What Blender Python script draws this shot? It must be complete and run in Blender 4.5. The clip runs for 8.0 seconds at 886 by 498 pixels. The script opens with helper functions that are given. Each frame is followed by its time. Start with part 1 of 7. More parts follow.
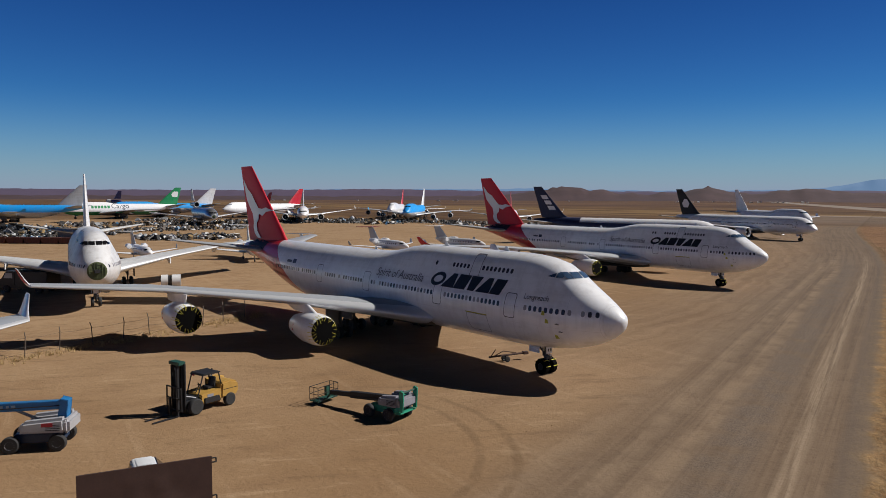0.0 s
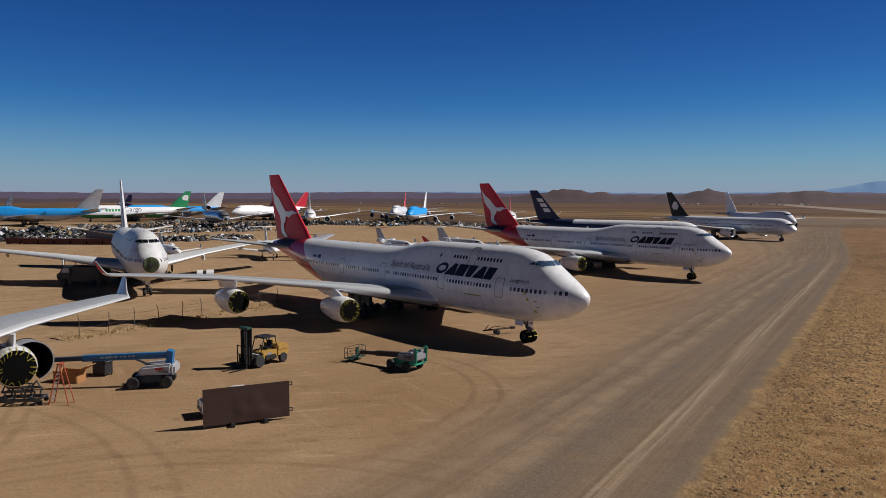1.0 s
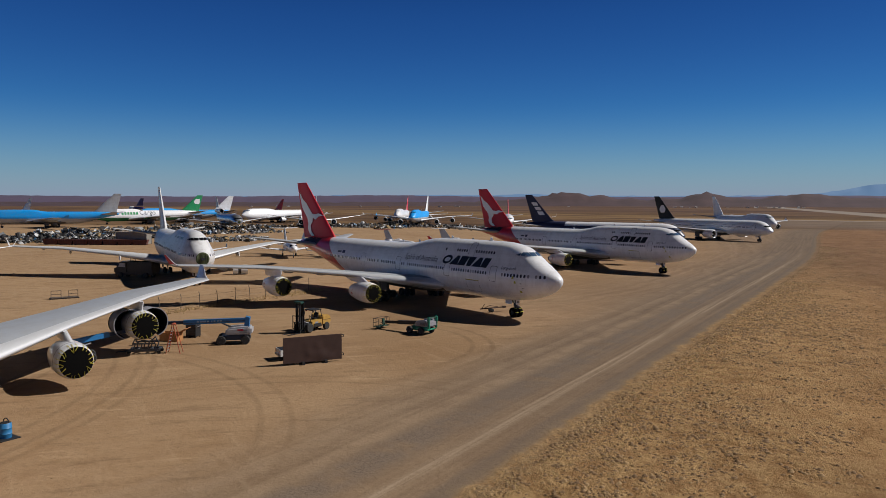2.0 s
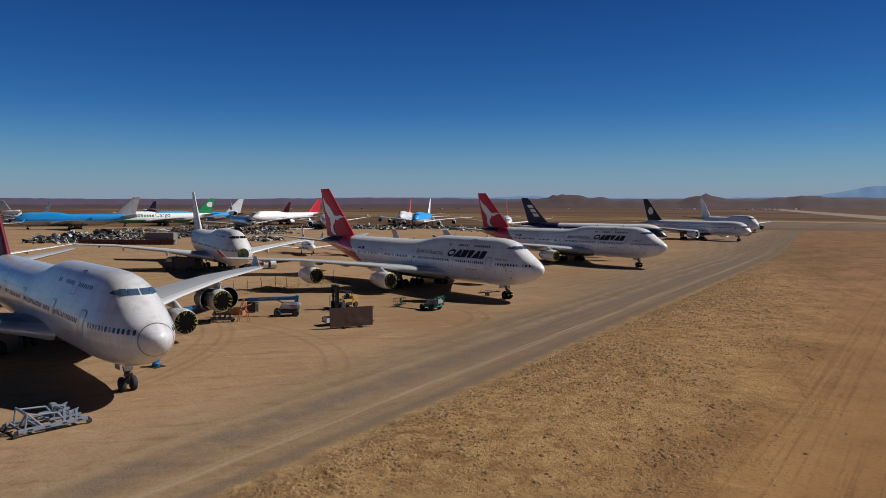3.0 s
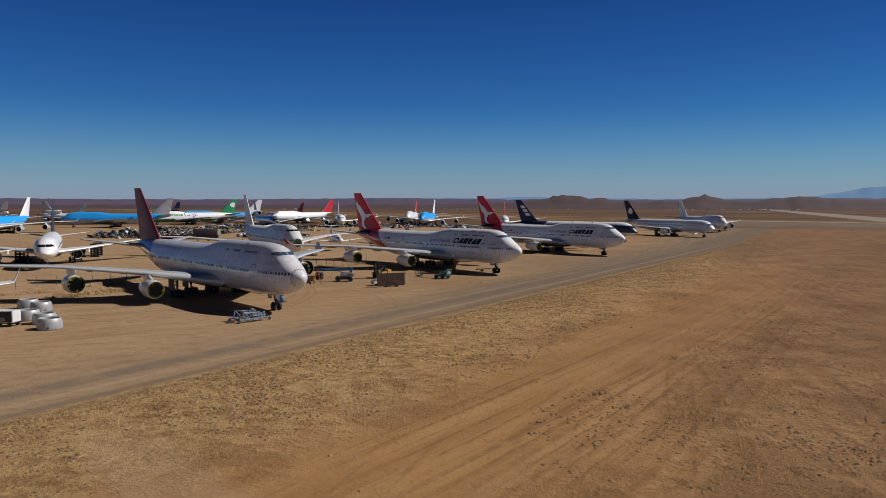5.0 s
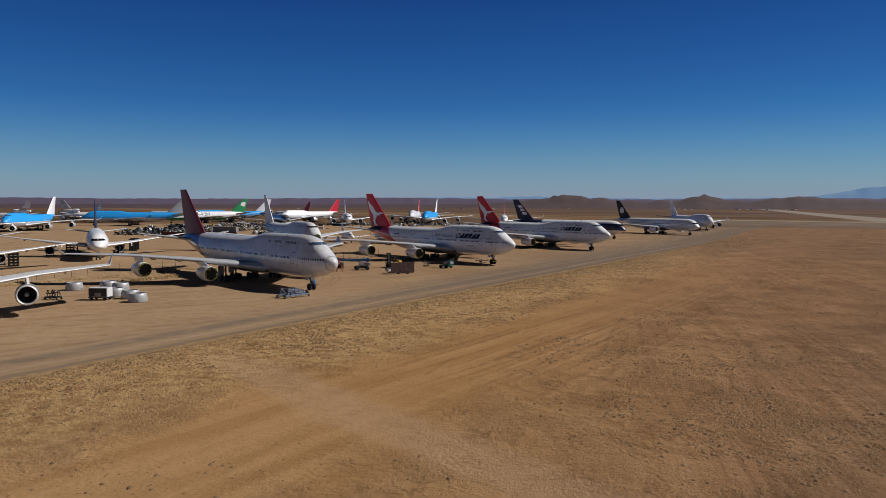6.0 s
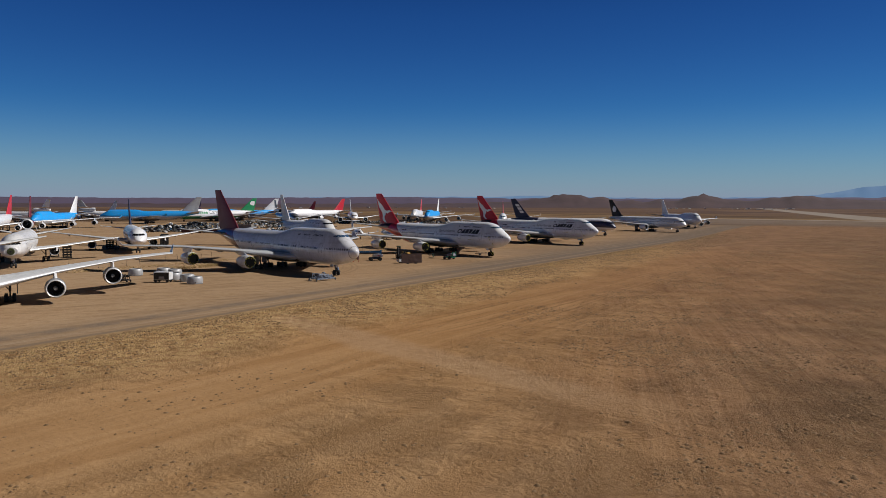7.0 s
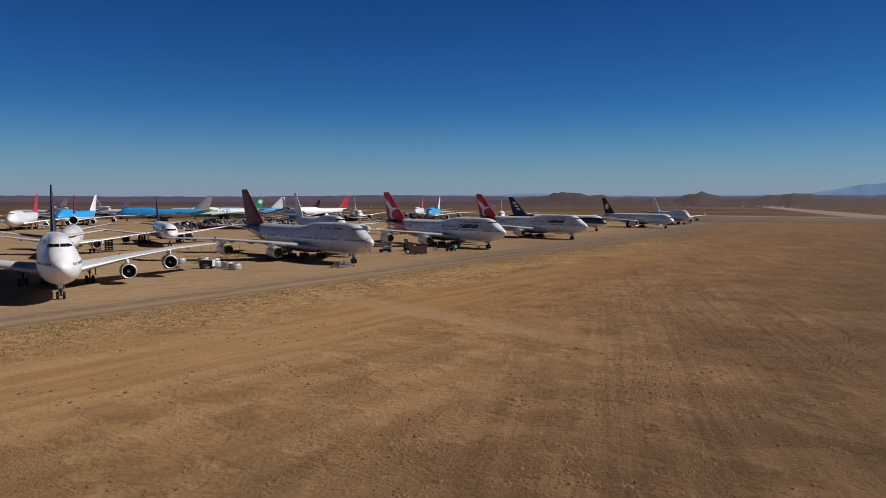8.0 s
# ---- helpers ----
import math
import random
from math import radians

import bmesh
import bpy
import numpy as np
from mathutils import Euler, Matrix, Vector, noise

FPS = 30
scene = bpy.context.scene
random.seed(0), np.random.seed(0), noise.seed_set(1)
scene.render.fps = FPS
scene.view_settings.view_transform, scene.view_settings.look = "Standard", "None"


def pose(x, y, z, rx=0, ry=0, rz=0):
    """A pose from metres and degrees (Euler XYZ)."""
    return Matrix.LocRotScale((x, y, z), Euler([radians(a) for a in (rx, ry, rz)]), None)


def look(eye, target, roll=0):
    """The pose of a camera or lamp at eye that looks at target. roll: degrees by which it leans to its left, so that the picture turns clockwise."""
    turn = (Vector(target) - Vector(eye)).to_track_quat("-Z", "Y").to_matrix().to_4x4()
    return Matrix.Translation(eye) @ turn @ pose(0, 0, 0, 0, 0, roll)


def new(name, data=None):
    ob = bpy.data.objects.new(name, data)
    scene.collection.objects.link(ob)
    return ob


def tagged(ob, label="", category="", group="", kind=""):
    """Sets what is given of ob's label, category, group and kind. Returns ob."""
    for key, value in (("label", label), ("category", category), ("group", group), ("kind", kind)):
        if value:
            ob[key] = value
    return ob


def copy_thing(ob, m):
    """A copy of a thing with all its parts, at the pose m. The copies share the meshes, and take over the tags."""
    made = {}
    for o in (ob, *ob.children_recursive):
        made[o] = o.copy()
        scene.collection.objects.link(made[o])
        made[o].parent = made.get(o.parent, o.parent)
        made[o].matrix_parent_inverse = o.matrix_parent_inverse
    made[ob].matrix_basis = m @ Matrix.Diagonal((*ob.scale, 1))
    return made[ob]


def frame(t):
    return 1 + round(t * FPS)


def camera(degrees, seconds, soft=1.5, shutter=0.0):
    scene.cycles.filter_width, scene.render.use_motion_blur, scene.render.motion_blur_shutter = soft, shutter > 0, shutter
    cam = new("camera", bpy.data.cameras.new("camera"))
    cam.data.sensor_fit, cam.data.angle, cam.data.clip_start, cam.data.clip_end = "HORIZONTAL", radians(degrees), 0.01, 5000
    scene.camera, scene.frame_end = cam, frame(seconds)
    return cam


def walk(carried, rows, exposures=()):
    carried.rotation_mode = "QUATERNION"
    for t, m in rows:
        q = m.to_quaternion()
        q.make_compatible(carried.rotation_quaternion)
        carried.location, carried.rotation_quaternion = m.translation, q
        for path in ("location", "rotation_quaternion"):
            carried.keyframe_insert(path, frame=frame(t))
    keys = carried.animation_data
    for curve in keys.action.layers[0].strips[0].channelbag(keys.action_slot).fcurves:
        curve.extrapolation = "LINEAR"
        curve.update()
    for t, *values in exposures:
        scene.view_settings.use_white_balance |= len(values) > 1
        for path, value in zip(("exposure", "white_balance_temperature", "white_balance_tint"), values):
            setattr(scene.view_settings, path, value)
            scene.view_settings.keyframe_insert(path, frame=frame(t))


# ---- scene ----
cam = camera(63.3, 8.0, soft=0.6)
PATH = [
    (0, (0.315, -2.348, 14.839), (-0.741, -0.655, 14.695), 0.2),
    (0.5, (4.178, -8.505, 14.98), (3.121, -6.813, 14.84), 0.15),
    (1, (8.44, -15.731, 15.09), (7.381, -14.04, 14.953), 0.1),
    (1.5, (13.285, -24.159, 15.192), (12.226, -22.467, 15.059), 0.1),
    (3, (30.014, -52.884, 15.545), (28.953, -51.194, 15.423), 0.0),
    (3.5, (35.814, -62.735, 15.626), (34.753, -61.045, 15.503), 0.0),
    (4, (41.789, -72.83, 15.657), (40.727, -71.14, 15.535), 0.0),
    (4.5, (47.859, -83.12, 15.647), (46.795, -81.431, 15.526), 0.0),
    (6, (66.449, -114.375, 15.569), (65.381, -112.689, 15.447), 0.1),
    (6.5, (72.474, -124.703, 15.517), (71.405, -123.017, 15.393), 0.1),
    (7, (78.508, -135.012, 15.4), (77.439, -133.327, 15.276), 0.1),
    (7.5, (84.566, -145.318, 15.243), (83.496, -143.633, 15.118), 0.05),
    (8, (90.602, -155.607, 15.176), (89.533, -153.922, 15.047), 0.0),
]
walk(cam, [(t, look(eye, target, roll)) for t, eye, target, roll in PATH], [(0, 0.02), (1.5, -0.04), (3.5, -0.07), (4.5, -0.08), (6.5, -0.12), (8, -0.13)])

# ---- daylight: a clear desert sky and one sun ----
SUN_TO = Vector((0.89, 0.74, 1.0)).normalized()
world = bpy.data.worlds.new("desert_sky")
scene.world = world
world.use_nodes = True
wn = world.node_tree
sky = wn.nodes.new("ShaderNodeTexSky")
sky.sky_type = "NISHITA"
sky.sun_disc = False
sky.sun_elevation = math.asin(SUN_TO.z)
sky.sun_rotation = math.atan2(SUN_TO.x, SUN_TO.y)
sky.altitude = 1500.0
sky.air_density = 1.0
sky.dust_density = 0.0
sky.ozone_density = 2.0
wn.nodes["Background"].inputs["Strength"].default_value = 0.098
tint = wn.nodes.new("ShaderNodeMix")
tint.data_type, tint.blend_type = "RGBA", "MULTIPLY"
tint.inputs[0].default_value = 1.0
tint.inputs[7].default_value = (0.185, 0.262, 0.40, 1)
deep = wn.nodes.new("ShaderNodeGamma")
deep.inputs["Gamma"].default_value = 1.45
# the air is so clear that the sky varies more with height than with bearing
even = wn.nodes.new("ShaderNodeTexSky")
even.sky_type, even.sun_disc = "NISHITA", False
even.sun_elevation, even.sun_rotation = sky.sun_elevation, sky.sun_rotation
even.altitude, even.air_density, even.dust_density, even.ozone_density = sky.altitude, sky.air_density, sky.dust_density, sky.ozone_density
where, axes = wn.nodes.new("ShaderNodeTexCoord"), wn.nodes.new("ShaderNodeSeparateXYZ")
wn.links.new(where.outputs["Generated"], axes.inputs[0])
level, flat, both = wn.nodes.new("ShaderNodeCombineXYZ"), wn.nodes.new("ShaderNodeMath"), wn.nodes.new("ShaderNodeMix")
flat.operation, flat.inputs[0].default_value = "SUBTRACT", 1.0
wn.links.new(axes.outputs["Z"], flat.inputs[1])
level.inputs["X"].default_value = -0.2
wn.links.new(flat.outputs[0], level.inputs["Y"])
wn.links.new(axes.outputs["Z"], level.inputs["Z"])
wn.links.new(level.outputs[0], even.inputs[0])
both.data_type, both.inputs[0].default_value = "RGBA", 0.7
wn.links.new(sky.outputs[0], both.inputs[6])
wn.links.new(even.outputs[0], both.inputs[7])
# deep blue that goes on darkening towards the zenith
high, zenith = wn.nodes.new("ShaderNodeMapRange"), wn.nodes.new("ShaderNodeMix")
high.interpolation_type = "SMOOTHSTEP"
high.inputs["From Min"].default_value, high.inputs["From Max"].default_value = 0.24, 0.52
zenith.data_type, zenith.blend_type = "RGBA", "MULTIPLY"
zenith.inputs[7].default_value = (0.40, 0.335, 0.25, 1)
wn.links.new(axes.outputs["Z"], high.inputs["Value"])
wn.links.new(both.outputs[2], zenith.inputs[6])
wn.links.new(high.outputs[0], zenith.inputs[0])
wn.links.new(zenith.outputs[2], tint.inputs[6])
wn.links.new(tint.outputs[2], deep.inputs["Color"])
split, join = wn.nodes.new("ShaderNodeSeparateColor"), wn.nodes.new("ShaderNodeCombineColor")
wn.links.new(deep.outputs[0], split.inputs[0])
for i, (power, gain) in enumerate(((1.36, 1.06), (1.27, 1.07), (1.12, 0.83))):
    p, g = wn.nodes.new("ShaderNodeMath"), wn.nodes.new("ShaderNodeMath")
    p.operation, g.operation = "POWER", "MULTIPLY"
    p.inputs[1].default_value, g.inputs[1].default_value = power, gain
    wn.links.new(split.outputs[i], p.inputs[0])
    wn.links.new(p.outputs[0], g.inputs[0])
    wn.links.new(g.outputs[0], join.inputs[i])
# pale haze lying on the whole horizon
low, square, haze = wn.nodes.new("ShaderNodeMapRange"), wn.nodes.new("ShaderNodeMath"), wn.nodes.new("ShaderNodeMix")
low.inputs["From Min"].default_value, low.inputs["From Max"].default_value = 0.14, 0.0
square.operation, square.inputs[1].default_value = "POWER", 2.0
haze.data_type = "RGBA"
haze.inputs[7].default_value = (2.6, 3.1, 4.4, 1)
wn.links.new(axes.outputs["Z"], low.inputs["Value"])
wn.links.new(low.outputs[0], square.inputs[0])
wn.links.new(square.outputs[0], haze.inputs[0])
wn.links.new(join.outputs[0], haze.inputs[6])
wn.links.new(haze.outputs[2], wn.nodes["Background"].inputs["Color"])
sun = new("sun", bpy.data.lights.new("sun", "SUN"))
sun.data.energy = 5.0
sun.data.angle = radians(0.53)
sun.data.color = (1.0, 0.955, 0.90)
sun.matrix_world = look((0, 0, 200), Vector((0, 0, 200)) - SUN_TO)


# ---- materials ----
class Mat:
    """A small builder for node materials."""

    def __init__(self, name, rough=0.6, metal=0.0, spec=0.5):
        self.m = bpy.data.materials.new(name)
        self.m.use_nodes = True
        self.t = self.m.node_tree
        self.b = self.t.nodes["Principled BSDF"]
        self.b.inputs["Roughness"].default_value = rough
        self.b.inputs["Metallic"].default_value = metal
        self.b.inputs["Specular IOR Level"].default_value = spec
        self.geo = self.t.nodes.new("ShaderNodeNewGeometry")
        self.tc = self.t.nodes.new("ShaderNodeTexCoord")

    def put(self, sock, v):
        if isinstance(v, bpy.types.NodeSocket):
            self.t.links.new(v, sock)
        else:
            sock.default_value = v

    def math(self, op, a, b=0.0, c=0.0, clamp=False):
        n = self.t.nodes.new("ShaderNodeMath")
        n.operation, n.use_clamp = op, clamp
        for i, v in enumerate((a, b, c)):
            self.put(n.inputs[i], v)
        return n.outputs[0]

    def step(self, v, lo, hi):
        n = self.t.nodes.new("ShaderNodeMapRange")
        n.interpolation_type = "SMOOTHSTEP"
        self.put(n.inputs["Value"], v)
        n.inputs["From Min"].default_value, n.inputs["From Max"].default_value = lo, hi
        return n.outputs[0]

    def mapped(self, coord, scale=(1, 1, 1), rot=(0, 0, 0)):
        if any(rot):
            n = self.t.nodes.new("ShaderNodeMapping")
            self.t.links.new(coord, n.inputs[0])
            n.inputs["Rotation"].default_value = rot
            coord = n.outputs[0]
        n = self.t.nodes.new("ShaderNodeMapping")
        self.t.links.new(coord, n.inputs[0])
        n.inputs["Scale"].default_value = scale
        return n.outputs[0]

    def noise(self, coord, scale, detail=4.0, rough=0.55):
        n = self.t.nodes.new("ShaderNodeTexNoise")
        self.t.links.new(coord, n.inputs["Vector"])
        n.inputs["Scale"].default_value, n.inputs["Detail"].default_value = scale, detail
        n.inputs["Roughness"].default_value = rough
        return n.outputs[0]

    def mix(self, fac, a, b, kind="MIX"):
        n = self.t.nodes.new("ShaderNodeMix")
        n.data_type, n.blend_type = "RGBA", kind
        self.put(n.inputs[0], fac)
        for i, v in ((6, a), (7, b)):
            self.put(n.inputs[i], (*v, 1) if isinstance(v, tuple) else v)
        return n.outputs[2]

    def xyz(self, coord):
        n = self.t.nodes.new("ShaderNodeSeparateXYZ")
        self.t.links.new(coord, n.inputs[0])
        return n.outputs

    def bump(self, h, strength=0.3, dist=0.05):
        n = self.t.nodes.new("ShaderNodeBump")
        n.inputs["Strength"].default_value, n.inputs["Distance"].default_value = strength, dist
        self.t.links.new(h, n.inputs["Height"])
        self.t.links.new(n.outputs[0], self.b.inputs["Normal"])

    def colour(self, c):
        self.put(self.b.inputs["Base Color"], (*c, 1) if isinstance(c, tuple) else c)
        return self.m


def plain(name, c, rough=0.6, metal=0.0, vary=0.25, scale=3.0, grit=0.0):
    """A surface of one colour with blotches at two scales, and a little relief."""
    k = Mat(name, rough, metal)
    co = k.tc.outputs["Object"]
    n1, n2 = k.noise(co, scale, 5), k.noise(co, scale * 9, 3)
    dark = tuple(v * (1 - vary) for v in c)
    light = tuple(min(1, v * (1 + vary * 0.6)) for v in c)
    col = k.mix(k.math("MULTIPLY_ADD", n2, 0.35, k.math("MULTIPLY", n1, 0.65), clamp=True), dark, light)
    if grit:
        k.bump(n2, grit, 0.03)
    return k.colour(col)


def livery(name, base, zones=(), rough=0.32, dirt=0.16, seams=0.0, gloss=0.0):
    """Aircraft paint. zones: (colour, test) where test(k, x, y, z) gives a mask in the aircraft's own metres. seams: how far the skin joints show."""
    k = Mat(name, rough)
    co = k.tc.outputs["Object"]
    x, y, z = k.xyz(co)
    col = k.mix(0.0, base, base)
    for c, test in zones:
        col = k.mix(test(k, x, y, z), col, c)
    streak = k.noise(k.mapped(co, (0.9, 1.0, 0.10)), 1.8, 6, 0.65)
    along = k.noise(k.mapped(co, (0.12, 0.8, 1.3)), 1.4, 5, 0.6)
    blot = k.noise(co, 0.35, 4)
    speck = k.noise(co, 2.6, 4, 0.7)
    grime = k.math("ADD", k.math("MULTIPLY_ADD", streak, 0.45, k.math("MULTIPLY", blot, 0.3)), k.math("MULTIPLY", along, 0.35))
    d = k.math("MULTIPLY", k.step(grime, 0.46, 0.72), dirt)
    d = k.math("MULTIPLY_ADD", k.step(speck, 0.60, 0.74), dirt * 0.5, d)
    if seams:
        ring = k.math("ABSOLUTE", k.math("SUBTRACT", k.math("FRACT", k.math("DIVIDE", x, 2.54)), 0.5))
        lap = k.math("ABSOLUTE", k.math("SUBTRACT", k.math("FRACT", k.math("DIVIDE", z, 1.32)), 0.5))
        line = k.math("MAXIMUM", k.math("SUBTRACT", 1.0, k.step(ring, 0.004, 0.011)), k.math("SUBTRACT", 1.0, k.step(lap, 0.008, 0.02)))
        d = k.math("MAXIMUM", d, k.math("MULTIPLY", k.math("MULTIPLY", line, k.step(blot, 0.3, 0.6)), seams))
    col = k.mix(d, col, (0.24, 0.21, 0.19))
    k.put(k.b.inputs["Roughness"], k.math("MULTIPLY_ADD", blot, 0.25, rough - 0.08))
    k.b.inputs["Coat Weight"].default_value, k.b.inputs["Coat Roughness"].default_value = gloss, 0.12
    return k.colour(col)


WHITE = (0.82, 0.82, 0.84)
paint_white = livery("white_paint", WHITE, dirt=0.24, seams=0.24, gloss=0.4)
paint_old_white = livery("weathered_white_paint", (0.66, 0.66, 0.67), dirt=0.45, seams=0.3)
paint_grey = livery("grey_wing_paint", (0.34, 0.36, 0.39), rough=0.48, dirt=0.3)
paint_pale = livery("pale_grey_wing_paint", (0.56, 0.57, 0.58), rough=0.5, dirt=0.4)
paint_engine = livery("dull_engine_grey", (0.17, 0.17, 0.18), rough=0.45, dirt=0.25)
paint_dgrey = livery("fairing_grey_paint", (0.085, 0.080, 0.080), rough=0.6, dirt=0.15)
metal_edge = plain("bare_aluminium", (0.66, 0.67, 0.69), 0.42, 0.35, 0.15, 1.5)
metal_dull = plain("dull_steel", (0.30, 0.30, 0.31), 0.5, 0.7, 0.3, 3.0)
silver_skin = plain("polished_aluminium_skin", (0.60, 0.61, 0.63), 0.3, 0.85, 0.25, 0.6)
rubber = plain("tyre_rubber", (0.025, 0.025, 0.026), 0.85, 0, 0.3, 6)
black_cover = plain("black_tarpaulin", (0.004, 0.004, 0.004), 0.95, 0, 0.3, 4, 0.2)
black_cover.node_tree.nodes["Principled BSDF"].inputs["Specular IOR Level"].default_value = 0.06
yellow_strap = plain("yellow_webbing", (0.62, 0.55, 0.06), 0.7, 0, 0.3, 8)
dark_metal = plain("oily_dark_metal", (0.05, 0.05, 0.055), 0.55, 0.4, 0.4, 5)
black_paint = plain("black_lettering", (0.012, 0.012, 0.014), 0.4, 0, 0.1)
line_paint = plain("dark_outline_paint", (0.07, 0.07, 0.09), 0.5, 0, 0.2)
glass_dark = plain("cabin_window_glass", (0.06, 0.06, 0.075), 0.2, 0, 0.3, 2)
cockpit_glass = plain("cockpit_glass", (0.05, 0.09, 0.16), 0.12, 0, 0.3, 1)
cockpit_dark = plain("dark_cockpit_glass", (0.01, 0.01, 0.012), 0.15, 0, 0.3, 1)
shade_blind = plain("closed_window_blind", (0.26, 0.25, 0.28), 0.6, 0, 0.2, 2)
yellow_primer = plain("yellow_green_tape", (0.45, 0.42, 0.05), 0.7, 0, 0.3, 6)
green_primer = plain("green_primer", (0.11, 0.135, 0.06), 0.8, 0.0, 0.6, 3, 0.3)
red_paint = livery("red_tail_paint", (0.52, 0.010, 0.026), rough=0.55, dirt=0.03)
dark_red = livery("faded_dark_red_paint", (0.135, 0.008, 0.020), rough=0.5, dirt=0.05)
navy = livery("navy_blue_paint", (0.012, 0.02, 0.065), rough=0.35, dirt=0.08)
white_logo = livery("white_logo_paint", (0.75, 0.75, 0.76), rough=0.35, dirt=0.05)


def ground_material():
    k = Mat("desert_dirt", 0.97, 0, 0.1)
    co = k.geo.outputs["Position"]
    x, y, z = k.xyz(co)

    def near(v, c, lo, hi):
        return k.math("SUBTRACT", 1.0, k.step(k.math("ABSOLUTE", k.math("SUBTRACT", v, c)), lo, hi))

    def times(*v):
        out = v[0]
        for w in v[1:]:
            out = k.math("MULTIPLY", out, w)
        return out

    wob = k.noise(co, 0.035, 4)
    edge = k.noise(co, 0.35, 5)
    fine = k.noise(co, 3.0, 6, 0.7)
    mid = k.noise(co, 0.6, 5, 0.6)
    broad = k.noise(co, 0.05, 5)
    # hard-packed parking ground, paler deep in the yard
    north = k.step(y, -45.0, 35.0)
    pack = k.mix(k.step(broad, 0.3, 0.7), (0.248, 0.151, 0.079), (0.318, 0.208, 0.118))
    pack = k.mix(times(k.step(k.math("MULTIPLY", x, -1.0), 42.0, 85.0), k.step(mid, 0.3, 0.6), 0.6), pack, (0.385, 0.262, 0.155))
    pack = k.mix(times(k.math("SUBTRACT", 1.0, north), k.step(mid, 0.25, 0.6), 0.6), pack, (0.375, 0.258, 0.155))
    drag = k.noise(k.mapped(co, (0.28, 0.05, 1), (0, 0, 0.35)), 1.0, 6, 0.6)
    pack = k.mix(times(k.step(drag, 0.48, 0.7), 0.75), pack, (0.245, 0.152, 0.084))
    drag = k.noise(k.mapped(co, (0.05, 0.6, 1), (0, 0, 0.5)), 1.0, 6, 0.65)
    pack = k.mix(times(k.step(drag, 0.55, 0.75), 0.6), pack, (0.375, 0.258, 0.156))
    pack = k.mix(times(k.step(mid, 0.56, 0.74), 0.35), pack, (0.185, 0.112, 0.060))
    # scuffed patches and thin dust on the packed ground
    scuff = k.noise(k.mapped(co, (0.9, 0.22, 1), (0, 0, 0.8)), 0.7, 6, 0.7)
    pack = k.mix(times(k.step(scuff, 0.53, 0.68), 0.6), pack, (0.175, 0.108, 0.060))
    pack = k.mix(times(k.math("SUBTRACT", 1.0, k.step(scuff, 0.32, 0.44)), 0.55), pack, (0.400, 0.275, 0.165))
    # the track bends towards the far jets: xr is the distance from its east edge
    xr = k.math("MULTIPLY_ADD", k.step(y, 160.0, 420.0), 14.0, x)
    # loose scrub ground beyond the road: a crumbly straw verge, a smooth bare strip, then ploughed red soil
    xw = k.math("MULTIPLY_ADD", wob, 20.0, k.math("MULTIPLY_ADD", edge, 5.0, k.math("SUBTRACT", xr, 12.5)))
    patch = k.noise(co, 0.11, 5, 0.6)
    crumb = k.noise(k.mapped(co, (1.0, 0.65, 1), (0, 0, -0.3)), 3.0, 8, 0.78)
    scrub = k.mix(k.step(patch, 0.32, 0.68), (0.250, 0.142, 0.060), (0.350, 0.212, 0.100))
    verge = k.math("SUBTRACT", 1.0, k.step(xw, 12.0, 25.0))
    scrub = k.mix(times(verge, k.step(mid, 0.38, 0.60), k.math("MULTIPLY_ADD", north, -0.4, 0.92)), scrub, (0.470, 0.318, 0.152))
    bare = times(k.step(xw, 18.0, 27.0), k.math("SUBTRACT", 1.0, k.step(xw, 35.0, 47.0)))
    soft = k.noise(k.mapped(co, (0.35, 0.02, 1), (0, 0, 0.06)), 1.0, 6, 0.6)
    smooth = k.mix(k.step(soft, 0.34, 0.66), (0.262, 0.142, 0.058), (0.335, 0.198, 0.090))
    scrub = k.mix(times(bare, 0.9), scrub, smooth)
    red = k.step(k.math("MULTIPLY_ADD", y, 0.22, xw), 20.0, 60.0)
    row = k.noise(k.mapped(co, (0.75, 0.018, 1), (0, 0, -0.35)), 1.0, 6, 0.68)
    redsoil = k.mix(k.step(row, 0.36, 0.64), (0.218, 0.120, 0.062), (0.325, 0.194, 0.110))
    redsoil = k.mix(times(k.step(patch, 0.48, 0.66), 0.55), redsoil, (0.275, 0.160, 0.080))
    redsoil = k.mix(times(k.step(k.noise(co, 0.045, 4), 0.50, 0.62), 0.5), redsoil, (0.152, 0.080, 0.044))
    scrub = k.mix(times(red, 0.93), scrub, redsoil)
    # ruts along the strip and across the ploughed soil
    for turn, wide, lo, tone, amount, zone in ((0.05, 1.5, 0.51, (0.150, 0.078, 0.033), 0.7, times(bare, k.step(y, -75.0, -45.0))), (-0.35, 1.1, 0.53, (0.105, 0.055, 0.029), 0.45, red), (-0.35, 2.3, 0.55, (0.330, 0.205, 0.120), 0.5, red), (-0.24, 0.7, 0.58, (0.150, 0.084, 0.038), 0.35, k.step(xw, 5.0, 14.0))):
        rut = k.noise(k.mapped(co, (wide, 0.014, 1), (0, 0, turn)), 1.0, 5, 0.66)
        scrub = k.mix(times(k.step(rut, lo, lo + 0.09), k.step(mid, 0.25, 0.55), zone, amount), scrub, tone)
    # pairs of wheel ruts down the strip
    xu = k.math("MULTIPLY_ADD", wob, 3.0, k.math("MULTIPLY_ADD", edge, 0.7, k.math("MULTIPLY_ADD", y, -0.012, x)))
    worn = times(k.step(y, -75.0, -45.0), k.math("SUBTRACT", 1.0, k.step(y, 60.0, 140.0)))
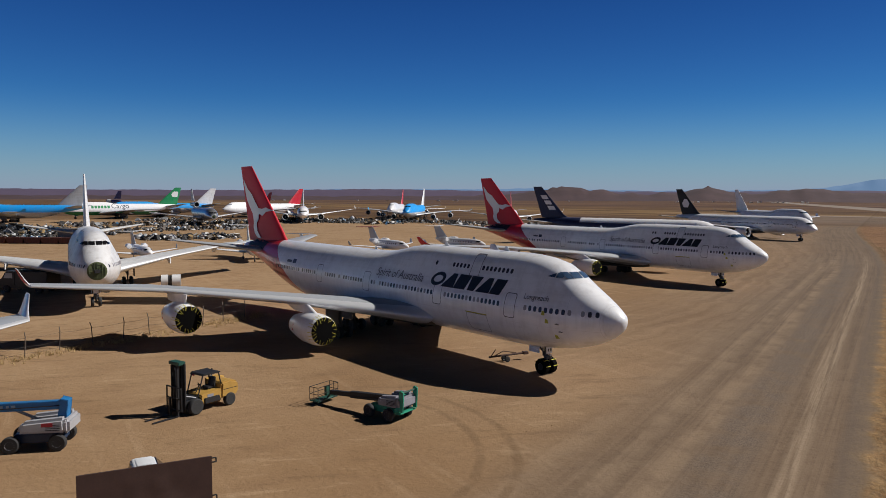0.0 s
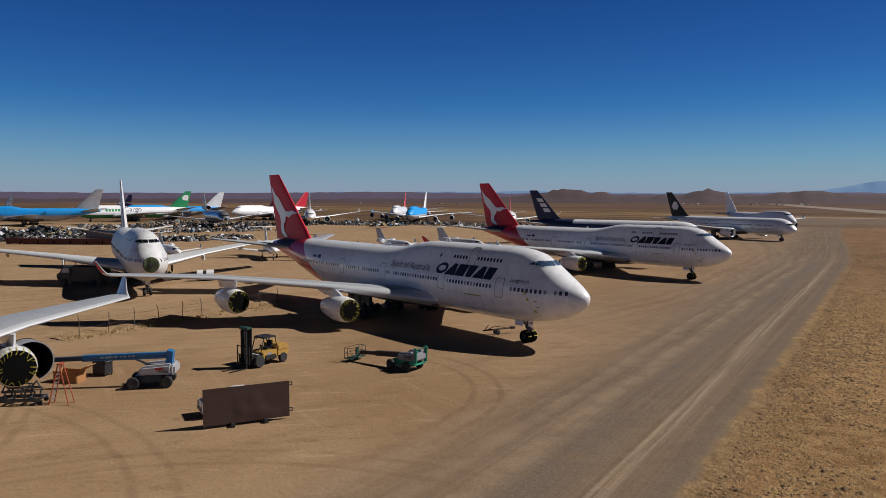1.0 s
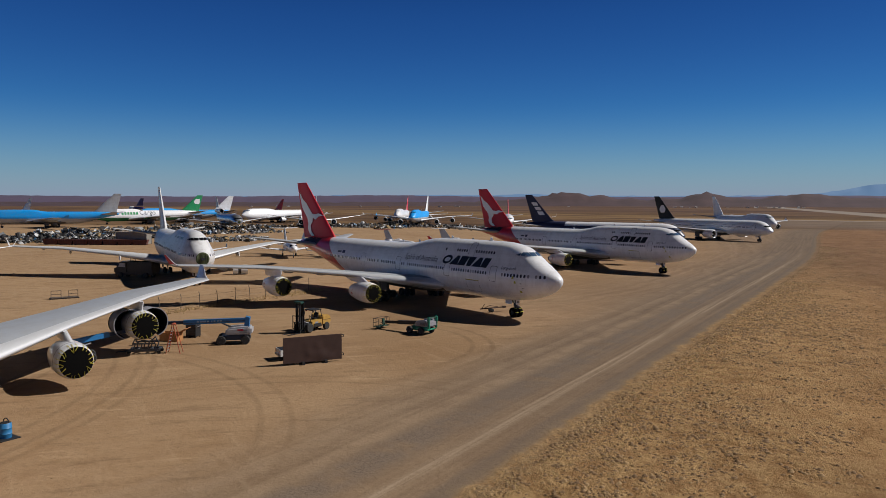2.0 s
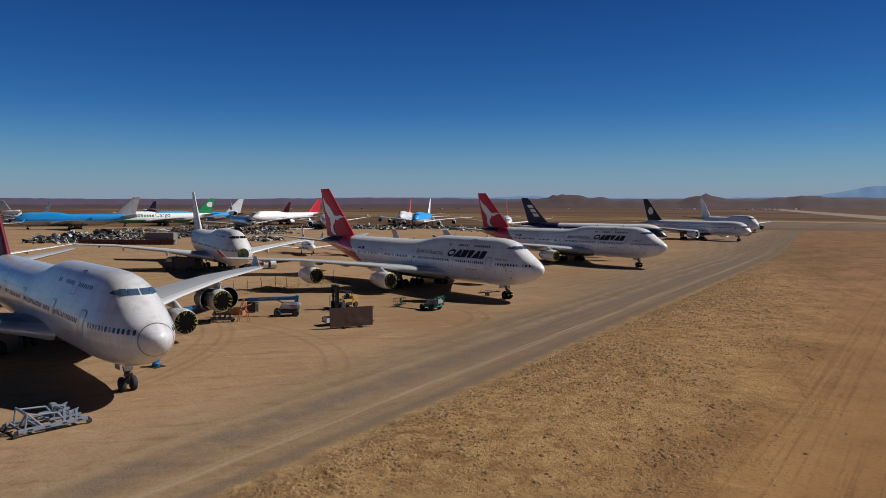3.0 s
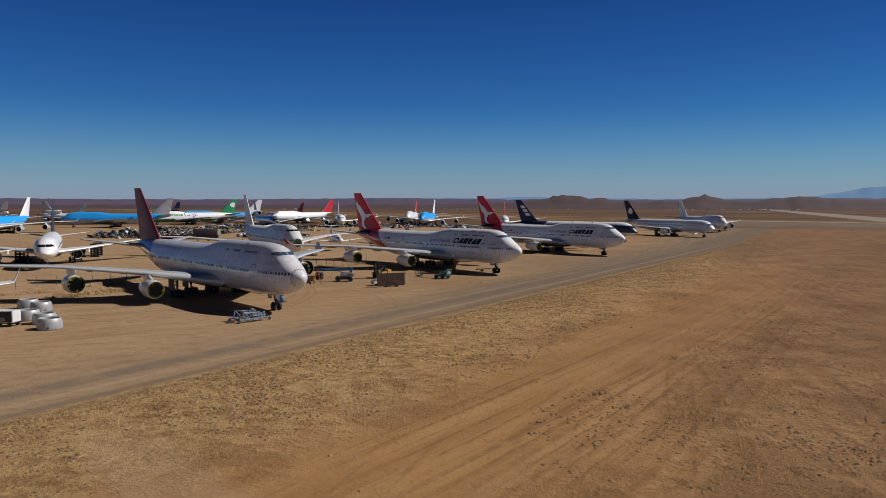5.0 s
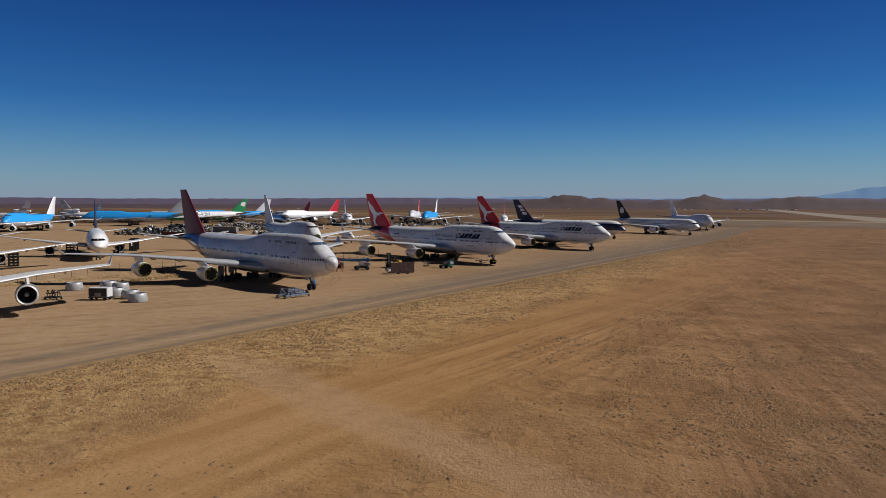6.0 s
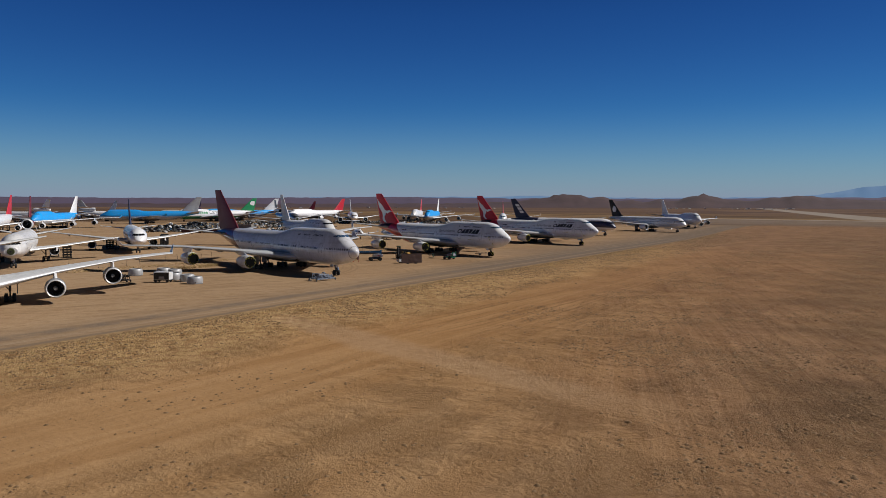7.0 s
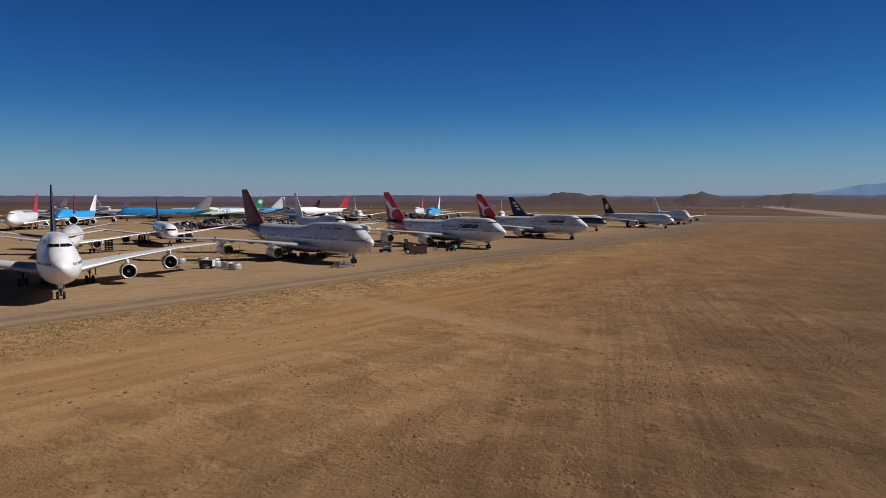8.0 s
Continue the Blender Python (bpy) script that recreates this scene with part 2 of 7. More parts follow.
    for at, half in ((37.6, 0.32), (39.4, 0.30), (40.6, 0.22), (44.8, 0.34), (46.7, 0.30), (33.0, 0.2)):
        scrub = k.mix(times(near(xu, at, half * 0.4, half), k.step(mid, 0.36, 0.60), worn, 0.36), scrub, (0.135, 0.070, 0.030))
        scrub = k.mix(times(near(xu, at + 0.75, 0.15, 0.5), k.step(mid, 0.35, 0.6), worn, 0.45), scrub, (0.375, 0.230, 0.115))
    scrub = k.mix(times(k.step(k.math("MULTIPLY_ADD", wob, 30.0, y), -42.0, 28.0), k.step(xw, 16.0, 30.0), 0.5), scrub, k.mix(k.step(patch, 0.35, 0.65), (0.165, 0.084, 0.038), (0.255, 0.142, 0.068)))
    # broken crust: crumbs that lie in patches off the bare strip
    off = k.math("SUBTRACT", 1.0, times(bare, 0.88))
    crust = times(k.math("MAXIMUM", k.step(k.noise(co, 0.13, 4, 0.6), 0.42, 0.56), times(verge, 0.8)), off)
    # dark and pale flecks also carry the crumbs' shadows and sunlit tops
    scrub = k.mix(times(k.step(crumb, 0.53, 0.64), crust, 0.34), scrub, (0.105, 0.056, 0.024))
    scrub = k.mix(times(k.math("SUBTRACT", 1.0, k.step(crumb, 0.36, 0.46)), crust, 0.45), scrub, (0.440, 0.292, 0.150))
    pit = k.noise(k.mapped(co, (1.0, 0.6, 1), (0, 0, -0.35)), 0.8, 6, 0.72)
    scrub = k.mix(times(k.step(pit, 0.56, 0.63), k.step(k.noise(co, 0.07, 4, 0.6), 0.42, 0.56), off, 0.6), scrub, (0.110, 0.058, 0.026))
    scrub = k.mix(times(k.step(k.math("MULTIPLY", y, -1.0), 66.0, 100.0), k.math("SUBTRACT", 1.0, k.step(k.math("MULTIPLY_ADD", wob, 24.0, x), 66.0, 92.0)), k.step(xw, 10.0, 26.0), 0.55), scrub, k.mix(k.step(soft, 0.36, 0.64), (0.300, 0.182, 0.088), (0.390, 0.252, 0.132)))
    # olive soil to the east, deepened to take in the lens's edge darkening
    olive = times(k.step(k.math("MULTIPLY_ADD", k.noise(co, 0.05, 4), 60.0, x), 82.0, 132.0), 0.75)
    scrub = k.mix(olive, scrub, (0.100, 0.068, 0.036))
    scrub = k.mix(1.0, scrub, (1.03, 0.985, 0.94), "MULTIPLY")
    shift = k.math("MULTIPLY_ADD", edge, 2.6, xr)
    scrub = k.mix(times(k.step(k.math("MULTIPLY_ADD", wob, 40.0, y), 105.0, 190.0), 0.6), scrub, k.mix(k.step(patch, 0.35, 0.65), (0.135, 0.074, 0.040), (0.225, 0.128, 0.070)))
    col = k.mix(k.step(shift, 0.5, 1.2), pack, scrub)
    # the gravelled track along the row, with wheel streaks
    here = k.math("SUBTRACT", 1.0, k.step(y, 165.0, 240.0))
    bent = k.t.nodes.new("ShaderNodeCombineXYZ")
    k.put(bent.inputs[0], xr), k.put(bent.inputs[1], y)
    bent = bent.outputs[0]
    streak = k.noise(k.mapped(bent, (1.5, 0.018, 1)), 1.0, 6, 0.65)
    road = k.mix(k.step(streak, 0.34, 0.66), (0.104, 0.078, 0.058), (0.186, 0.137, 0.098))
    road = k.mix(times(k.step(k.noise(k.mapped(bent, (4.2, 0.02, 1), (0, 0, 0.015)), 1.0, 5, 0.65), 0.48, 0.64), 0.6), road, (0.092, 0.071, 0.056))
    road = k.mix(times(k.step(mid, 0.32, 0.66), 0.5), road, k.mix(k.step(patch, 0.35, 0.65), (0.128, 0.096, 0.070), (0.192, 0.143, 0.102)))
    drawn = k.math("MULTIPLY_ADD", k.step(y, 175.0, 360.0), 30.0, k.math("MULTIPLY_ADD", k.step(k.math("MULTIPLY", y, -1.0), -110.0, -40.0), 9.0, x))
    swirl = k.t.nodes.new("ShaderNodeCombineXYZ")
    k.put(swirl.inputs[0], k.math("MULTIPLY_ADD", patch, 5.0, drawn)), k.put(swirl.inputs[1], y)
    swirl = k.noise(k.mapped(swirl.outputs[0], (0.7, 0.010, 1)), 1.0, 6, 0.68)
    broad_wear = times(k.step(k.math("MULTIPLY_ADD", wob, 14.0, drawn), -34.0, -8.0), k.step(y, 20.0, 110.0), k.math("SUBTRACT", 1.0, k.step(shift, 0.7, 1.6)))
    col = k.mix(times(broad_wear, 0.62), col, k.mix(k.step(swirl, 0.36, 0.64), (0.118, 0.086, 0.064), (0.215, 0.158, 0.114)))
    band = times(k.step(k.math("MULTIPLY_ADD", north, 3.5, k.math("MULTIPLY_ADD", wob, 6.0, xr)), -14.0, -5.0), k.math("SUBTRACT", 1.0, k.step(shift, 0.7, 1.6)))
    col = k.mix(times(band, k.math("MULTIPLY_ADD", north, 0.50, 0.24)), col, road)
    grit = times(near(k.math("MULTIPLY_ADD", wob, 2.0, xr), -6.2, 0.6, 2.4), k.step(edge, 0.25, 0.6), here)
    gravel = k.noise(co, 7.0, 4, 0.8)
    col = k.mix(times(grit, 0.7), col, k.mix(k.step(gravel, 0.35, 0.65), (0.088, 0.069, 0.056), (0.205, 0.162, 0.128)))
    for at, amount in ((-9.6, 0.34), (-12.4, 0.28), (-15.5, 0.22)):
        pale = near(k.math("MULTIPLY_ADD", streak, 3.0, k.math("MULTIPLY_ADD", wob, 4.0, xr)), at + 3.5, 0.2, 1.3)
        col = k.mix(times(pale, k.step(edge, 0.3, 0.6), here, amount), col, (0.345, 0.250, 0.165))
    col = k.mix(times(band, k.step(gravel, 0.55, 0.72), 0.35), col, (0.080, 0.060, 0.046))
    col = k.mix(times(near(k.math("MULTIPLY_ADD", streak, 2.2, xr), -2.7, 0.05, 0.95), k.step(k.noise(k.mapped(bent, (2.4, 0.05, 1)), 1.0, 6, 0.7), 0.36, 0.62), here, 0.6), col, (0.370, 0.282, 0.196))
    col = k.mix(times(near(k.math("MULTIPLY_ADD", edge, 0.8, xr), -0.7, 0.3, 1.0), 0.6), col, k.mix(fine, (0.092, 0.070, 0.054), (0.170, 0.132, 0.105)))
    col = k.mix(times(near(shift, 1.7, 0.5, 2.2), k.step(crumb, 0.35, 0.6), 0.6), col, (0.215, 0.152, 0.090))
    # a pale trail across the scrub
    tr = k.math("ADD", k.math("MULTIPLY_ADD", x, 0.300, k.math("MULTIPLY", y, 0.954)), k.math("MULTIPLY_ADD", edge, 2.0, k.math("MULTIPLY", wob, 6.0)))
    on = times(near(tr, -55.3, 1.4, 4.0), k.step(x, 2.0, 12.0), k.math("SUBTRACT", 1.0, k.step(x, 50.0, 72.0)))
    col = k.mix(times(on, 0.6), col, k.mix(k.step(mid, 0.3, 0.6), (0.290, 0.178, 0.096), (0.365, 0.235, 0.134)))
    # turning tracks of vehicles on the packed ground
    for cx, cy, r0, x0, x1, y0, y1, amount in ((-31.5, 26.0, (14.2, 16.3), -33.0, -25.0, 22.0, 27.0, 0.5), (-70.0, -28.0, (44.0, 46.2, 47.5), -60.0, -50.0, -30.0, -12.0, 0.35),
                                               (-42.0, -22.0, (33.5, 35.6), -70.0, -36.0, -10.0, 4.0, 0.35), (-74.0, -20.0, (34.0, 36.0), -62.0, -56.0, -52.0, -46.0, 0.4), (-10.0, -8.0, (24.0, 26.0), -90.0, -80.0, -4.0, 6.0, 0.3)):
        d = k.math("SQRT", k.math("ADD", k.math("POWER", k.math("SUBTRACT", x, cx), 2.0), k.math("POWER", k.math("SUBTRACT", y, cy), 2.0)))
        for r in r0:
            m = times(near(k.math("MULTIPLY_ADD", edge, 0.5, d), r + 0.25, 0.1, 0.42), k.step(x, x0, x1), k.step(y, y0, y1), k.step(mid, 0.25, 0.55), k.math("SUBTRACT", 1.0, k.step(x, -11.0, -8.0)))
            col = k.mix(times(m, amount), col, (0.155, 0.098, 0.055))
    # open desert far off: straw strips, dark brush, then the pale runway
    far = k.step(k.math("ADD", k.math("MULTIPLY_ADD", wob, 60.0, y), k.math("MULTIPLY", k.math("MINIMUM", x, 0.0), -0.55)), 455.0, 520.0)
    brush = k.mix(k.step(k.noise(k.mapped(co, (0.004, 0.022, 1)), 1.0, 5), 0.35, 0.65), (0.064, 0.037, 0.023), (0.162, 0.097, 0.049))
    col = k.mix(far, col, brush)
    vfar = k.step(k.math("MULTIPLY_ADD", wob, 300.0, y), 950.0, 1500.0)
    col = k.mix(vfar, col, k.mix(k.step(k.noise(k.mapped(co, (0.001, 0.006, 1)), 1.0, 4), 0.4, 0.6), (0.082, 0.048, 0.035), (0.145, 0.088, 0.054)))
    straw = times(near(k.math("MULTIPLY_ADD", wob, 160.0, k.math("MULTIPLY_ADD", x, 0.35, y)), 720.0, 60.0, 170.0), k.step(k.noise(k.mapped(co, (0.003, 0.03, 1)), 1.0, 5), 0.35, 0.6))
    col = k.mix(times(straw, 0.55), col, (0.300, 0.190, 0.085))
    # the worn apron, the pale taxiway across it and the runway
    ahead = k.math("MULTIPLY_ADD", x, 0.25, y)
    apron = times(k.step(k.math("MULTIPLY_ADD", wob, 60.0, y), 440.0, 560.0), k.math("SUBTRACT", 1.0, k.step(ahead, 640.0, 720.0)), k.step(x, -150.0, -95.0))
    col = k.mix(times(apron, 0.85), col, k.mix(k.step(k.noise(k.mapped(co, (0.02, 0.08, 1)), 1.0, 5), 0.35, 0.65), (0.135, 0.098, 0.074), (0.190, 0.142, 0.108)))
    col = k.mix(times(near(ahead, 674.0, 9.0, 17.0), k.step(x, -210.0, -140.0), 0.75), col, (0.310, 0.258, 0.215))
    col = k.mix(times(near(k.math("MULTIPLY_ADD", y, 0.20, x), 215.0, 24.0, 32.0), k.step(y, 620.0, 760.0), 0.65), col, (0.330, 0.290, 0.250))
    col = k.mix(times(k.step(fine, 0.46, 0.72), 0.35), col, k.mix(0.55, col, (0.085, 0.048, 0.025)))
    h = k.math("ADD", k.math("MULTIPLY", mid, 0.55), k.math("MULTIPLY", fine, 0.45))
    h = k.math("MULTIPLY", h, k.math("MULTIPLY", k.math("MULTIPLY_ADD", k.step(shift, 0.8, 3.0), 0.72, 0.28), k.math("MULTIPLY_ADD", bare, -0.7, 1.0)))
    h = k.math("ADD", h, times(crumb, crust, k.step(shift, 0.8, 3.0), k.math("SUBTRACT", 1.0, on), 0.75))
    k.bump(h, 0.9, 0.45)
    return k.colour(col)


dirt = ground_material()


# ---- small geometry kit ----
def finish(bm, smooth=True):
    bmesh.ops.recalc_face_normals(bm, faces=bm.faces)
    me = bpy.data.meshes.new("mesh")
    bm.to_mesh(me)
    bm.free()
    if smooth:
        me.polygons.foreach_set("use_smooth", [True] * len(me.polygons))
        me.set_sharp_from_angle(angle=radians(38))
    return me


def part(name, bm, material, parent=None, label="", smooth=True, m=None):
    me = bm if isinstance(bm, bpy.types.Mesh) else finish(bm, smooth)
    if not me.materials:
        me.materials.append(material)
    ob = new(name, me)
    if parent is not None:
        ob.parent = parent
    if m is not None:
        ob.matrix_basis = m
    return tagged(ob, label)


def thing(name, label, category, m, group=""):
    ob = new(name)
    ob.matrix_basis = m
    return tagged(ob, label, category, group)


def box(bm, x0, x1, y0, y1, z0, z1, bevel=0.0, m=None):
    g = bmesh.new()
    bmesh.ops.create_cube(g, size=1)
    bmesh.ops.transform(g, matrix=Matrix.Translation(((x0 + x1) / 2, (y0 + y1) / 2, (z0 + z1) / 2)) @ Matrix.Diagonal((x1 - x0, y1 - y0, z1 - z0, 1)), verts=g.verts)
    if bevel:
        bmesh.ops.bevel(g, geom=g.edges[:], offset=bevel, segments=2, affect="EDGES", clamp_overlap=True)
    return merge(bm, g, m)


def merge(bm, g, m=None):
    if m is not None:
        bmesh.ops.transform(g, matrix=m, verts=g.verts)
    me = bpy.data.meshes.new("tmp")
    g.to_mesh(me)
    g.free()
    bm.from_mesh(me)
    bpy.data.meshes.remove(me)
    return bm


def tube(bm, a, b, r0, r1=None, n=10):
    """A closed round bar from a to b."""
    a, b = Vector(a), Vector(b)
    r1 = r0 if r1 is None else r1
    q = (b - a).to_track_quat("Z", "Y").to_matrix().to_4x4()
    g = bmesh.new()
    bmesh.ops.create_cone(g, cap_ends=True, segments=n, radius1=r0, radius2=r1, depth=(b - a).length)
    return merge(bm, g, Matrix.Translation((a + b) / 2) @ q)


def revolve(profile, n=32, caps=True):
    """Turns a profile of (along, radius) round the x axis."""
    bm = bmesh.new()
    rings = []
    for a, r in profile:
        rings.append([bm.verts.new((a, r * math.cos(2 * math.pi * i / n), r * math.sin(2 * math.pi * i / n))) for i in range(n)])
    for r0, r1 in zip(rings, rings[1:]):
        for i in range(n):
            bm.faces.new((r0[i], r0[(i + 1) % n], r1[(i + 1) % n], r1[i]))
    for r, (a, rad) in ((rings[0], profile[0]), (rings[-1], profile[-1])):
        if caps and rad > 1e-4 and profile[0] != profile[-1]:
            bm.faces.new(r)
    bmesh.ops.remove_doubles(bm, verts=bm.verts, dist=1e-4)
    return bm


def loft(rings, closed=True, caps=True):
    bm = bmesh.new()
    rs = [[bm.verts.new(p) for p in ring] for ring in rings]
    n = len(rs[0])
    for a, b in zip(rs, rs[1:]):
        for i in range(n if closed else n - 1):
            bm.faces.new((a[i], a[(i + 1) % n], b[(i + 1) % n], b[i]))
    if caps:
        bm.faces.new(rs[0])
        bm.faces.new(rs[-1])
    bmesh.ops.remove_doubles(bm, verts=bm.verts, dist=1e-5)
    return bm


# ---- the ground: one sheet out to the horizon ----
def rise(x, y):
    """The yard's ground climbs very slightly towards the back rows."""
    a = min(1, max(0, (-x - 110) / 260))
    return 1.1 * a * a * (3 - 2 * a)


def relief(x, y):
    """The height of the ground, with the low lumps of the scrub."""
    z = rise(x, y)
    if -0.5 < x < 300 and y < 400:
        z += min(1, (x + 0.5) / 3) * (0.10 * noise.noise((x * 0.5, y * 0.5, 0)) + 0.10 * noise.noise((x * 0.12, y * 0.12, 3)) + 0.05)
    elif -1.2 < x <= -0.5:
        z += 0.03
    return z


def ground():
    def axis(lo, hi, step, end):
        a = list(np.arange(lo, hi + step, step))
        s = step
        while a[-1] < end:
            s *= 1.22
            a.append(a[-1] + s)
        s, b = step, [lo]
        while b[-1] > -end:
            s *= 1.22
            b.append(b[-1] - s)
        return np.array(b[:0:-1] + a)

    xs, ys = axis(-72, 112, 1.4, 3900), axis(-175, 112, 1.4, 3900)
    vs = []
    for y in ys:
        for x in xs:
            z = relief(x, y)
            vs.append((x, y, z))
    nx = len(xs)
    fs = [(j * nx + i, j * nx + i + 1, (j + 1) * nx + i + 1, (j + 1) * nx + i) for j in range(len(ys) - 1) for i in range(nx - 1)]
    me = bpy.data.meshes.new("ground")
    me.from_pydata(vs, [], fs)
    me.materials.append(dirt)
    me.polygons.foreach_set("use_smooth", [True] * len(me.polygons))
    return tagged(new("ground", me), "tan desert dirt, packed under the jets and loose beside a gravel track", "ground", kind="structure")


ground()


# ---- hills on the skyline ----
# strong blotches on the near hills stand in for sunlit and shaded slopes
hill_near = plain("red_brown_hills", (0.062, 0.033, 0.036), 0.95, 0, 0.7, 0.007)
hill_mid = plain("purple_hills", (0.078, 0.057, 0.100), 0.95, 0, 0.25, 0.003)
hill_far = plain("hazed_far_mountains", (0.03, 0.05, 0.08), 0.95, 0, 0.12, 0.002)
# distance haze over the mountains is put in as a faint blue glow
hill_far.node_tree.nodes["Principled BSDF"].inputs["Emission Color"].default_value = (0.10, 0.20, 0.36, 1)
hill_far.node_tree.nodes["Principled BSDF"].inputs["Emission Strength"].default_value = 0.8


def ridge(name, label, dist, knots, mat, depth, rough, seed):
    """A range of hills that circles part of the horizon. knots: bearing in degrees left of north, height."""
    b0, b1 = knots[0][0], knots[-1][0]
    n = 360
    rings = []
    for j, (dd, hh) in enumerate(((-1.0, 0.0), (-0.62, 0.35), (-0.3, 0.72), (0.0, 1.0), (0.5, 0.4), (1.0, -0.2))):
        ring = []
        for i in range(n):
            b = b0 + (b1 - b0) * i / (n - 1)
            h = float(np.interp(b, [k[0] for k in knots], [k[1] for k in knots]))
            h *= 1 + rough * noise.noise((b * 0.9, seed, j * 0.4)) + rough * 0.5 * noise.noise((b * 3.1, seed, j))
            d = dist + depth * dd + 0.12 * depth * noise.noise((b * 1.5, j, seed))
            a = radians(90 + b)
            ring.append((d * math.cos(a), d * math.sin(a), max(-3, h * hh)))
        rings.append(ring)
    ob = part(name, loft(rings, closed=False, caps=False), mat)
    return tagged(ob, label, "hills", kind="structure")


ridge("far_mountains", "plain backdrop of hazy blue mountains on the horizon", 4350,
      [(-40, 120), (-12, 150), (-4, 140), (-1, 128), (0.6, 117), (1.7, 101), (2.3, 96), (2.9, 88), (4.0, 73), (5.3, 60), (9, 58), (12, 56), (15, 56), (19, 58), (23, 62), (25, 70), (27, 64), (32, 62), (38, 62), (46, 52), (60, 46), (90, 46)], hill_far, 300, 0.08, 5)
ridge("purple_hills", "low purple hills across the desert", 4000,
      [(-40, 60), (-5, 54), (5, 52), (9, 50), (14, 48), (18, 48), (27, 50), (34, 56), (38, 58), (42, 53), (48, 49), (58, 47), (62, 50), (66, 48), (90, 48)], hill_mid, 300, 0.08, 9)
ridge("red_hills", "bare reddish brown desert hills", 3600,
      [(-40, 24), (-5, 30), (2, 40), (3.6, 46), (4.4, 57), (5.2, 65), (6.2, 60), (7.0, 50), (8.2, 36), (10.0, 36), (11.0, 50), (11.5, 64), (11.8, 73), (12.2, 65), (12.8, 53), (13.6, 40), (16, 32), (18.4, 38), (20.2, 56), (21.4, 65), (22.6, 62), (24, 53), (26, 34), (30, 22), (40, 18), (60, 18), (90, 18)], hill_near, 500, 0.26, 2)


# ---- airliners ----
class Hull:
    """A fuselage as stations (s from the nose, bottom, widest height, top, half width)."""

    def __init__(self, rows):
        self.q = np.sqrt([r[0] for r in rows])
        self.cols = [np.array([r[i] for r in rows], float) for i in range(1, 5)]
        self.seen, self.lines = {}, {}

    def at(self, s):
        s = round(s, 2)
        if s not in self.seen:
            self.seen[s] = self.work_out(s)
        return self.seen[s]

    def work_out(self, s):
        u = math.sqrt(max(s, 0))
        q = self.q
        i = int(min(max(np.searchsorted(q, u) - 1, 0), len(q) - 2))
        h = q[i + 1] - q[i]
        t = (u - q[i]) / h
        out = []
        for c in self.cols:
            d = np.diff(c) / np.diff(q)
            m = []
            for j in (i, i + 1):
                if j == 0:
                    m.append(d[0])
                elif j == len(q) - 1:
                    m.append(d[-1])
                else:
                    m.append(0.0 if d[j - 1] * d[j] <= 0 else 2 * d[j - 1] * d[j] / (d[j - 1] + d[j]))
            out.append((2 * t ** 3 - 3 * t * t + 1) * c[i] + (t ** 3 - 2 * t * t + t) * h * m[0] + (3 * t * t - 2 * t ** 3) * c[i + 1] + (t ** 3 - t * t) * h * m[1])
        return out

    def point(self, s, phi):
        zb, zm, zt, w = self.at(s)
        cs, sn = math.cos(phi), math.sin(phi)
        h = zt - zm
        if sn <= 0:
            return w * cs, zm + (zm - zb) * sn
        if h <= w:
            return w * cs, zm + h * sn
        r2 = max(w - 0.78 * (h - w), 0.3 * w)
        c2 = h - r2
        if sn < (w - r2) / c2:
            return w * cs, zm + w * sn
        return r2 * cs, zm + c2 + r2 * sn

    def side(self, s, z):
        """Half width at height z, and the angle by which the skin leans in there."""
        s = round(s, 2)
        if s not in self.lines:
            pts = [self.point(s, radians(a)) for a in range(-90, 91, 3)]
            self.lines[s] = [p[1] for p in pts], [p[0] for p in pts]
        zs, ys = self.lines[s]
        y = float(np.interp(z, zs, ys))
        dy = (float(np.interp(z + 0.1, zs, ys)) - float(np.interp(z - 0.1, zs, ys))) / 0.2
        return y, math.atan(dy)

    def mesh(self, s0, s1, n=26):
        ss = [s for s in np.concatenate([np.linspace(0.0, 1.0, 9) ** 2 * 6, np.linspace(6, self.q[-1] ** 2, 44)[1:]]) if s0 < s < s1]
        rings = []
        for s in [s0] + ss + [s1]:
            s = max(s, 0.01)
            a = [self.point(s, -math.pi / 2 + math.pi * i / n) for i in range(n + 1)]
            rings.append([(-s, y, z) for y, z in a] + [(-s, -y, z) for y, z in a[-2:0:-1]])
        return loft(rings)


JUMBO = Hull([(0, 5.5, 5.5, 5.5, 0.02), (0.25, 4.75, 5.4, 5.98, 0.66), (1, 4.1, 5.35, 6.52, 1.28), (2, 3.55, 5.35, 7.15, 1.82), (3, 3.15, 5.3, 7.74, 2.22),
              (4, 2.85, 5.3, 8.34, 2.54), (5, 2.65, 5.3, 9.05, 2.8), (6, 2.5, 5.3, 9.55, 2.97), (7.2, 2.36, 5.3, 9.85, 3.1), (9, 2.22, 5.3, 10.05, 3.2), (11, 2.16, 5.3, 10.1, 3.25), (15, 2.15, 5.3, 10.1, 3.25),
              (23, 2.15, 5.3, 10.08, 3.25), (26, 2.15, 5.3, 9.85, 3.25), (28.5, 2.15, 5.3, 9.35, 3.25), (30.5, 2.15, 5.4, 9.08, 3.25), (33, 2.15, 5.5, 9.0, 3.25), (46, 2.15, 5.5, 9.0, 3.25), (50, 2.6, 5.7, 9.0, 3.1),
              (54, 3.6, 6.1, 9.0, 2.75), (58, 4.7, 6.6, 8.95, 2.2), (62, 5.7, 7.1, 8.8, 1.6), (66, 6.6, 7.5, 8.45, 0.95), (68.6, 7.1, 7.55, 8.0, 0.42)])


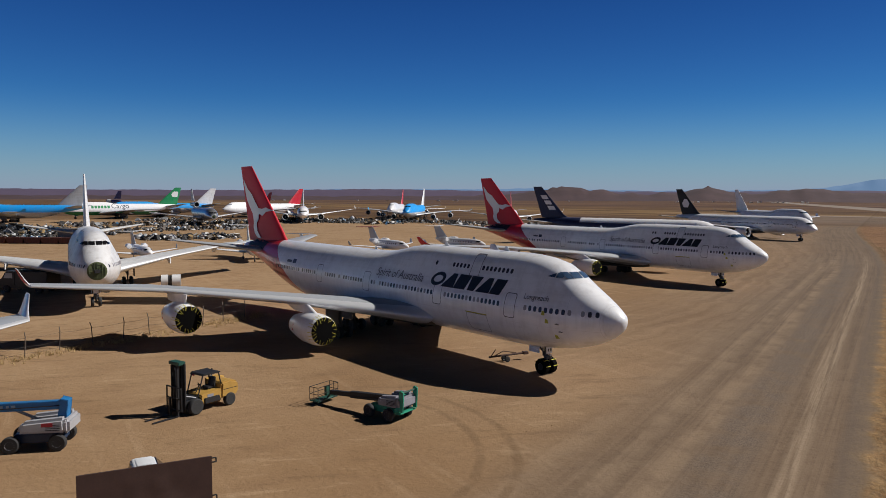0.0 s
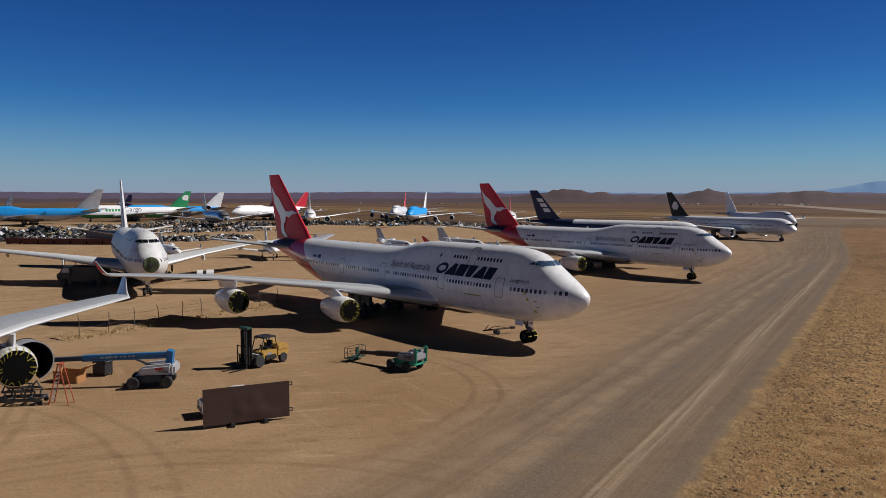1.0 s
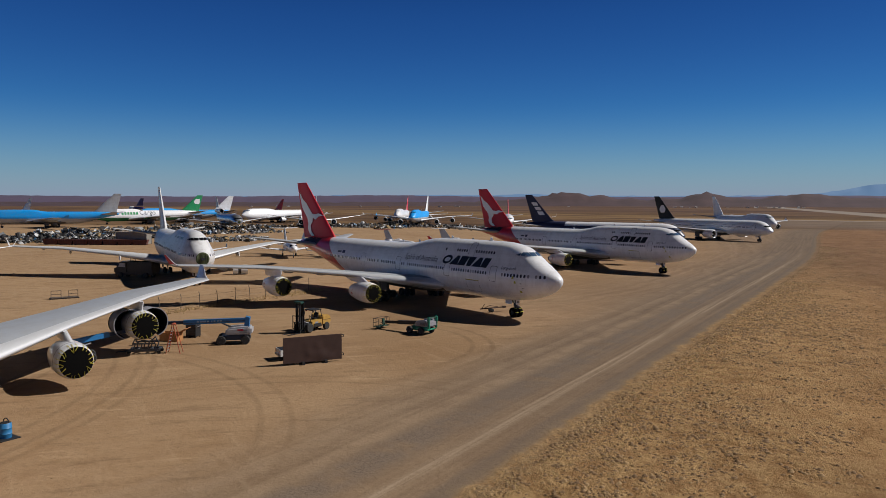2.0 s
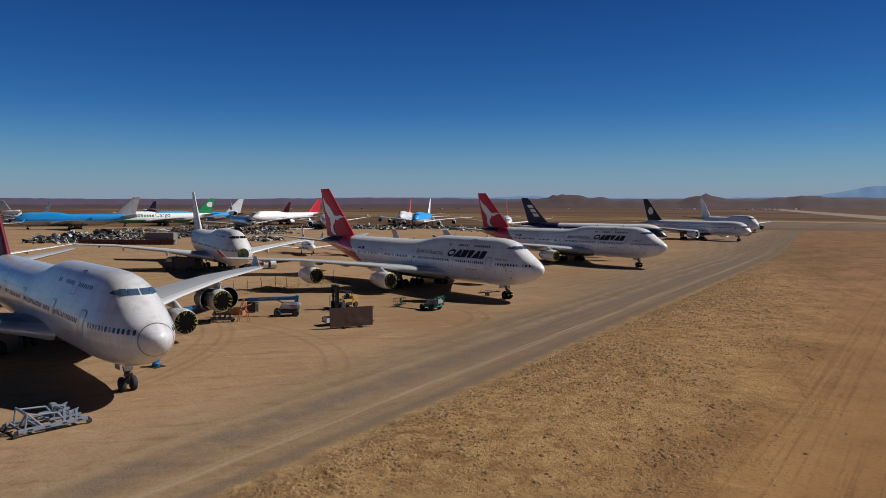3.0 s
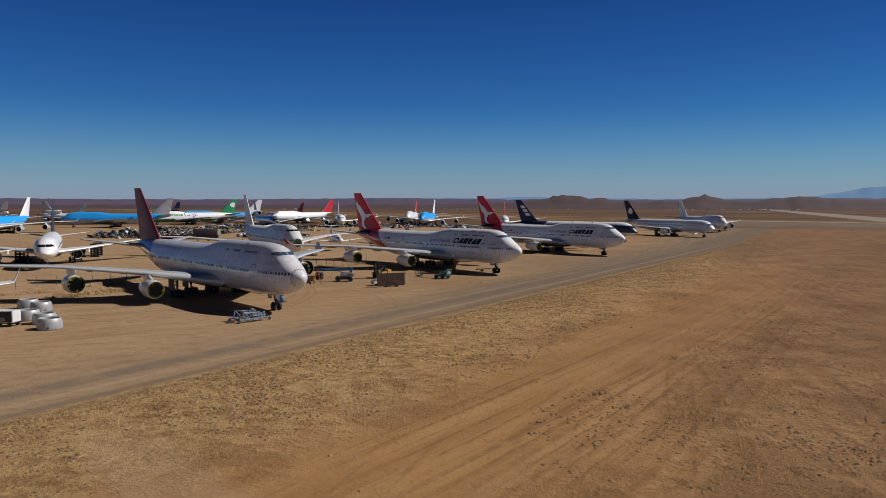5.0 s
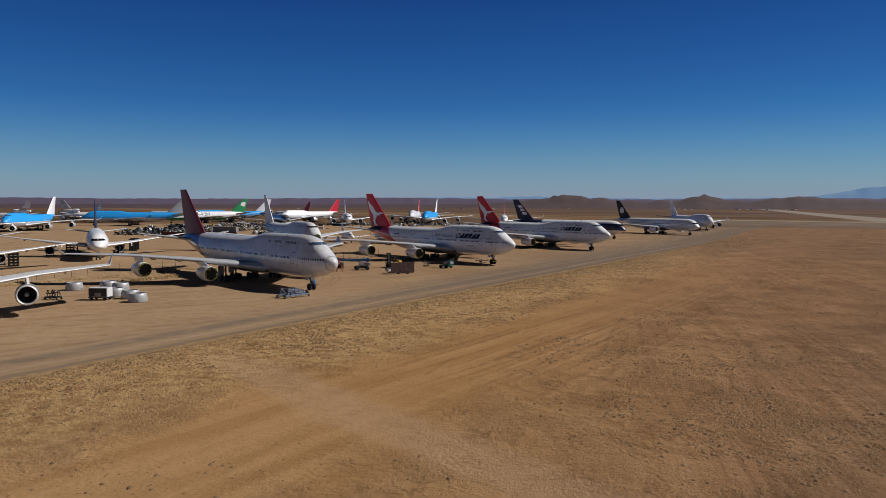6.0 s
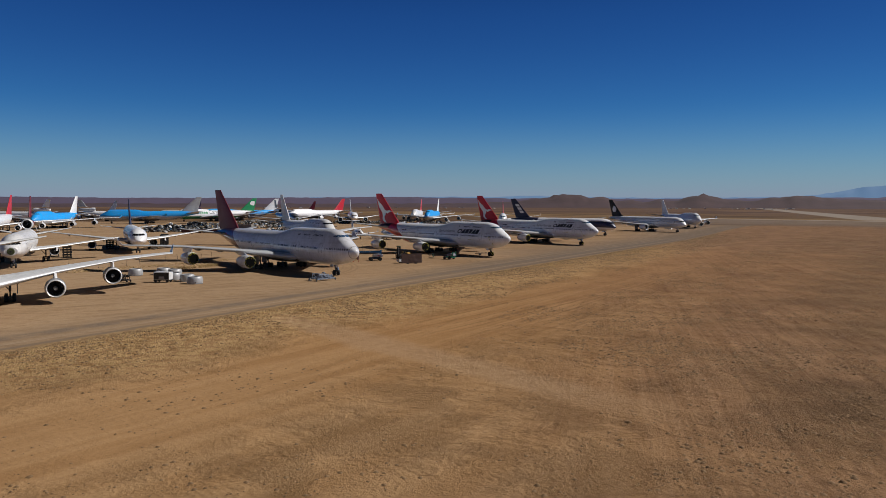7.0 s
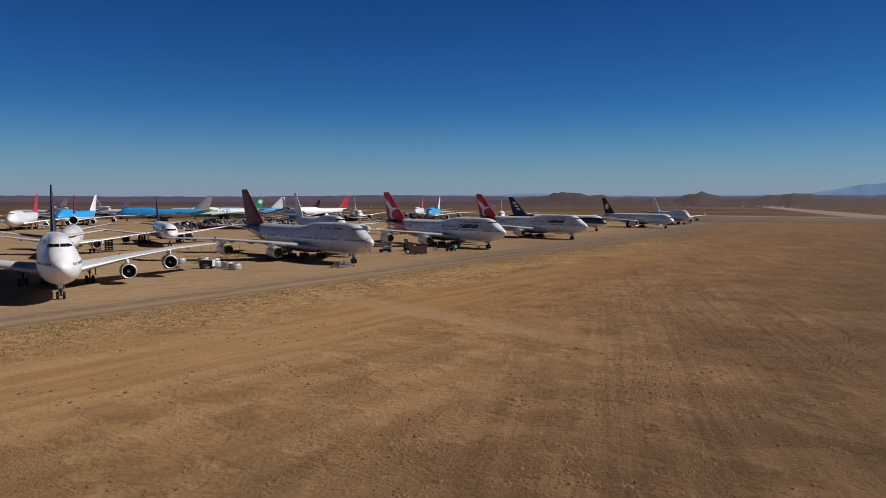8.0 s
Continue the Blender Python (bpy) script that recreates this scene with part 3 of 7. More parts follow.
def twin_hull(length, r, zc, droop=0.35):
    """A round-bodied fuselage."""
    k = length / 63.0
    rows = [(0, 0, 0.02), (0.3, 0.10, 0.28), (1, 0.28, 0.5), (2, 0.50, 0.68), (3.2, 0.72, 0.82), (5, 0.9, 0.94), (8, 1, 1)]
    out = []
    for s, top, w in rows:
        zn = zc - droop * r
        f = min(1, s / 8)
        mid = zn + (zc - zn) * f
        out.append((s, mid - (mid - zc + r) * w, mid, mid + (zc + r - mid) * max(top, 0.006) , r * w))
    out += [(20, zc - r, zc, zc + r, r), (40 * k, zc - r, zc, zc + r, r), (44 * k, zc - r * 0.9, zc + .05 * r, zc + r, r * 0.98), (50 * k, zc - r * 0.45, zc + .2 * r, zc + r, r * 0.82),
            (56 * k, zc + r * 0.08, zc + .45 * r, zc + r * 0.96, r * 0.52), (60 * k, zc + r * 0.38, zc + .6 * r, zc + r * 0.88, r * 0.28), (length, zc + r * 0.55, zc + .66 * r, zc + r * 0.78, r * 0.06)]
    return Hull(out)


def foil(n=9):
    """Half of a wing section: chord fraction and thickness fraction."""
    out = []
    for i in range(n):
        c = (1 - math.cos(math.pi * i / (n - 1))) / 2
        out.append((c, 5 * (0.2969 * math.sqrt(c) - 0.126 * c - 0.3516 * c * c + 0.2843 * c ** 3 - 0.1036 * c ** 4)))
    return out


def surface(stations, c0=0.0, c1=1.0, grow=1.0):
    """A wing-like surface through stations (leading-edge point, chord, thickness, up direction)."""
    rings = []
    base = [(c0 + (c1 - c0) * i / 9, 0) for i in range(10)]
    f = foil(25)
    cf, tf = [a for a, b in f], [b for a, b in f]
    for le, chord, thick, up in stations:
        le, up = Vector(le), Vector(up)
        top, bot = [], []
        for i in range(11):
            c = c0 + (c1 - c0) * (1 - math.cos(math.pi * i / 10)) / 2
            t = float(np.interp(c, cf, tf)) * thick * chord * grow
            p = le + Vector((-chord * c, 0, 0))
            top.append(p + up * (t * 1.15 + 0.006))
            bot.append(p - up * (t * 0.85 + 0.006))
        rings.append([tuple(v) for v in top] + [tuple(v) for v in bot[::-1]])
    return loft(rings)


def wing_at(spec, y):
    """Leading edge, chord and height of a wing at span y."""
    w = spec["wing"]
    ys = [r[0] for r in w]
    return [float(np.interp(y, ys, [r[i] for r in w])) for i in (1, 2, 3, 4)]


SPEC747 = dict(hull=JUMBO, length=70.4, height=19.3, window_z=5.95, nose_gear=8.0, gears=[(32.5, 5.5), (35.6, 1.9)],
               wing=[(2.6, 20.2, 17.6, 3.3, 0.115), (5.5, 22.8, 15.2, 3.75, 0.10), (12.5, 29.0, 10.4, 4.75, 0.085), (22, 37.4, 7.2, 5.65, 0.08), (32.0, 46.2, 4.0, 5.95, 0.075)],
               winglet=(1.55, 1.35), engines=[(11.7, 25.0, 2.42, 1.0), (20.6, 35.2, 3.05, 1.0)],
               tailplane=[(0.6, 58.6, 9.2, 7.3), (11.1, 67.3, 2.9, 8.75)], fin=[(8.5, 55.2, 12.3), (10.3, 57.0, 10.9), (19.25, 66.6, 3.75)], fairing=(19.2, 43.0, 3.45, 1.75, 4.5))
SPEC777 = dict(hull=twin_hull(62.9, 3.1, 5.35), length=63.4, height=18.5, window_z=5.75, nose_gear=5.9, gears=[(31.5, 5.5)],
               wing=[(2.4, 20.0, 13.5, 3.6, 0.115), (9.6, 25.6, 8.6, 4.2, 0.10), (30.4, 41.6, 2.2, 6.9, 0.08)], winglet=None, engines=[(9.6, 19.8, 2.75, 1.22)],
               tailplane=[(0.5, 53.5, 6.4, 6.5), (10.7, 60.6, 2.3, 7.7)], fin=[(8.2, 49.5, 10.0), (9.4, 51.4, 8.7), (18.45, 60.0, 3.2)], fairing=(18.5, 38.0, 3.25, 1.75, 4.2))
SPEC330 = dict(hull=twin_hull(57.5, 2.82, 5.0), length=58.5, height=17.2, window_z=5.35, nose_gear=6.7, gears=[(28.5, 5.3)],
               wing=[(2.2, 17.5, 11.5, 3.3, 0.115), (9.4, 22.6, 7.6, 4.0, 0.10), (29.0, 37.2, 2.2, 6.3, 0.08)], winglet=(1.5, 1.4), engines=[(9.4, 18.2, 2.5, 1.0)],
               tailplane=[(0.5, 49.0, 6.0, 6.2), (9.7, 55.4, 2.3, 7.2)], fin=[(7.5, 45.5, 9.4), (8.6, 47.2, 8.4), (17.15, 55.4, 3.0)], fairing=(16.5, 34.0, 2.95, 1.6, 3.9))
SPECDC10 = dict(hull=twin_hull(52.0, 3.0, 5.2), length=55.0, height=17.7, window_z=5.6, nose_gear=5.5, gears=[(27.5, 5.3)],
                wing=[(2.4, 18.0, 11.0, 3.4, 0.115), (8.5, 22.6, 7.6, 4.0, 0.10), (23.7, 34.0, 2.6, 5.8, 0.08)], winglet=None, engines=[(8.2, 18.4, 2.5, 1.0)],
                tailplane=[(0.8, 42.5, 7.0, 6.4), (10.8, 49.4, 2.8, 8.2)], fin=[(11.6, 46.0, 7.2), (12.4, 47.0, 6.6), (17.65, 51.0, 3.4)], fairing=(16.5, 33.0, 3.1, 1.75, 4.0), tail_engine=(39.5, 9.6))


def nacelle(k):
    return revolve([(-1.05, 1.13 * k), (-0.25, 1.14 * k), (-0.04, 1.2 * k), (0, 1.26 * k), (-0.05, 1.33 * k), (-0.35, 1.42 * k), (-1.2, 1.5 * k), (-2.6, 1.47 * k), (-4.0, 1.24 * k), (-5.1, 0.98 * k), (-5.15, 0.9 * k), (-4.6, 0.85 * k)], 36, False)


def fan_disc(k):
    """Spinner and a ring of twisted blades as one rotor."""
    n = 52
    prof = [[(-0.45, 0.01)] * n, [(-0.75, 0.22 * k)] * n, [(-0.9, 0.3 * k)] * n]
    prof += [[(-0.95 + (0.09 if i % 2 else -0.09), r * k) for i in range(n)] for r in (0.34, 0.7, 1.12)]
    rings = [[(x, r * math.cos(2 * math.pi * (i + 1.2 * r / k) / n), r * math.sin(2 * math.pi * (i + 1.2 * r / k) / n)) for i, (x, r) in enumerate(row)] for row in prof]
    bm = loft(rings, caps=False)
    return bm


STRAPS = {}


def strap_mesh(k, kind):
    """One length of yellow webbing laced over the rim of an intake cover."""
    if (k, kind) not in STRAPS:
        bm = bmesh.new()
        ln, tilt = ((0.22, 0.0), (0.30, 0.12), (0.38, -0.10), (0.26, -0.16), (0.46, 0.06), (0.33, 0.18))[kind]
        w = 0.028 * k
        prev = None
        for x, r, a in ((0.16, (1.28 - ln) * k, tilt), (0.12, 1.22 * k, 0), (0.02, 1.37 * k, 0), (-0.5, 1.475 * k, 0)):
            c, s_ = math.cos(a), math.sin(a)
            lo, hi = bm.verts.new((x, r * c - w * s_, r * s_ + w * c)), bm.verts.new((x, r * c + w * s_, r * s_ - w * c))
            if prev:
                bm.faces.new((prev[0], prev[1], hi, lo))
            prev = (lo, hi)
        bmesh.ops.solidify(bm, geom=bm.faces[:], thickness=0.02)
        me = finish(bm)
        me.materials.append(yellow_strap)
        STRAPS[(k, kind)] = me
    return STRAPS[(k, kind)]


def lace_cover(engine, k, seed):
    rnd = random.Random(seed)
    for i in range(22):
        a = 2 * math.pi * (i + rnd.uniform(-0.28, 0.28)) / 22
        part("cover_strap", strap_mesh(k, rnd.randrange(6)), None, engine, m=Matrix.Rotation(a, 4, "X"))


def wheel_mesh(r, w):
    return revolve([(-w * .5, r * 0.45), (-w * 0.5, r * 0.86), (-w * 0.36, r * 0.97), (-w * 0.15, r), (w * 0.15, r), (w * 0.36, r * 0.97), (w * 0.5, r * 0.86), (w * .5, r * 0.45)], 20)


def rim_mesh(r, w):
    return revolve([(-w * .47, r * 0.12), (-w * .42, r * 0.46), (-w * 0.52, r * 0.5), (w * 0.52, r * 0.5), (w * .42, r * 0.46), (w * .47, r * 0.12)], 16)


WHEELS = {}


def wheel(parent, at, r, w, name="wheel", hub=None, across="Y"):
    key = (round(r, 3), round(w, 3))
    if key not in WHEELS:
        WHEELS[key] = (finish(wheel_mesh(r, w)), finish(rim_mesh(r, w)))
    turn = Matrix.Rotation(math.pi / 2, 4, "Z") if across == "Y" else Matrix.Identity(4)
    t = part(name, WHEELS[key][0], rubber, parent, m=Matrix.Translation(at) @ turn)
    part("rim", WHEELS[key][1], hub or metal_dull, t)
    return t


def rounded(w, h, r, n=3):
    out = []
    for cx, cy, a0 in ((w / 2 - r, h / 2 - r, 0), (-w / 2 + r, h / 2 - r, 90), (-w / 2 + r, -h / 2 + r, 180), (w / 2 - r, -h / 2 + r, 270)):
        for i in range(n + 1):
            a = radians(a0 + 90 * i / n)
            out.append((cx + r * math.cos(a), cy + r * math.sin(a)))
    return out


def pane_mesh(w, h, r, t=0.03):
    pts = rounded(w, h, r, 2)
    return loft([[(u, -t, v) for u, v in pts], [(u, 0, v) for u, v in pts], [(u * 0.9, t * 0.5, v * 0.93) for u, v in pts]])


PANE = finish(pane_mesh(0.30, 0.44, 0.11), False)
PANE.materials.append(glass_dark)
BLIND = PANE.copy()
BLIND.materials.clear()
BLIND.materials.append(shade_blind)


def skin_pose(hull, s, z, sgn, lift=0.0):
    """A pose on the skin: x aft-to-nose, y outwards, z up the skin. sgn -1: starboard."""
    y, lean = hull.side(s, z)
    y1, _ = hull.side(s + 0.3, z)
    yaw = math.atan2(y1 - y, 0.3)
    if sgn > 0:
        return Matrix.Translation((-s, y + lift, z)) @ Matrix.Rotation(-yaw, 4, "Z") @ Matrix.Rotation(-lean, 4, "X")
    return Matrix.Translation((-s, -y - lift, z)) @ Matrix.Rotation(math.pi + yaw, 4, "Z") @ Matrix.Rotation(-lean, 4, "X")


def on_skin(hull, s, z, sgn, lift):
    y, lean = hull.side(s, z)
    return Vector((-s, sgn * (y + lift * math.cos(lean)), z - lift * math.sin(lean)))


def door_outline(hull, s0, s1, z0, z1, sgn, w=0.055, lift=0.03):
    """The dark painted edge of a cabin door, following the skin."""
    bm = bmesh.new()
    cx, cz = (s0 + s1) / 2, (z0 + z1) / 2
    W, H = abs(s1 - s0), z1 - z0
    path = []
    base = rounded(W, H, 0.22, 4)
    for (a, b), (c, d) in zip(base, base[1:] + base[:1]):
        n = max(1, int(math.hypot(c - a, d - b) / 0.25))
        path += [(a + (c - a) * i / n, b + (d - b) * i / n) for i in range(n)]
    outer = [bm.verts.new(on_skin(hull, cx + u, cz + v, sgn, lift)) for u, v in path]
    inner = [bm.verts.new(on_skin(hull, cx + u * (1 - 2 * w / W), cz + v * (1 - 2 * w / H), sgn, lift)) for u, v in path]
    n = len(path)
    for i in range(n):
        bm.faces.new((outer[i], outer[(i + 1) % n], inner[(i + 1) % n], inner[i]))
    return bm


def door_leaf(hull, s0, s1, z0, z1, sgn, lift=0.018, n=6):
    bm = bmesh.new()
    g = [[bm.verts.new(on_skin(hull, s0 + (s1 - s0) * i / 3, z0 + (z1 - z0) * j / n, sgn, lift)) for i in range(4)] for j in range(n + 1)]
    for j in range(n):
        for i in range(3):
            bm.faces.new((g[j][i], g[j][i + 1], g[j + 1][i + 1], g[j + 1][i]))
    return bm


def face_station(hull, y, z):
    """How far back the skin is y wide at height z."""
    lo, hi = 0.05, 14.0
    for _ in range(24):
        c = (lo + hi) / 2
        lo, hi = (lo, c) if hull.side(c, z)[0] >= y else (c, hi)
    return hi


def face_pane(hull, y0, y1, z0, z1, sgn, n=4):
    """A windscreen pane on the front of the nose between two half widths."""
    bm = bmesh.new()
    g = [[bm.verts.new((-face_station(hull, y0 + (y1 - y0) * i / n, z0 + (z1 - z0) * j / n) + 0.04, sgn * (y0 + (y1 - y0) * i / n + 0.012), z0 + (z1 - z0) * j / n + 0.02)) for i in range(n + 1)] for j in range(n + 1)]
    for j in range(n):
        for i in range(n):
            bm.faces.new((g[j][i], g[j][i + 1], g[j + 1][i + 1], g[j + 1][i]))
    return bm


def skin_patch(hull, pts, sgn, lift=0.03):
    """A flat shape of paint (s, z corners), split so that it follows the skin."""
    bm = bmesh.new()
    bm.faces.new([bm.verts.new((s, 0, z)) for s, z in pts])
    bmesh.ops.triangulate(bm, faces=bm.faces[:])
    for _ in range(2):
        bmesh.ops.subdivide_edges(bm, edges=bm.edges[:], cuts=1, use_grid_fill=True)
    for v in bm.verts:
        v.co = on_skin(hull, v.co.x, v.co.z, sgn, lift)
    return bm


def skin_text(hull, body, s0, s1, z, sgn, shear=0.0, lift=0.05):
    """Words in the built-in font laid on the skin between two stations."""
    cu = bpy.data.curves.new("words", "FONT")
    cu.body, cu.shear, cu.resolution_u = body, shear, 3
    ob = bpy.data.objects.new("words", cu)
    me = ob.to_mesh()
    bm = bmesh.new()
    bm.from_mesh(me)
    ob.to_mesh_clear()
    bpy.data.objects.remove(ob)
    xs = [v.co.x for v in bm.verts]
    k = abs(s1 - s0) / (max(xs) - min(xs))
    x0 = min(xs)
    for v in bm.verts:
        u, h = (v.co.x - x0) * k, v.co.y * k
        v.co = on_skin(hull, s0 + u * (1 if s1 > s0 else -1), z + h, sgn, lift)
    return bm


def fin_half(spec, s, z):
    """Half thickness of the fin at a place on it."""
    f = spec["fin"]
    zs = [r[0] for r in f]
    le, ch = float(np.interp(z, zs, [r[1] for r in f])), float(np.interp(z, zs, [r[2] for r in f]))
    c = min(1, max(0, (s - le) / ch))
    t = float(np.interp(c, [a for a, b in foil(25)], [b for a, b in foil(25)]))
    return t * 0.10 * ch * 1.15 + 0.006


def fin_band(spec, rows, sgn, lift=0.03):
    """A painted band on the fin: rows of (aft edge s, z, fore edge s, z)."""
    bm = bmesh.new()
    fine = []
    for a, b in zip(rows, rows[1:]):
        for i in range(4):
            fine.append([a[j] + (b[j] - a[j]) * i / 4 for j in range(4)])
    fine.append(rows[-1])
    prev = None
    for s0, z0, s1, z1 in fine:
        cur = []
        for i in range(5):
            s, z = s0 + (s1 - s0) * i / 4, z0 + (z1 - z0) * i / 4
            cur.append(bm.verts.new((-s, sgn * (fin_half(spec, s, z) + lift), z)))
        if prev:
            for i in range(4):
                bm.faces.new((prev[i], prev[i + 1], cur[i + 1], cur[i]))
        prev = cur
    return bm


def airliner(name, label, at, yaw, spec, skin, fin_mat, wing_mat=None, engine_mat=None, covers="", engines=True, group="stored jets",
             windows=0, radome=True, detail=2, belly=None, glass=None, seed=1, tail_mat=None, gear=True, winglet_mat=None):
    """A stored jet with its nose over `at`, pointing along yaw. detail 2: near, 1: far."""
    hull = spec["hull"]
    ob = thing(name, label, "airliner", pose(at[0], at[1], at[2], 0, 0, yaw), group)
    wing_mat = wing_mat or paint_grey
    engine_mat = engine_mat or skin
    L = hull.q[-1] ** 2
    if radome:
        part("radome", hull.mesh(0, 1.05), skin if radome is True else radome, ob)
        part("fuselage", hull.mesh(1.07, L), skin, ob)
    else:
        part("fuselage", hull.mesh(0.85, L), skin, ob)
        z = hull.at(0.85)[1]
        bm = revolve([(0.0, 1.16), (0.03, 1.14), (0.05, 1.0), (0.06, 0.02)], 28, False)
        nb = part("nose_bulkhead", bm, green_primer, ob, "bare green pressure bulkhead where the radome is missing", False, Matrix.Translation((-0.85, 0, 5.38 if spec is SPEC747 else z)) @ Matrix.Diagonal((1, 1, 1, 1) if spec is SPEC747 else (1, 0.7, 0.7, 1)))
        for i in range(-3, 4):
            w = math.sqrt(max(0.05, 1.12 - (i * 0.30) ** 2))
            if i != -2:
                part("bulkhead_rib", box(bmesh.new(), 0.0, 0.14, i * 0.30 - 0.035, i * 0.30 + 0.035, -w, w * (0.5 if i == 1 else 1)), green_primer, nb)
            if i != 2:
                part("bulkhead_rib", box(bmesh.new(), 0.0, 0.10, -w, w, i * 0.27 - 0.03, i * 0.27 + 0.03), green_primer, nb)
        part("radar_mount", box(bmesh.new(), 0.1, 0.4, -0.3, 0.35, -0.25, 0.2, 0.03), dark_metal, nb)
    # cockpit panes: two windscreens and two side panes on each side
    top = spec is SPEC747
    g = glass or cockpit_glass
    zc = 8.44 if top else spec["window_z"] + 0.22
    zh = 0.46 if top else 0.56
    span = ((0.05, 0.80), (0.86, 1.28)) if top else ((0.05, 0.80), (0.86, 1.40))
    for sgn in (-1, 1):
        for a, b in span:
            part("windscreen", face_pane(hull, a, b, zc, zc + zh, sgn), g, ob)
        s0 = face_station(hull, span[1][1] + 0.05, zc + 0.12)
        part("cockpit_window", door_leaf(hull, s0, s0 + 0.55, zc + 0.02, zc + zh * 0.86, sgn, 0.03), g, ob)
        if top:
            part("cockpit_window", skin_patch(hull, [(s0 + 0.62, zc + 0.03), (s0 + 1.35, zc + 0.08), (s0 + 0.62, zc + zh * 0.82)], sgn), g, ob)
    # wings
    for sgn, side in ((-1, "right"), (1, "left")):
        st = [((-r[1], sgn * r[0], r[3]), r[2], r[4], (0, 0, 1)) for r in spec["wing"]]
        part(side + "_wing", surface(st, 0.09, 1.0), wing_mat, ob)
        part("leading_edge", surface(st, 0.0, 0.10, 1.03), metal_edge, ob)
        tip = spec["wing"][-1]
        if spec["winglet"]:
            wh, wc = spec["winglet"]
            part("winglet", surface([((-tip[1] - 0.1, sgn * (tip[0] - 0.02), tip[3] - 0.02), tip[2] - 0.2, 0.08, (0, -sgn, 0.15)),
                                     ((-tip[1] - 1.6, sgn * (tip[0] + 0.25), tip[3] + 0.5), tip[2] * 0.62, 0.07, (0, -sgn, 0.1)),
                                     ((-tip[1] - 3.3, sgn * (tip[0] + 0.7), tip[3] + wh), wc * 0.8, 0.06, (0, -sgn, 0.1))]), skin if winglet_mat is red_paint else winglet_mat or skin, ob)
            if winglet_mat is red_paint:
                rows = ((0.1, -0.02, 0.05, tip[2] - 0.3, 0.0), (1.6, 0.25, 0.5, tip[2] * 0.60, 0.05), (3.2, 0.68, wh - 0.08, wc * 0.74, 0.05))
                part("winglet_panel", surface([((-tip[1] - dx - 0.1, sgn * (tip[0] + dy + 0.06), tip[3] + dz), c, 0.05, (0, -sgn, 0.12)) for dx, dy, dz, c, _ in rows], 0.1, 0.97), red_paint, ob, "red outer face of the winglet")
        if detail > 1:
            for yy in ((7.5, 12.9, 17.2, 25.6) if top else (6.5, 13.5, 19.5)):
                le, ch, zz, tk = wing_at(spec, yy)
                bm = revolve([(0, 0.02), (-0.5, 0.22), (-1.6, 0.36), (-3.2, 0.36), (-4.6, 0.16), (-5.0, 0.02)], 10)
                bmesh.ops.transform(bm, matrix=Matrix.Translation((-(le + ch - 3.4), sgn * yy, zz - 0.38)) @ Matrix.Diagonal((0.9, 0.8, 1.05, 1)), verts=bm.verts)
                part("flap_fairing", bm, wing_mat, ob)
        t0, t1 = spec["tailplane"]
        part("tailplane", surface([((-t[1], sgn * t[0], t[3]), t[2], 0.09, (0, 0, 1)) for t in (t0, t1)]), tail_mat or wing_mat, ob)
        # engines
        for yy, s, zz, k in spec["engines"]:
            le, ch, wz, tk = wing_at(spec, yy)
            hang = engines is True or (isinstance(engines, tuple) and (sgn, yy) in engines)
            bm = surface([((-(le - 0.5), sgn * yy, wz - 0.12), 6.0, 0.085, (0, 1, 0)), ((-(s + (0.9 if hang else 2.6)), sgn * yy, (zz + 1.30 * k) if hang else wz - 1.0), 5.0 if hang else 3.0, 0.12, (0, 1, 0))])
            part("pylon", bm, skin, ob)
            if not hang:
                continue
            e = part("engine_nacelle", nacelle(k), engine_mat, ob, m=Matrix.Translation((-s, sgn * yy, zz)))
            part("exhaust_nozzle", revolve([(-4.6, 0.84 * k), (-5.2, 0.72 * k), (-5.9, 0.5 * k), (-6.3, 0.1)], 20), dark_metal, e)
            if covers:
                part("intake_cover", revolve([(-0.3, 1.2 * k), (0.02, 1.29 * k), (0.09, 1.22 * k), (0.13, 0.8 * k), (0.14, 0.01)], 36), black_cover, e, "black tarpaulin over the intake")
                lace_cover(e, k, seed + int(yy) * 3 + sgn)
            else:
                part("fan", fan_disc(k), dark_metal, e)
                part("spinner", revolve([(-0.40, 0.01), (-0.52, 0.12 * k), (-0.74, 0.235 * k), (-0.92, 0.31 * k)], 20), metal_edge, e, "pale spinner")
                part("intake_lip", revolve([(-0.3, 1.15 * k), (-0.05, 1.185 * k), (0.012, 1.26 * k), (-0.045, 1.345 * k), (-0.32, 1.43 * k), (-0.3, 1.15 * k)], 36), metal_edge, e)
    # fairing under the wing root
    f0, f1, fw, fz0, fz1 = spec["fairing"]
    rings = []
    for i in range(13):
        u = i / 12
        k = math.sin(math.pi * min(max(u, 0.02), 0.98)) ** 0.35
        s = f0 + (f1 - f0) * u
        rings.append([(-s, fw * k * math.cos(a), (fz0 + fz1) / 2 + (fz1 - fz0) / 2 * k * math.sin(a)) for a in [2 * math.pi * j / 20 for j in range(20)]])
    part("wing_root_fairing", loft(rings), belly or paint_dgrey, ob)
    # fin
    f = spec["fin"]
    fs = [((-r[1], 0, r[0]), r[2], 0.10, (0, 1, 0)) for r in f]
    part("fin", surface(fs, 0.0, 0.69), fin_mat, ob)
    part("rudder", surface(fs, 0.694, 1.0), fin_mat, ob)
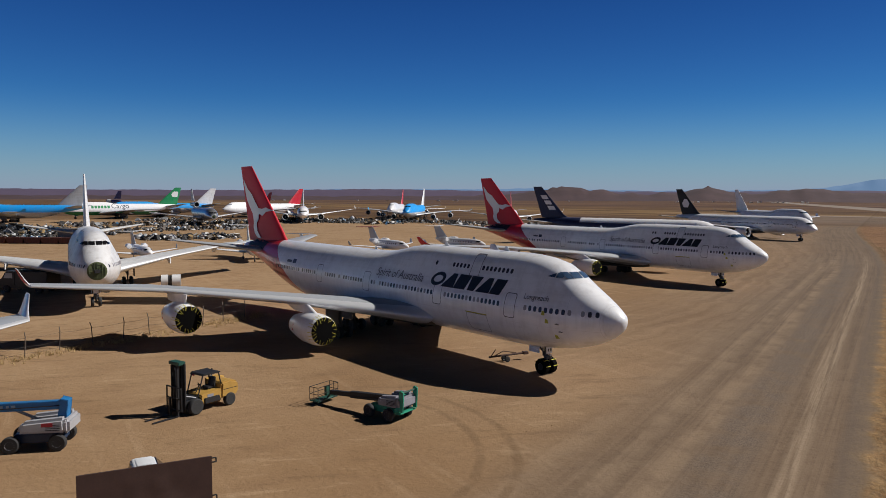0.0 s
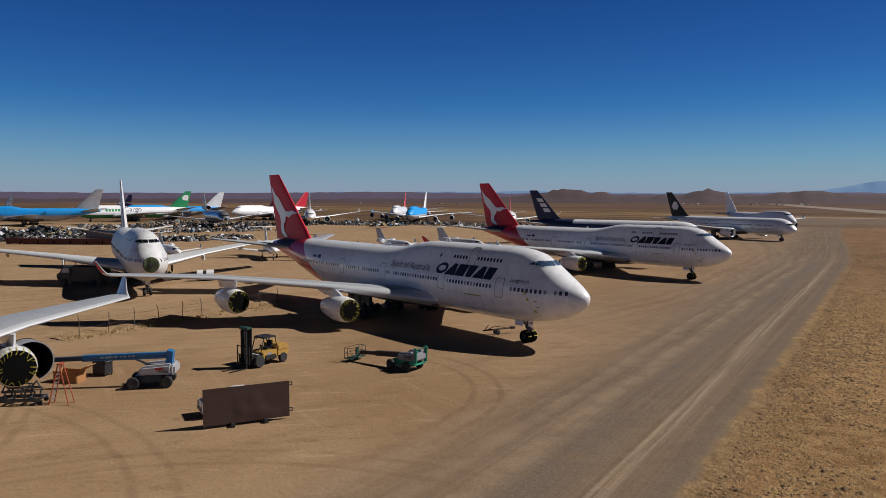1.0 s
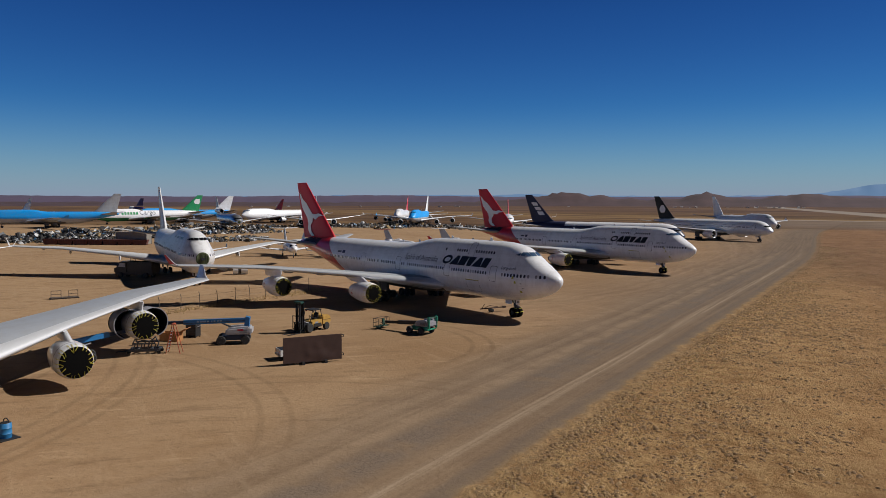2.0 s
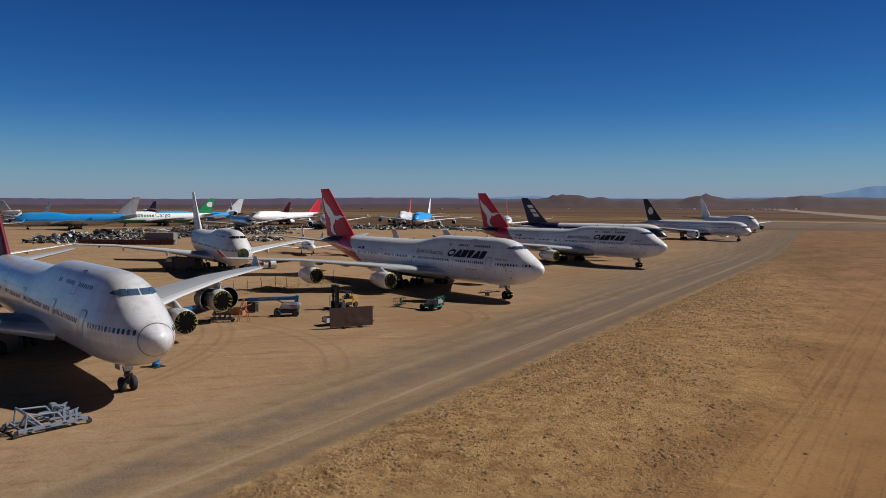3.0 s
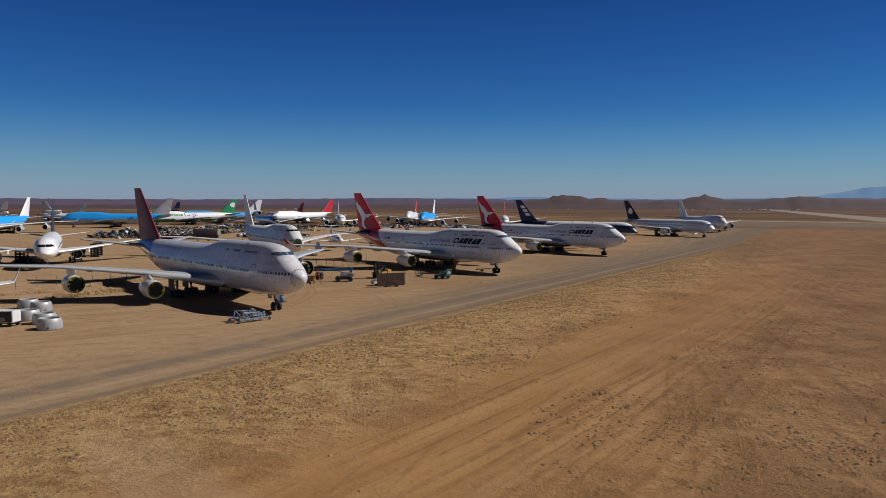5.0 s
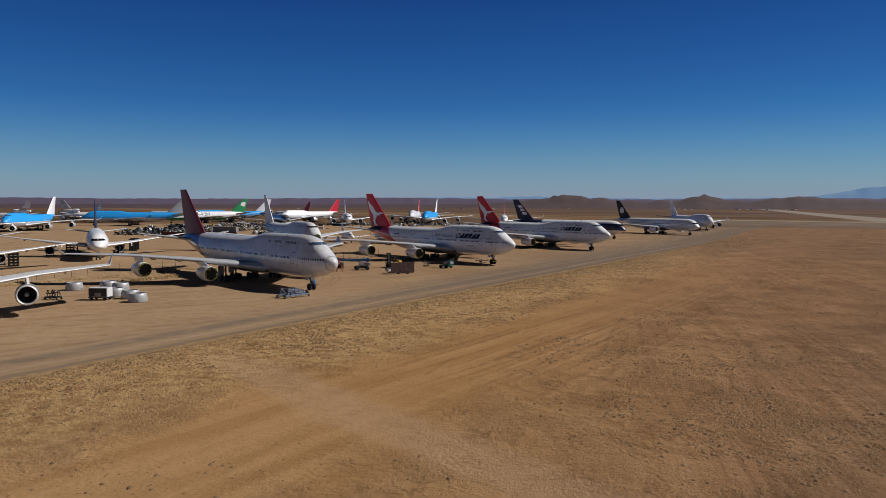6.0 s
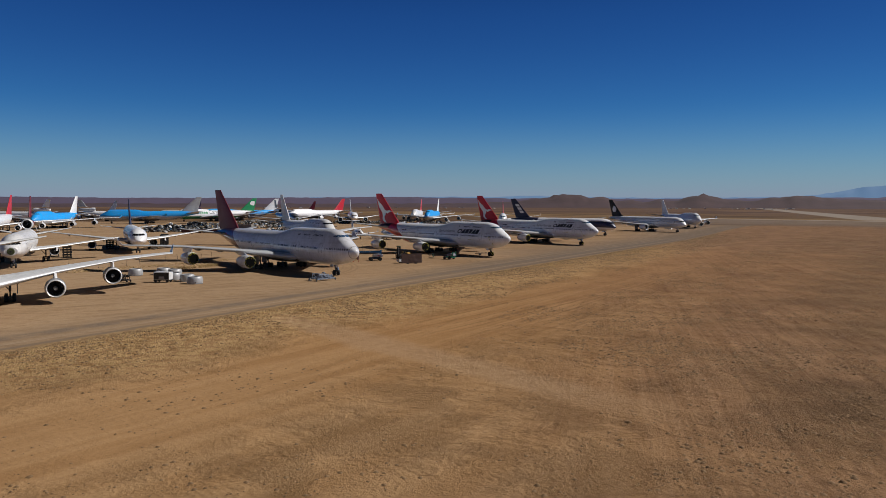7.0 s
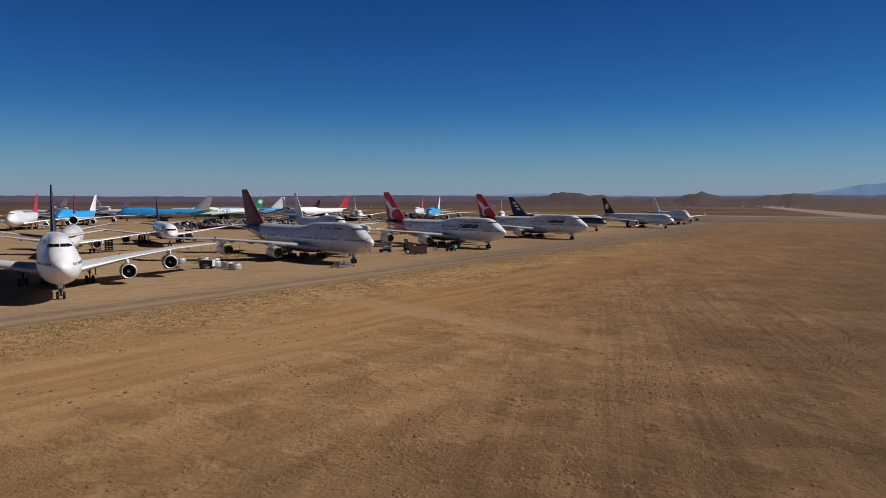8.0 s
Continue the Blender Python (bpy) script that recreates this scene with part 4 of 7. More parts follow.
    if "tail_engine" in spec:
        s, z = spec["tail_engine"]
        e = part("tail_engine", nacelle(1.0), engine_mat, ob, m=Matrix.Translation((-s, 0, z)))
        part("intake_lip", revolve([(-0.3, 1.15), (-0.05, 1.185), (0.012, 1.26), (-0.045, 1.345), (-0.32, 1.43), (-0.3, 1.15)], 30), metal_edge, e)
        part("fan", fan_disc(1.0), dark_metal, e)
        part("tail_duct", revolve([(0, 1.1), (-4, 1.2), (-8, 1.0), (-10.5, 0.7)], 20), fin_mat, ob, m=Matrix.Translation((-s - 3.8, 0, z)))
        part("engine_pylon", surface([((-s - 0.8, 0, z - 1.2), 9, 0.1, (0, 1, 0)), ((-s - 0.2, 0, z - 3.0), 11, 0.1, (0, 1, 0))]), skin, ob)
    # landing gear
    s = spec["nose_gear"]
    g = part("nose_gear", gear_leg(hull.at(s)[0] + 0.4, 0.45), gear_steel, ob, m=Matrix.Translation((-s, 0, 0)))
    for yy in (-0.46, 0.46):
        wheel(g, (0, yy, 0.62), 0.62, 0.42)
    for yy in (-0.53, 0.53):
        part("gear_door", box(bmesh.new(), -1.5, -0.3, yy - 0.03, yy + 0.03, 1.75, hull.at(s)[0] + 0.45, 0.02), skin, g)
    part("gear_door", box(bmesh.new(), 0.28, 0.34, -0.36, 0.36, 1.75, 2.4, 0.02), skin, g)
    part("landing_light", revolve([(0.0, 0.02), (0.02, 0.13), (-0.12, 0.1), (-0.14, 0.02)], 12), metal_edge, g, m=Matrix.Translation((0.3, 0.2, 1.55)))
    for gs, gy in spec["gears"]:
        for sgn in (-1, 1):
            wz = 3.2
            g = part("main_gear", gear_leg(wz, 0.5, True), gear_steel, ob, m=Matrix.Translation((-gs, sgn * gy, 0)))
            for xx in (-0.75, 0.75):
                for yy in (-0.55, 0.55):
                    wheel(g, (xx, yy, 0.63), 0.63, 0.48)
            bm = bmesh.new()
            box(bm, -1.3, 1.3, sgn * 1.0 - 0.04, sgn * 1.0 + 0.04, 1.3, wz, 0.02)
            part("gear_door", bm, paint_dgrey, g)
    # cabin windows
    if windows:
        rnd = random.Random(seed)
        z = spec["window_z"]
        for sgn in (-1, 1):
            rows = [(z, 1.5 if top else 5.5, 52.5 if top else 50.0)]
            if top:
                rows.append((8.62, 9.2, 20.6))
            for zz, a, b in rows:
                s = a
                while s < b:
                    skip = any(d - 0.35 < s < d + 1.45 for d in (DOORS747 if top else DOORS777)) or rnd.random() < 0.06
                    if zz > 8 and 14.0 < s < 15.5:
                        skip = True
                    if not skip:
                        me = BLIND if zz < 8 and rnd.random() < windows else PANE
                        part("cabin_window", me, None, ob, m=skin_pose(hull, s, zz, sgn))
                    s += 0.508
    if detail > 1:
        for sgn in (-1, 1):
            for d in (DOORS747 if top else DOORS777):
                zz = spec["window_z"]
                dr = part("door", door_leaf(hull, d, d + 1.15, zz - 0.98, zz + 0.95, sgn), skin, ob)
                part("door_edge", door_outline(hull, d - 0.04, d + 1.19, zz - 1.02, zz + 0.99, sgn), line_paint, dr)
            if top:
                dr = part("upper_deck_door", door_leaf(hull, 14.1, 15.25, 7.75, 9.72, sgn), skin, ob)
                part("door_edge", door_outline(hull, 14.05, 15.3, 7.7, 9.76, sgn, 0.06), line_paint, dr)
                dr = part("cargo_door", door_leaf(hull, 12.0, 14.7, 3.2, 4.75, sgn), skin, ob)
                part("door_edge", door_outline(hull, 12.0, 14.7, 3.2, 4.75, sgn, 0.03), line_paint, dr)
    return ob


DOORS747 = (8.7, 18.3, 30.4, 40.4, 53.0)
DOORS777 = (5.9, 15.5, 36.0, 47.5)


gear_steel = plain("dark_gear_steel", (0.10, 0.10, 0.105), 0.5, 0.4, 0.5, 3.0)


def gear_leg(h, arm, bogie=False):
    bm = bmesh.new()
    tube(bm, (0, 0, 0.62), (0, 0, h * 0.6), 0.12, n=12)
    tube(bm, (0, 0, h * 0.5), (0, 0, h), 0.18, n=12)
    tube(bm, (0, -arm - 0.15, 0.62), (0, arm + 0.15, 0.62), 0.09)
    tube(bm, (0, 0, h * 0.55), (-1.4, 0, h), 0.07)
    tube(bm, (0.15, 0, 0.8), (0.42, 0, 1.25), 0.05)
    tube(bm, (0.42, 0, 1.25), (0.12, 0, 1.7), 0.05)
    if bogie:
        tube(bm, (-0.85, 0, 0.63), (0.85, 0, 0.63), 0.14)
        for x in (-0.75, 0.75):
            tube(bm, (x, -0.6, 0.63), (x, 0.6, 0.63), 0.08)
        tube(bm, (0, 0, h * 0.55), (0, -1.3, h), 0.08)
    else:
        box(bm, 0.1, 0.35, -0.35, 0.35, 1.3, 1.5, 0.03)
        for y in (-0.3, 0.3):
            tube(bm, (0.05, y * 0.4, 0.9), (-0.25, y, h * 0.8), 0.045)
            tube(bm, (0.12, y, 1.35), (0.05, y * 0.5, h * 0.95), 0.035)
        box(bm, -0.3, -0.12, -0.2, 0.2, 1.5, 1.9, 0.03)
    return bm


# liveries
def tail_sweep(a, b, lo, hi):
    """A mask that starts at a station which moves with height."""
    def test(k, x, y, z):
        return k.step(k.math("SUBTRACT", k.math("MULTIPLY", x, -1.0), k.math("MULTIPLY_ADD", z, a, b)), lo, hi)
    return test


def above(z0):
    return lambda k, x, y, z: k.step(z, z0 - 0.02, z0 + 0.02)


def below(z0):
    return lambda k, x, y, z: k.math("SUBTRACT", 1.0, k.step(z, z0 - 0.02, z0 + 0.02))


skin_red_tail = livery("white_skin_with_red_tail", WHITE, [((0.50, 0.010, 0.026), tail_sweep(1.45, 42.6, -0.03, 0.03)), ((0.50, 0.010, 0.026), tail_sweep(0, 66.2, 0, .05))], dirt=0.26, seams=0.26, gloss=0.5)
skin_dark_red_tail = livery("white_skin_with_dark_red_tail", (0.66, 0.66, 0.69), [((0.135, 0.008, 0.020), tail_sweep(1.4, 43.4, -0.03, 0.03)), ((0.09, 0.09, 0.11), lambda k, x, y, z: k.math("SUBTRACT", 1.0, k.step(k.math("ABSOLUTE", k.math("ADD", x, 1.10)), 0.03, 0.06)))], dirt=0.42, seams=0.36, gloss=0.7)
BLUE = (0.006, 0.33, 0.82)
skin_blue = livery("blue_over_white_skin", (0.40, 0.41, 0.43), [((0.66, 0.67, 0.68), above(4.75)), (BLUE, above(5.1))], dirt=0.25)
skin_green = livery("white_over_green_skin", WHITE, [((0.012, 0.20, 0.075), below(4.3))])
skin_navy = livery("white_skin_with_navy_band", WHITE, [((0.012, 0.02, 0.065), lambda k, x, y, z: k.math("MULTIPLY", k.step(k.math("SUBTRACT", z, k.math("MULTIPLY_ADD", x, -0.02, 3.9)), 0, .05), k.math("SUBTRACT", 1.0, k.step(z, 7.0, 7.1)))), ((0.012, 0.02, 0.065), tail_sweep(0.3, 42.0, 0, .1))])
fin_green = livery("green_fin_paint", (0.012, 0.24, 0.085))
fin_bright_red = livery("bright_red_fin_paint", (0.50, 0.012, 0.03))
fin_black = livery("black_fin_paint", (0.008, 0.010, 0.010), rough=0.6, dirt=0.015)
fin_navy = livery("navy_fin_paint", (0.012, 0.020, 0.062), rough=0.55, dirt=0.015)
fin_grey = livery("pale_grey_fin_paint", (0.42, 0.43, 0.46))
purple = livery("purple_fin_paint", (0.06, 0.03, 0.14))


def slanted(pts, s, w, lean=0.50, z0=6.60, z1=7.86):
    """Outline corners in a unit box, set on the side at station s and leaning forward."""
    return [(s - w * u - lean * v, z0 + (z1 - z0) * v) for u, v in pts]


def ring_patch(hull, s, w, sgn):
    """A thick slanted oval of paint with an open middle."""
    rim, n = [], 24
    for r in (1.0, 0.62):
        rim.append(slanted([(0.5 + 0.5 * r * math.cos(2 * math.pi * i / n), 0.5 + 0.5 * (r if r == 1 else 0.52) * math.sin(2 * math.pi * i / n)) for i in range(n)], s, w))
    bm = bmesh.new()
    a, b = [[bm.verts.new(on_skin(hull, u, v, sgn, 0.035)) for u, v in loop] for loop in rim]
    for i in range(n):
        bm.faces.new((a[i], a[(i + 1) % n], b[(i + 1) % n], b[i]))
    return bm


def wordmark(jet, hull, sgn=-1):
    """The operator's name as bold slanted black shapes: an oval, wedges and blocks."""
    wedge = [(-0.02, 0.0), (1.0, 0.0), (0.80, 1.0), (0.44, 1.0)]
    block = [(0.03, 0.0), (0.92, 0.0), (0.92, 1.0), (0.03, 1.0)]
    splay = [(0.20, 0.0), (0.80, 0.0), (1.0, 1.0), (0.0, 1.0)]
    slab = [(0.05, 0.0), (0.95, 0.0), (0.95, 1.0), (0.05, 1.0)]
    s = 20.5
    for w, pts in ((1.95, None), (1.75, wedge), (1.75, block), (1.45, splay), (1.75, wedge), (1.45, slab)):
        bm = ring_patch(hull, s, w, sgn) if pts is None else skin_patch(hull, slanted(pts, s, w), sgn)
        part("name_shape", bm, black_paint, jet, "bold slanted black shape of the painted name")
        s -= w - 0.05


SWOOSH = [(69.3, 17.2, 69.1, 17.3), (69.0, 16.4, 67.6, 16.0), (68.1, 14.4, 65.9, 15.2), (67.0, 13.4, 64.7, 14.2), (65.7, 12.4, 63.0, 12.9), (65.3, 11.2, 63.3, 11.6), (65.5, 10.4, 64.1, 11.0), (65.1, 9.6, 63.9, 9.9), (63.9, 8.95, 62.5, 8.95)]
SWOOSH2 = [(64.2, 13.3, 63.9, 12.6), (62.3, 13.1, 62.0, 12.1), (61.1, 13.3, 60.9, 12.7), (59.8, 12.95, 59.7, 12.85)]


def bars(pairs, r=0.04, n=8):
    bm = bmesh.new()
    for a, b in pairs:
        tube(bm, a, b, r, n=n)
    return bm


# near-black maroon for the patch above the tailplane
tail_maroon = plain("dark_maroon_skin", (0.022, 0.012, 0.014), 0.6, 0.1, 0.5, 1.0)


def red_tail_jumbo(name, label, at, yaw, seed):
    jet = airliner(name, label, at, yaw, SPEC747, skin_red_tail, red_paint, covers="strap", windows=0.35, seed=seed, tail_mat=paint_grey, winglet_mat=red_paint)
    for sgn in (-1, 1):
        part("fin_emblem", fin_band(SPEC747, SWOOSH, sgn), white_logo, jet, "white swooping emblem on the red fin")
        part("fin_emblem", fin_band(SPEC747, SWOOSH2, sgn), white_logo, jet, "white swooping emblem on the red fin")
    wordmark(jet, JUMBO, -1)
    part("slogan", skin_text(JUMBO, "Spirit of Australia", 29.4, 21.5, 6.72, -1, 0.15), line_paint, jet, "dark painted slogan")
    part("aircraft_name", skin_text(JUMBO, "Longreach", 7.9, 5.5, 6.62, -1), line_paint, jet, "small dark painted name")
    part("flag", skin_patch(JUMBO, [(48.1, 6.6), (47.2, 6.6), (47.2, 7.1), (48.1, 7.1)], -1), navy, jet, "small dark blue flag")
    part("registration_bar", skin_patch(JUMBO, [(49.7, 6.65), (48.4, 6.65), (48.4, 6.95), (49.7, 6.95)], -1), line_paint, jet)
    # tape marks, probes and trim on the forward body
    for s0, z0 in ((5.55, 4.95), (4.9, 3.75), (5.9, 5.55)):
        part("tape_mark", skin_patch(JUMBO, [(s0, z0), (s0 - 0.34, z0), (s0 - 0.28, z0 + 0.3), (s0 - 0.05, z0 + 0.34)], -1), yellow_primer, jet)
    part("cargo_door_tape", skin_patch(JUMBO, [(14.8, 4.74), (12.0, 4.74), (12.0, 4.84), (14.8, 4.84)], -1), yellow_primer, jet, "yellow tape along the cargo door")
    for s0, z0 in ((4.5, 5.0), (4.3, 4.4)):
        for sgn in (-1, 1):
            p = on_skin(JUMBO, s0, z0, sgn, 0.0)
            part("pitot_probe", bars([(p, p + Vector((0.05, sgn * 0.25, 0))), (p + Vector((0.05, sgn * 0.25, 0)), p + Vector((0.45, sgn * 0.27, 0.02)))], 0.03, 6), line_paint, jet)
    for s0 in (21.0, 33.5, 12.5):
        part("antenna", surface([((-s0, 0, JUMBO.at(s0)[2] - 0.05), 0.7, 0.1, (0, 1, 0)), ((-s0 - 0.35, 0, JUMBO.at(s0)[2] + 0.42), 0.3, 0.1, (0, 1, 0))]), paint_white, jet)
    for e in [c for c in jet.children if c.name.startswith("engine_nacelle")]:
        for sgn in (-1, 1):
            bm = bmesh.new()
            bm.faces.new([bm.verts.new((-3.55 + u, sgn * (1.365 - 0.12 * (0.6 + u * -1)), v)) for u, v in ((-0.45, -0.3), (0.35, -0.25), (-0.05, 0.45))])
            bmesh.ops.solidify(bm, geom=bm.faces[:], thickness=0.03)
            part("engine_emblem", bm, red_paint, e, "small red triangle on the cowl")
    for sgn in (-1, 1):
        part("tail_panel", skin_patch(JUMBO, [(66.0, 7.75), (59.2, 7.55), (58.6, 8.6), (65.5, 8.85)], sgn), tail_maroon, jet, "dark maroon panel above the tailplane")
    g = [c for c in jet.children if c.name.startswith("nose_gear")][0]
    for y in (-0.46, 0.46):
        part("wheel_cover", revolve([(-0.26, 0.3), (-0.27, 0.6), (-0.2, 0.67), (0.2, 0.67), (0.27, 0.6), (0.26, 0.3)], 18, False), black_cover, g, "black tyre cover", m=Matrix.Translation((0, y, 0.66)) @ Matrix.Rotation(math.pi / 2, 4, "Z"))
        for a in (0.5, 1.3, 2.2, 3.0):
            part("cover_strap", box(bmesh.new(), -0.28, 0.28, 0.665, 0.69, -0.03, 0.03), yellow_strap, g, m=Matrix.Translation((0, y, 0.66)) @ Matrix.Rotation(math.pi / 2, 4, "Z") @ Matrix.Rotation(a, 4, "X"))
    part("registration_plate", box(bmesh.new(), 0.345, 0.36, -0.3, 0.3, 1.85, 2.3), white_logo, g)
    for y in (-0.14, 0.14):
        part("plate_bar", box(bmesh.new(), 0.36, 0.372, y - 0.08, y + 0.08, 1.95, 2.2), line_paint, g)
    return jet


red_tail_jumbo("jumbo_jet", "white jumbo jet with a red tail and covered engines", (-16.4, 50.5, 0), -19.2, 3)
red_tail_jumbo("jumbo_jet", "white jumbo jet with a red tail parked beyond its twin", (-16.2, 122.0, 0), -20.4, 8)
airliner("jumbo_jet", "white jumbo jet with a plain dark red tail and covered engines", (-16.3, -18.9, 0), -16.7, SPEC747, skin_dark_red_tail, dark_red, covers="strap", windows=0.4, seed=11)
airliner("jumbo_jet", "stripped white jumbo jet without radome or engines", (-82.8, 50.1, 0.1), -30.6, SPEC747, paint_old_white, paint_old_white, paint_pale, engines=False, radome=False, windows=0.5, seed=17, glass=cockpit_dark)
airliner("jumbo_jet", "white jumbo jet with a dark blue fin and open engines", (-13.3, -96.7, 0), -28.2, SPEC747, paint_white, fin_navy, paint_pale, paint_engine, windows=0.3, seed=19, glass=cockpit_dark, winglet_mat=fin_grey)
airliner("twin_jet", "white twin-engine jet with a navy blue tail and navy side band", (-39.8, 211.4, 0), -7.6, SPEC777, skin_navy, fin_navy, windows=0.2, seed=21, glass=cockpit_dark)
airliner("twin_jet", "white twin-engine jet with a black fin", (-21.1, 272.5, 0), -29.3, SPEC777, paint_white, fin_black, windows=0.2, seed=23, glass=cockpit_dark)
airliner("jumbo_jet", "all white jumbo jet at the far end of the row", (-28.9, 341.5, 0), -54.3, SPEC747, paint_white, paint_white, detail=1, seed=25)
airliner("wide_body_jet", "white wide-body jet with a blue fin, wings propped up", (-116.5, -0.1, 0.1), -31.2, SPEC330, paint_white, fin_navy, paint_pale, engines=False, seed=27, glass=cockpit_dark, windows=0.2)
airliner("jumbo_jet", "sky blue over white jumbo jet with white fin", (-226.8, 323.1, 1.0), -65.0, SPEC747, skin_blue, paint_white, detail=1, seed=31, glass=cockpit_dark)
airliner("jumbo_jet", "white jumbo jet with a red fin", (-273.6, 372.6, 1.0), -61.8, SPEC747, paint_white, fin_bright_red, detail=1, seed=33)
airliner("jumbo_jet", "long sky blue jumbo jet with a bare pale grey fin", (-408.3, 170.1, 1.1), 225.5, SPEC747, skin_blue, paint_pale, detail=1, engines=False, seed=35)
cargo = airliner("cargo_jet", "white cargo jumbo with a green belly and green fin", (-412.9, 236.4, 1.1), 250, SPEC747, skin_green, fin_green, detail=1, engines=False, seed=37)
airliner("jumbo_jet", "blue jumbo jet with a white fin far back in the yard", (-434.0, 280.1, 1.1), 245, SPEC747, skin_blue, paint_white, detail=1, seed=39)
airliner("jumbo_jet", "white jumbo jet with a bright red fin", (-362.0, 312.9, 1.1), -92.7, SPEC747, paint_white, fin_bright_red, detail=1, seed=41)
airliner("twin_jet", "white twin-engine jet with a grey fin facing the yard", (-260.3, 277.4, 1.0), -47.2, SPEC777, paint_white, fin_grey, detail=1, seed=43, glass=cockpit_dark)
airliner("tri_jet", "weathered white three-engine jet with a red fin base and no radome", (-95.0, -48.5, 0), -32.6, SPECDC10, paint_old_white, dark_red, paint_pale, seed=45, radome=False, glass=cockpit_dark, engines=False)
airliner("jumbo_jet", "white jumbo jet with a red fin", (-280.9, 29.2, 0.9), -39.0, SPEC747, paint_white, fin_bright_red, detail=1, seed=47)
airliner("jumbo_jet", "blue-topped jumbo jet with a white fin beside scrap", (-322.0, 76.6, 1.0), -49.5, SPEC747, skin_blue, paint_white, detail=1, seed=49)

part("fin_emblem", fin_band(SPEC747, [(67.6, 13.0, 64.6, 13.4), (68.0, 14.2, 63.9, 14.6), (68.3, 15.6, 64.6, 16.0), (68.2, 16.6, 65.8, 16.8)], 1), white_logo, cargo, "white round emblem on the green fin")
part("cargo_word", skin_text(JUMBO, "Cargo", 27.5, 37.5, 6.3, 1), line_paint, cargo, "dark grey painted word on the side")
for i in range(6):
    part("name_block", skin_patch(JUMBO, [(16.2 + 1.8 * i, 6.3), (17.5 + 1.8 * i, 6.3), (17.5 + 1.8 * i, 7.9), (16.2 + 1.8 * i, 7.9)], 1), fin_green, cargo, "green block of the painted name")
navy_jet = bpy.data.objects["twin_jet"]
for i in range(3):
    z = 15.6 - 1.75 * i
    part("fin_block", fin_band(SPEC777, [(60.2 - 1.35 * i, z, 57.4 - 1.45 * i + 0.5, z), (59.3 - 1.35 * i, z - 1.3, 56.6 - 1.45 * i + 0.3, z - 1.3)], -1), white_logo, navy_jet, "white block of the tail marking")
black_jet = bpy.data.objects["twin_jet.001"]
part("fin_emblem", fin_band(SPEC777, [(58.6, 11.0, 56.2, 11.0), (59.6, 12.6, 55.6, 12.6), (58.4, 14.4, 57.0, 14.4)], -1), white_logo, black_jet, "white emblem on the black fin")


# ---- machines and equipment on the dirt ----
yellow_machine = plain("worn_yellow_enamel", (0.43, 0.250, 0.055), 0.55, 0, 0.45, 2.5, 0.1)
green_machine = plain("teal_green_enamel", (0.03, 0.30, 0.19), 0.45, 0, 0.3, 2.5, 0.1)
green_dark = plain("dark_green_enamel", (0.015, 0.07, 0.05), 0.5, 0, 0.35, 2.5)
blue_machine = plain("blue_enamel", (0.015, 0.15, 0.37), 0.45, 0, 0.3, 2.5, 0.1)
blue_dark = plain("dark_blue_enamel", (0.012, 0.03, 0.07), 0.5, 0, 0.3, 2.5)
hood_grey = plain("pale_grey_hood", (0.25, 0.25, 0.28), 0.55, 0, 0.4, 1.5, 0.1)
hood_pale = plain("dusty_white_hood", (0.36, 0.36, 0.38), 0.5, 0, 0.3, 1.5, 0.1)
name_pale = plain("faded_pale_lettering", (0.30, 0.42, 0.50), 0.6, 0, 0.3, 3)
stand_grey = plain("blue_grey_stand_paint", (0.20, 0.235, 0.30), 0.55, 0.1, 0.4, 2.0)
stand_dark = plain("dark_grey_stand_paint", (0.07, 0.075, 0.085), 0.55, 0.1, 0.5, 2.0)
rust_plate = plain("rusty_brown_steel", (0.060, 0.030, 0.024), 0.75, 0.2, 0.55, 1.3, 0.08)
machine_black = plain("black_machine_paint", (0.02, 0.02, 0.022), 0.55, 0.1, 0.4, 3)
orange_red = plain("faded_red_fibreglass", (0.36, 0.07, 0.03), 0.6, 0, 0.3, 4)
box_wood = plain("orange_brown_plywood", (0.36, 0.17, 0.06), 0.75, 0, 0.3, 4, 0.2)
car_white = plain("white_car_paint", (0.66, 0.67, 0.68), 0.3, 0, 0.1, 2)
car_glass = plain("tinted_car_glass", (0.012, 0.014, 0.018), 0.1, 0, 0.2, 2)
barrel_blue = plain("blue_plastic", (0.02, 0.16, 0.36), 0.5, 0, 0.2, 4)
sign_red = plain("red_badge", (0.42, 0.02, 0.04), 0.5, 0, 0.1)
post_metal = plain("rusted_fence_steel", (0.13, 0.10, 0.08), 0.75, 0.3, 0.4, 5)
crate_dark = plain("dark_stacked_timber", (0.014, 0.013, 0.013), 0.85, 0, 0.5, 3, 0.3)


def one(*args, bevel=0.03):
    return box(bmesh.new(), *args, bevel)


def prism(pts, y0, y1, bevel=0.03):
    """A plate or body with a side outline (x, z) between two y values."""
    bm = loft([[(x, y0, z) for x, z in pts], [(x, y1, z) for x, z in pts]])
    if bevel:
        bmesh.ops.bevel(bm, geom=bm.edges[:], offset=bevel, segments=2, affect="EDGES", clamp_overlap=True)
    return bm


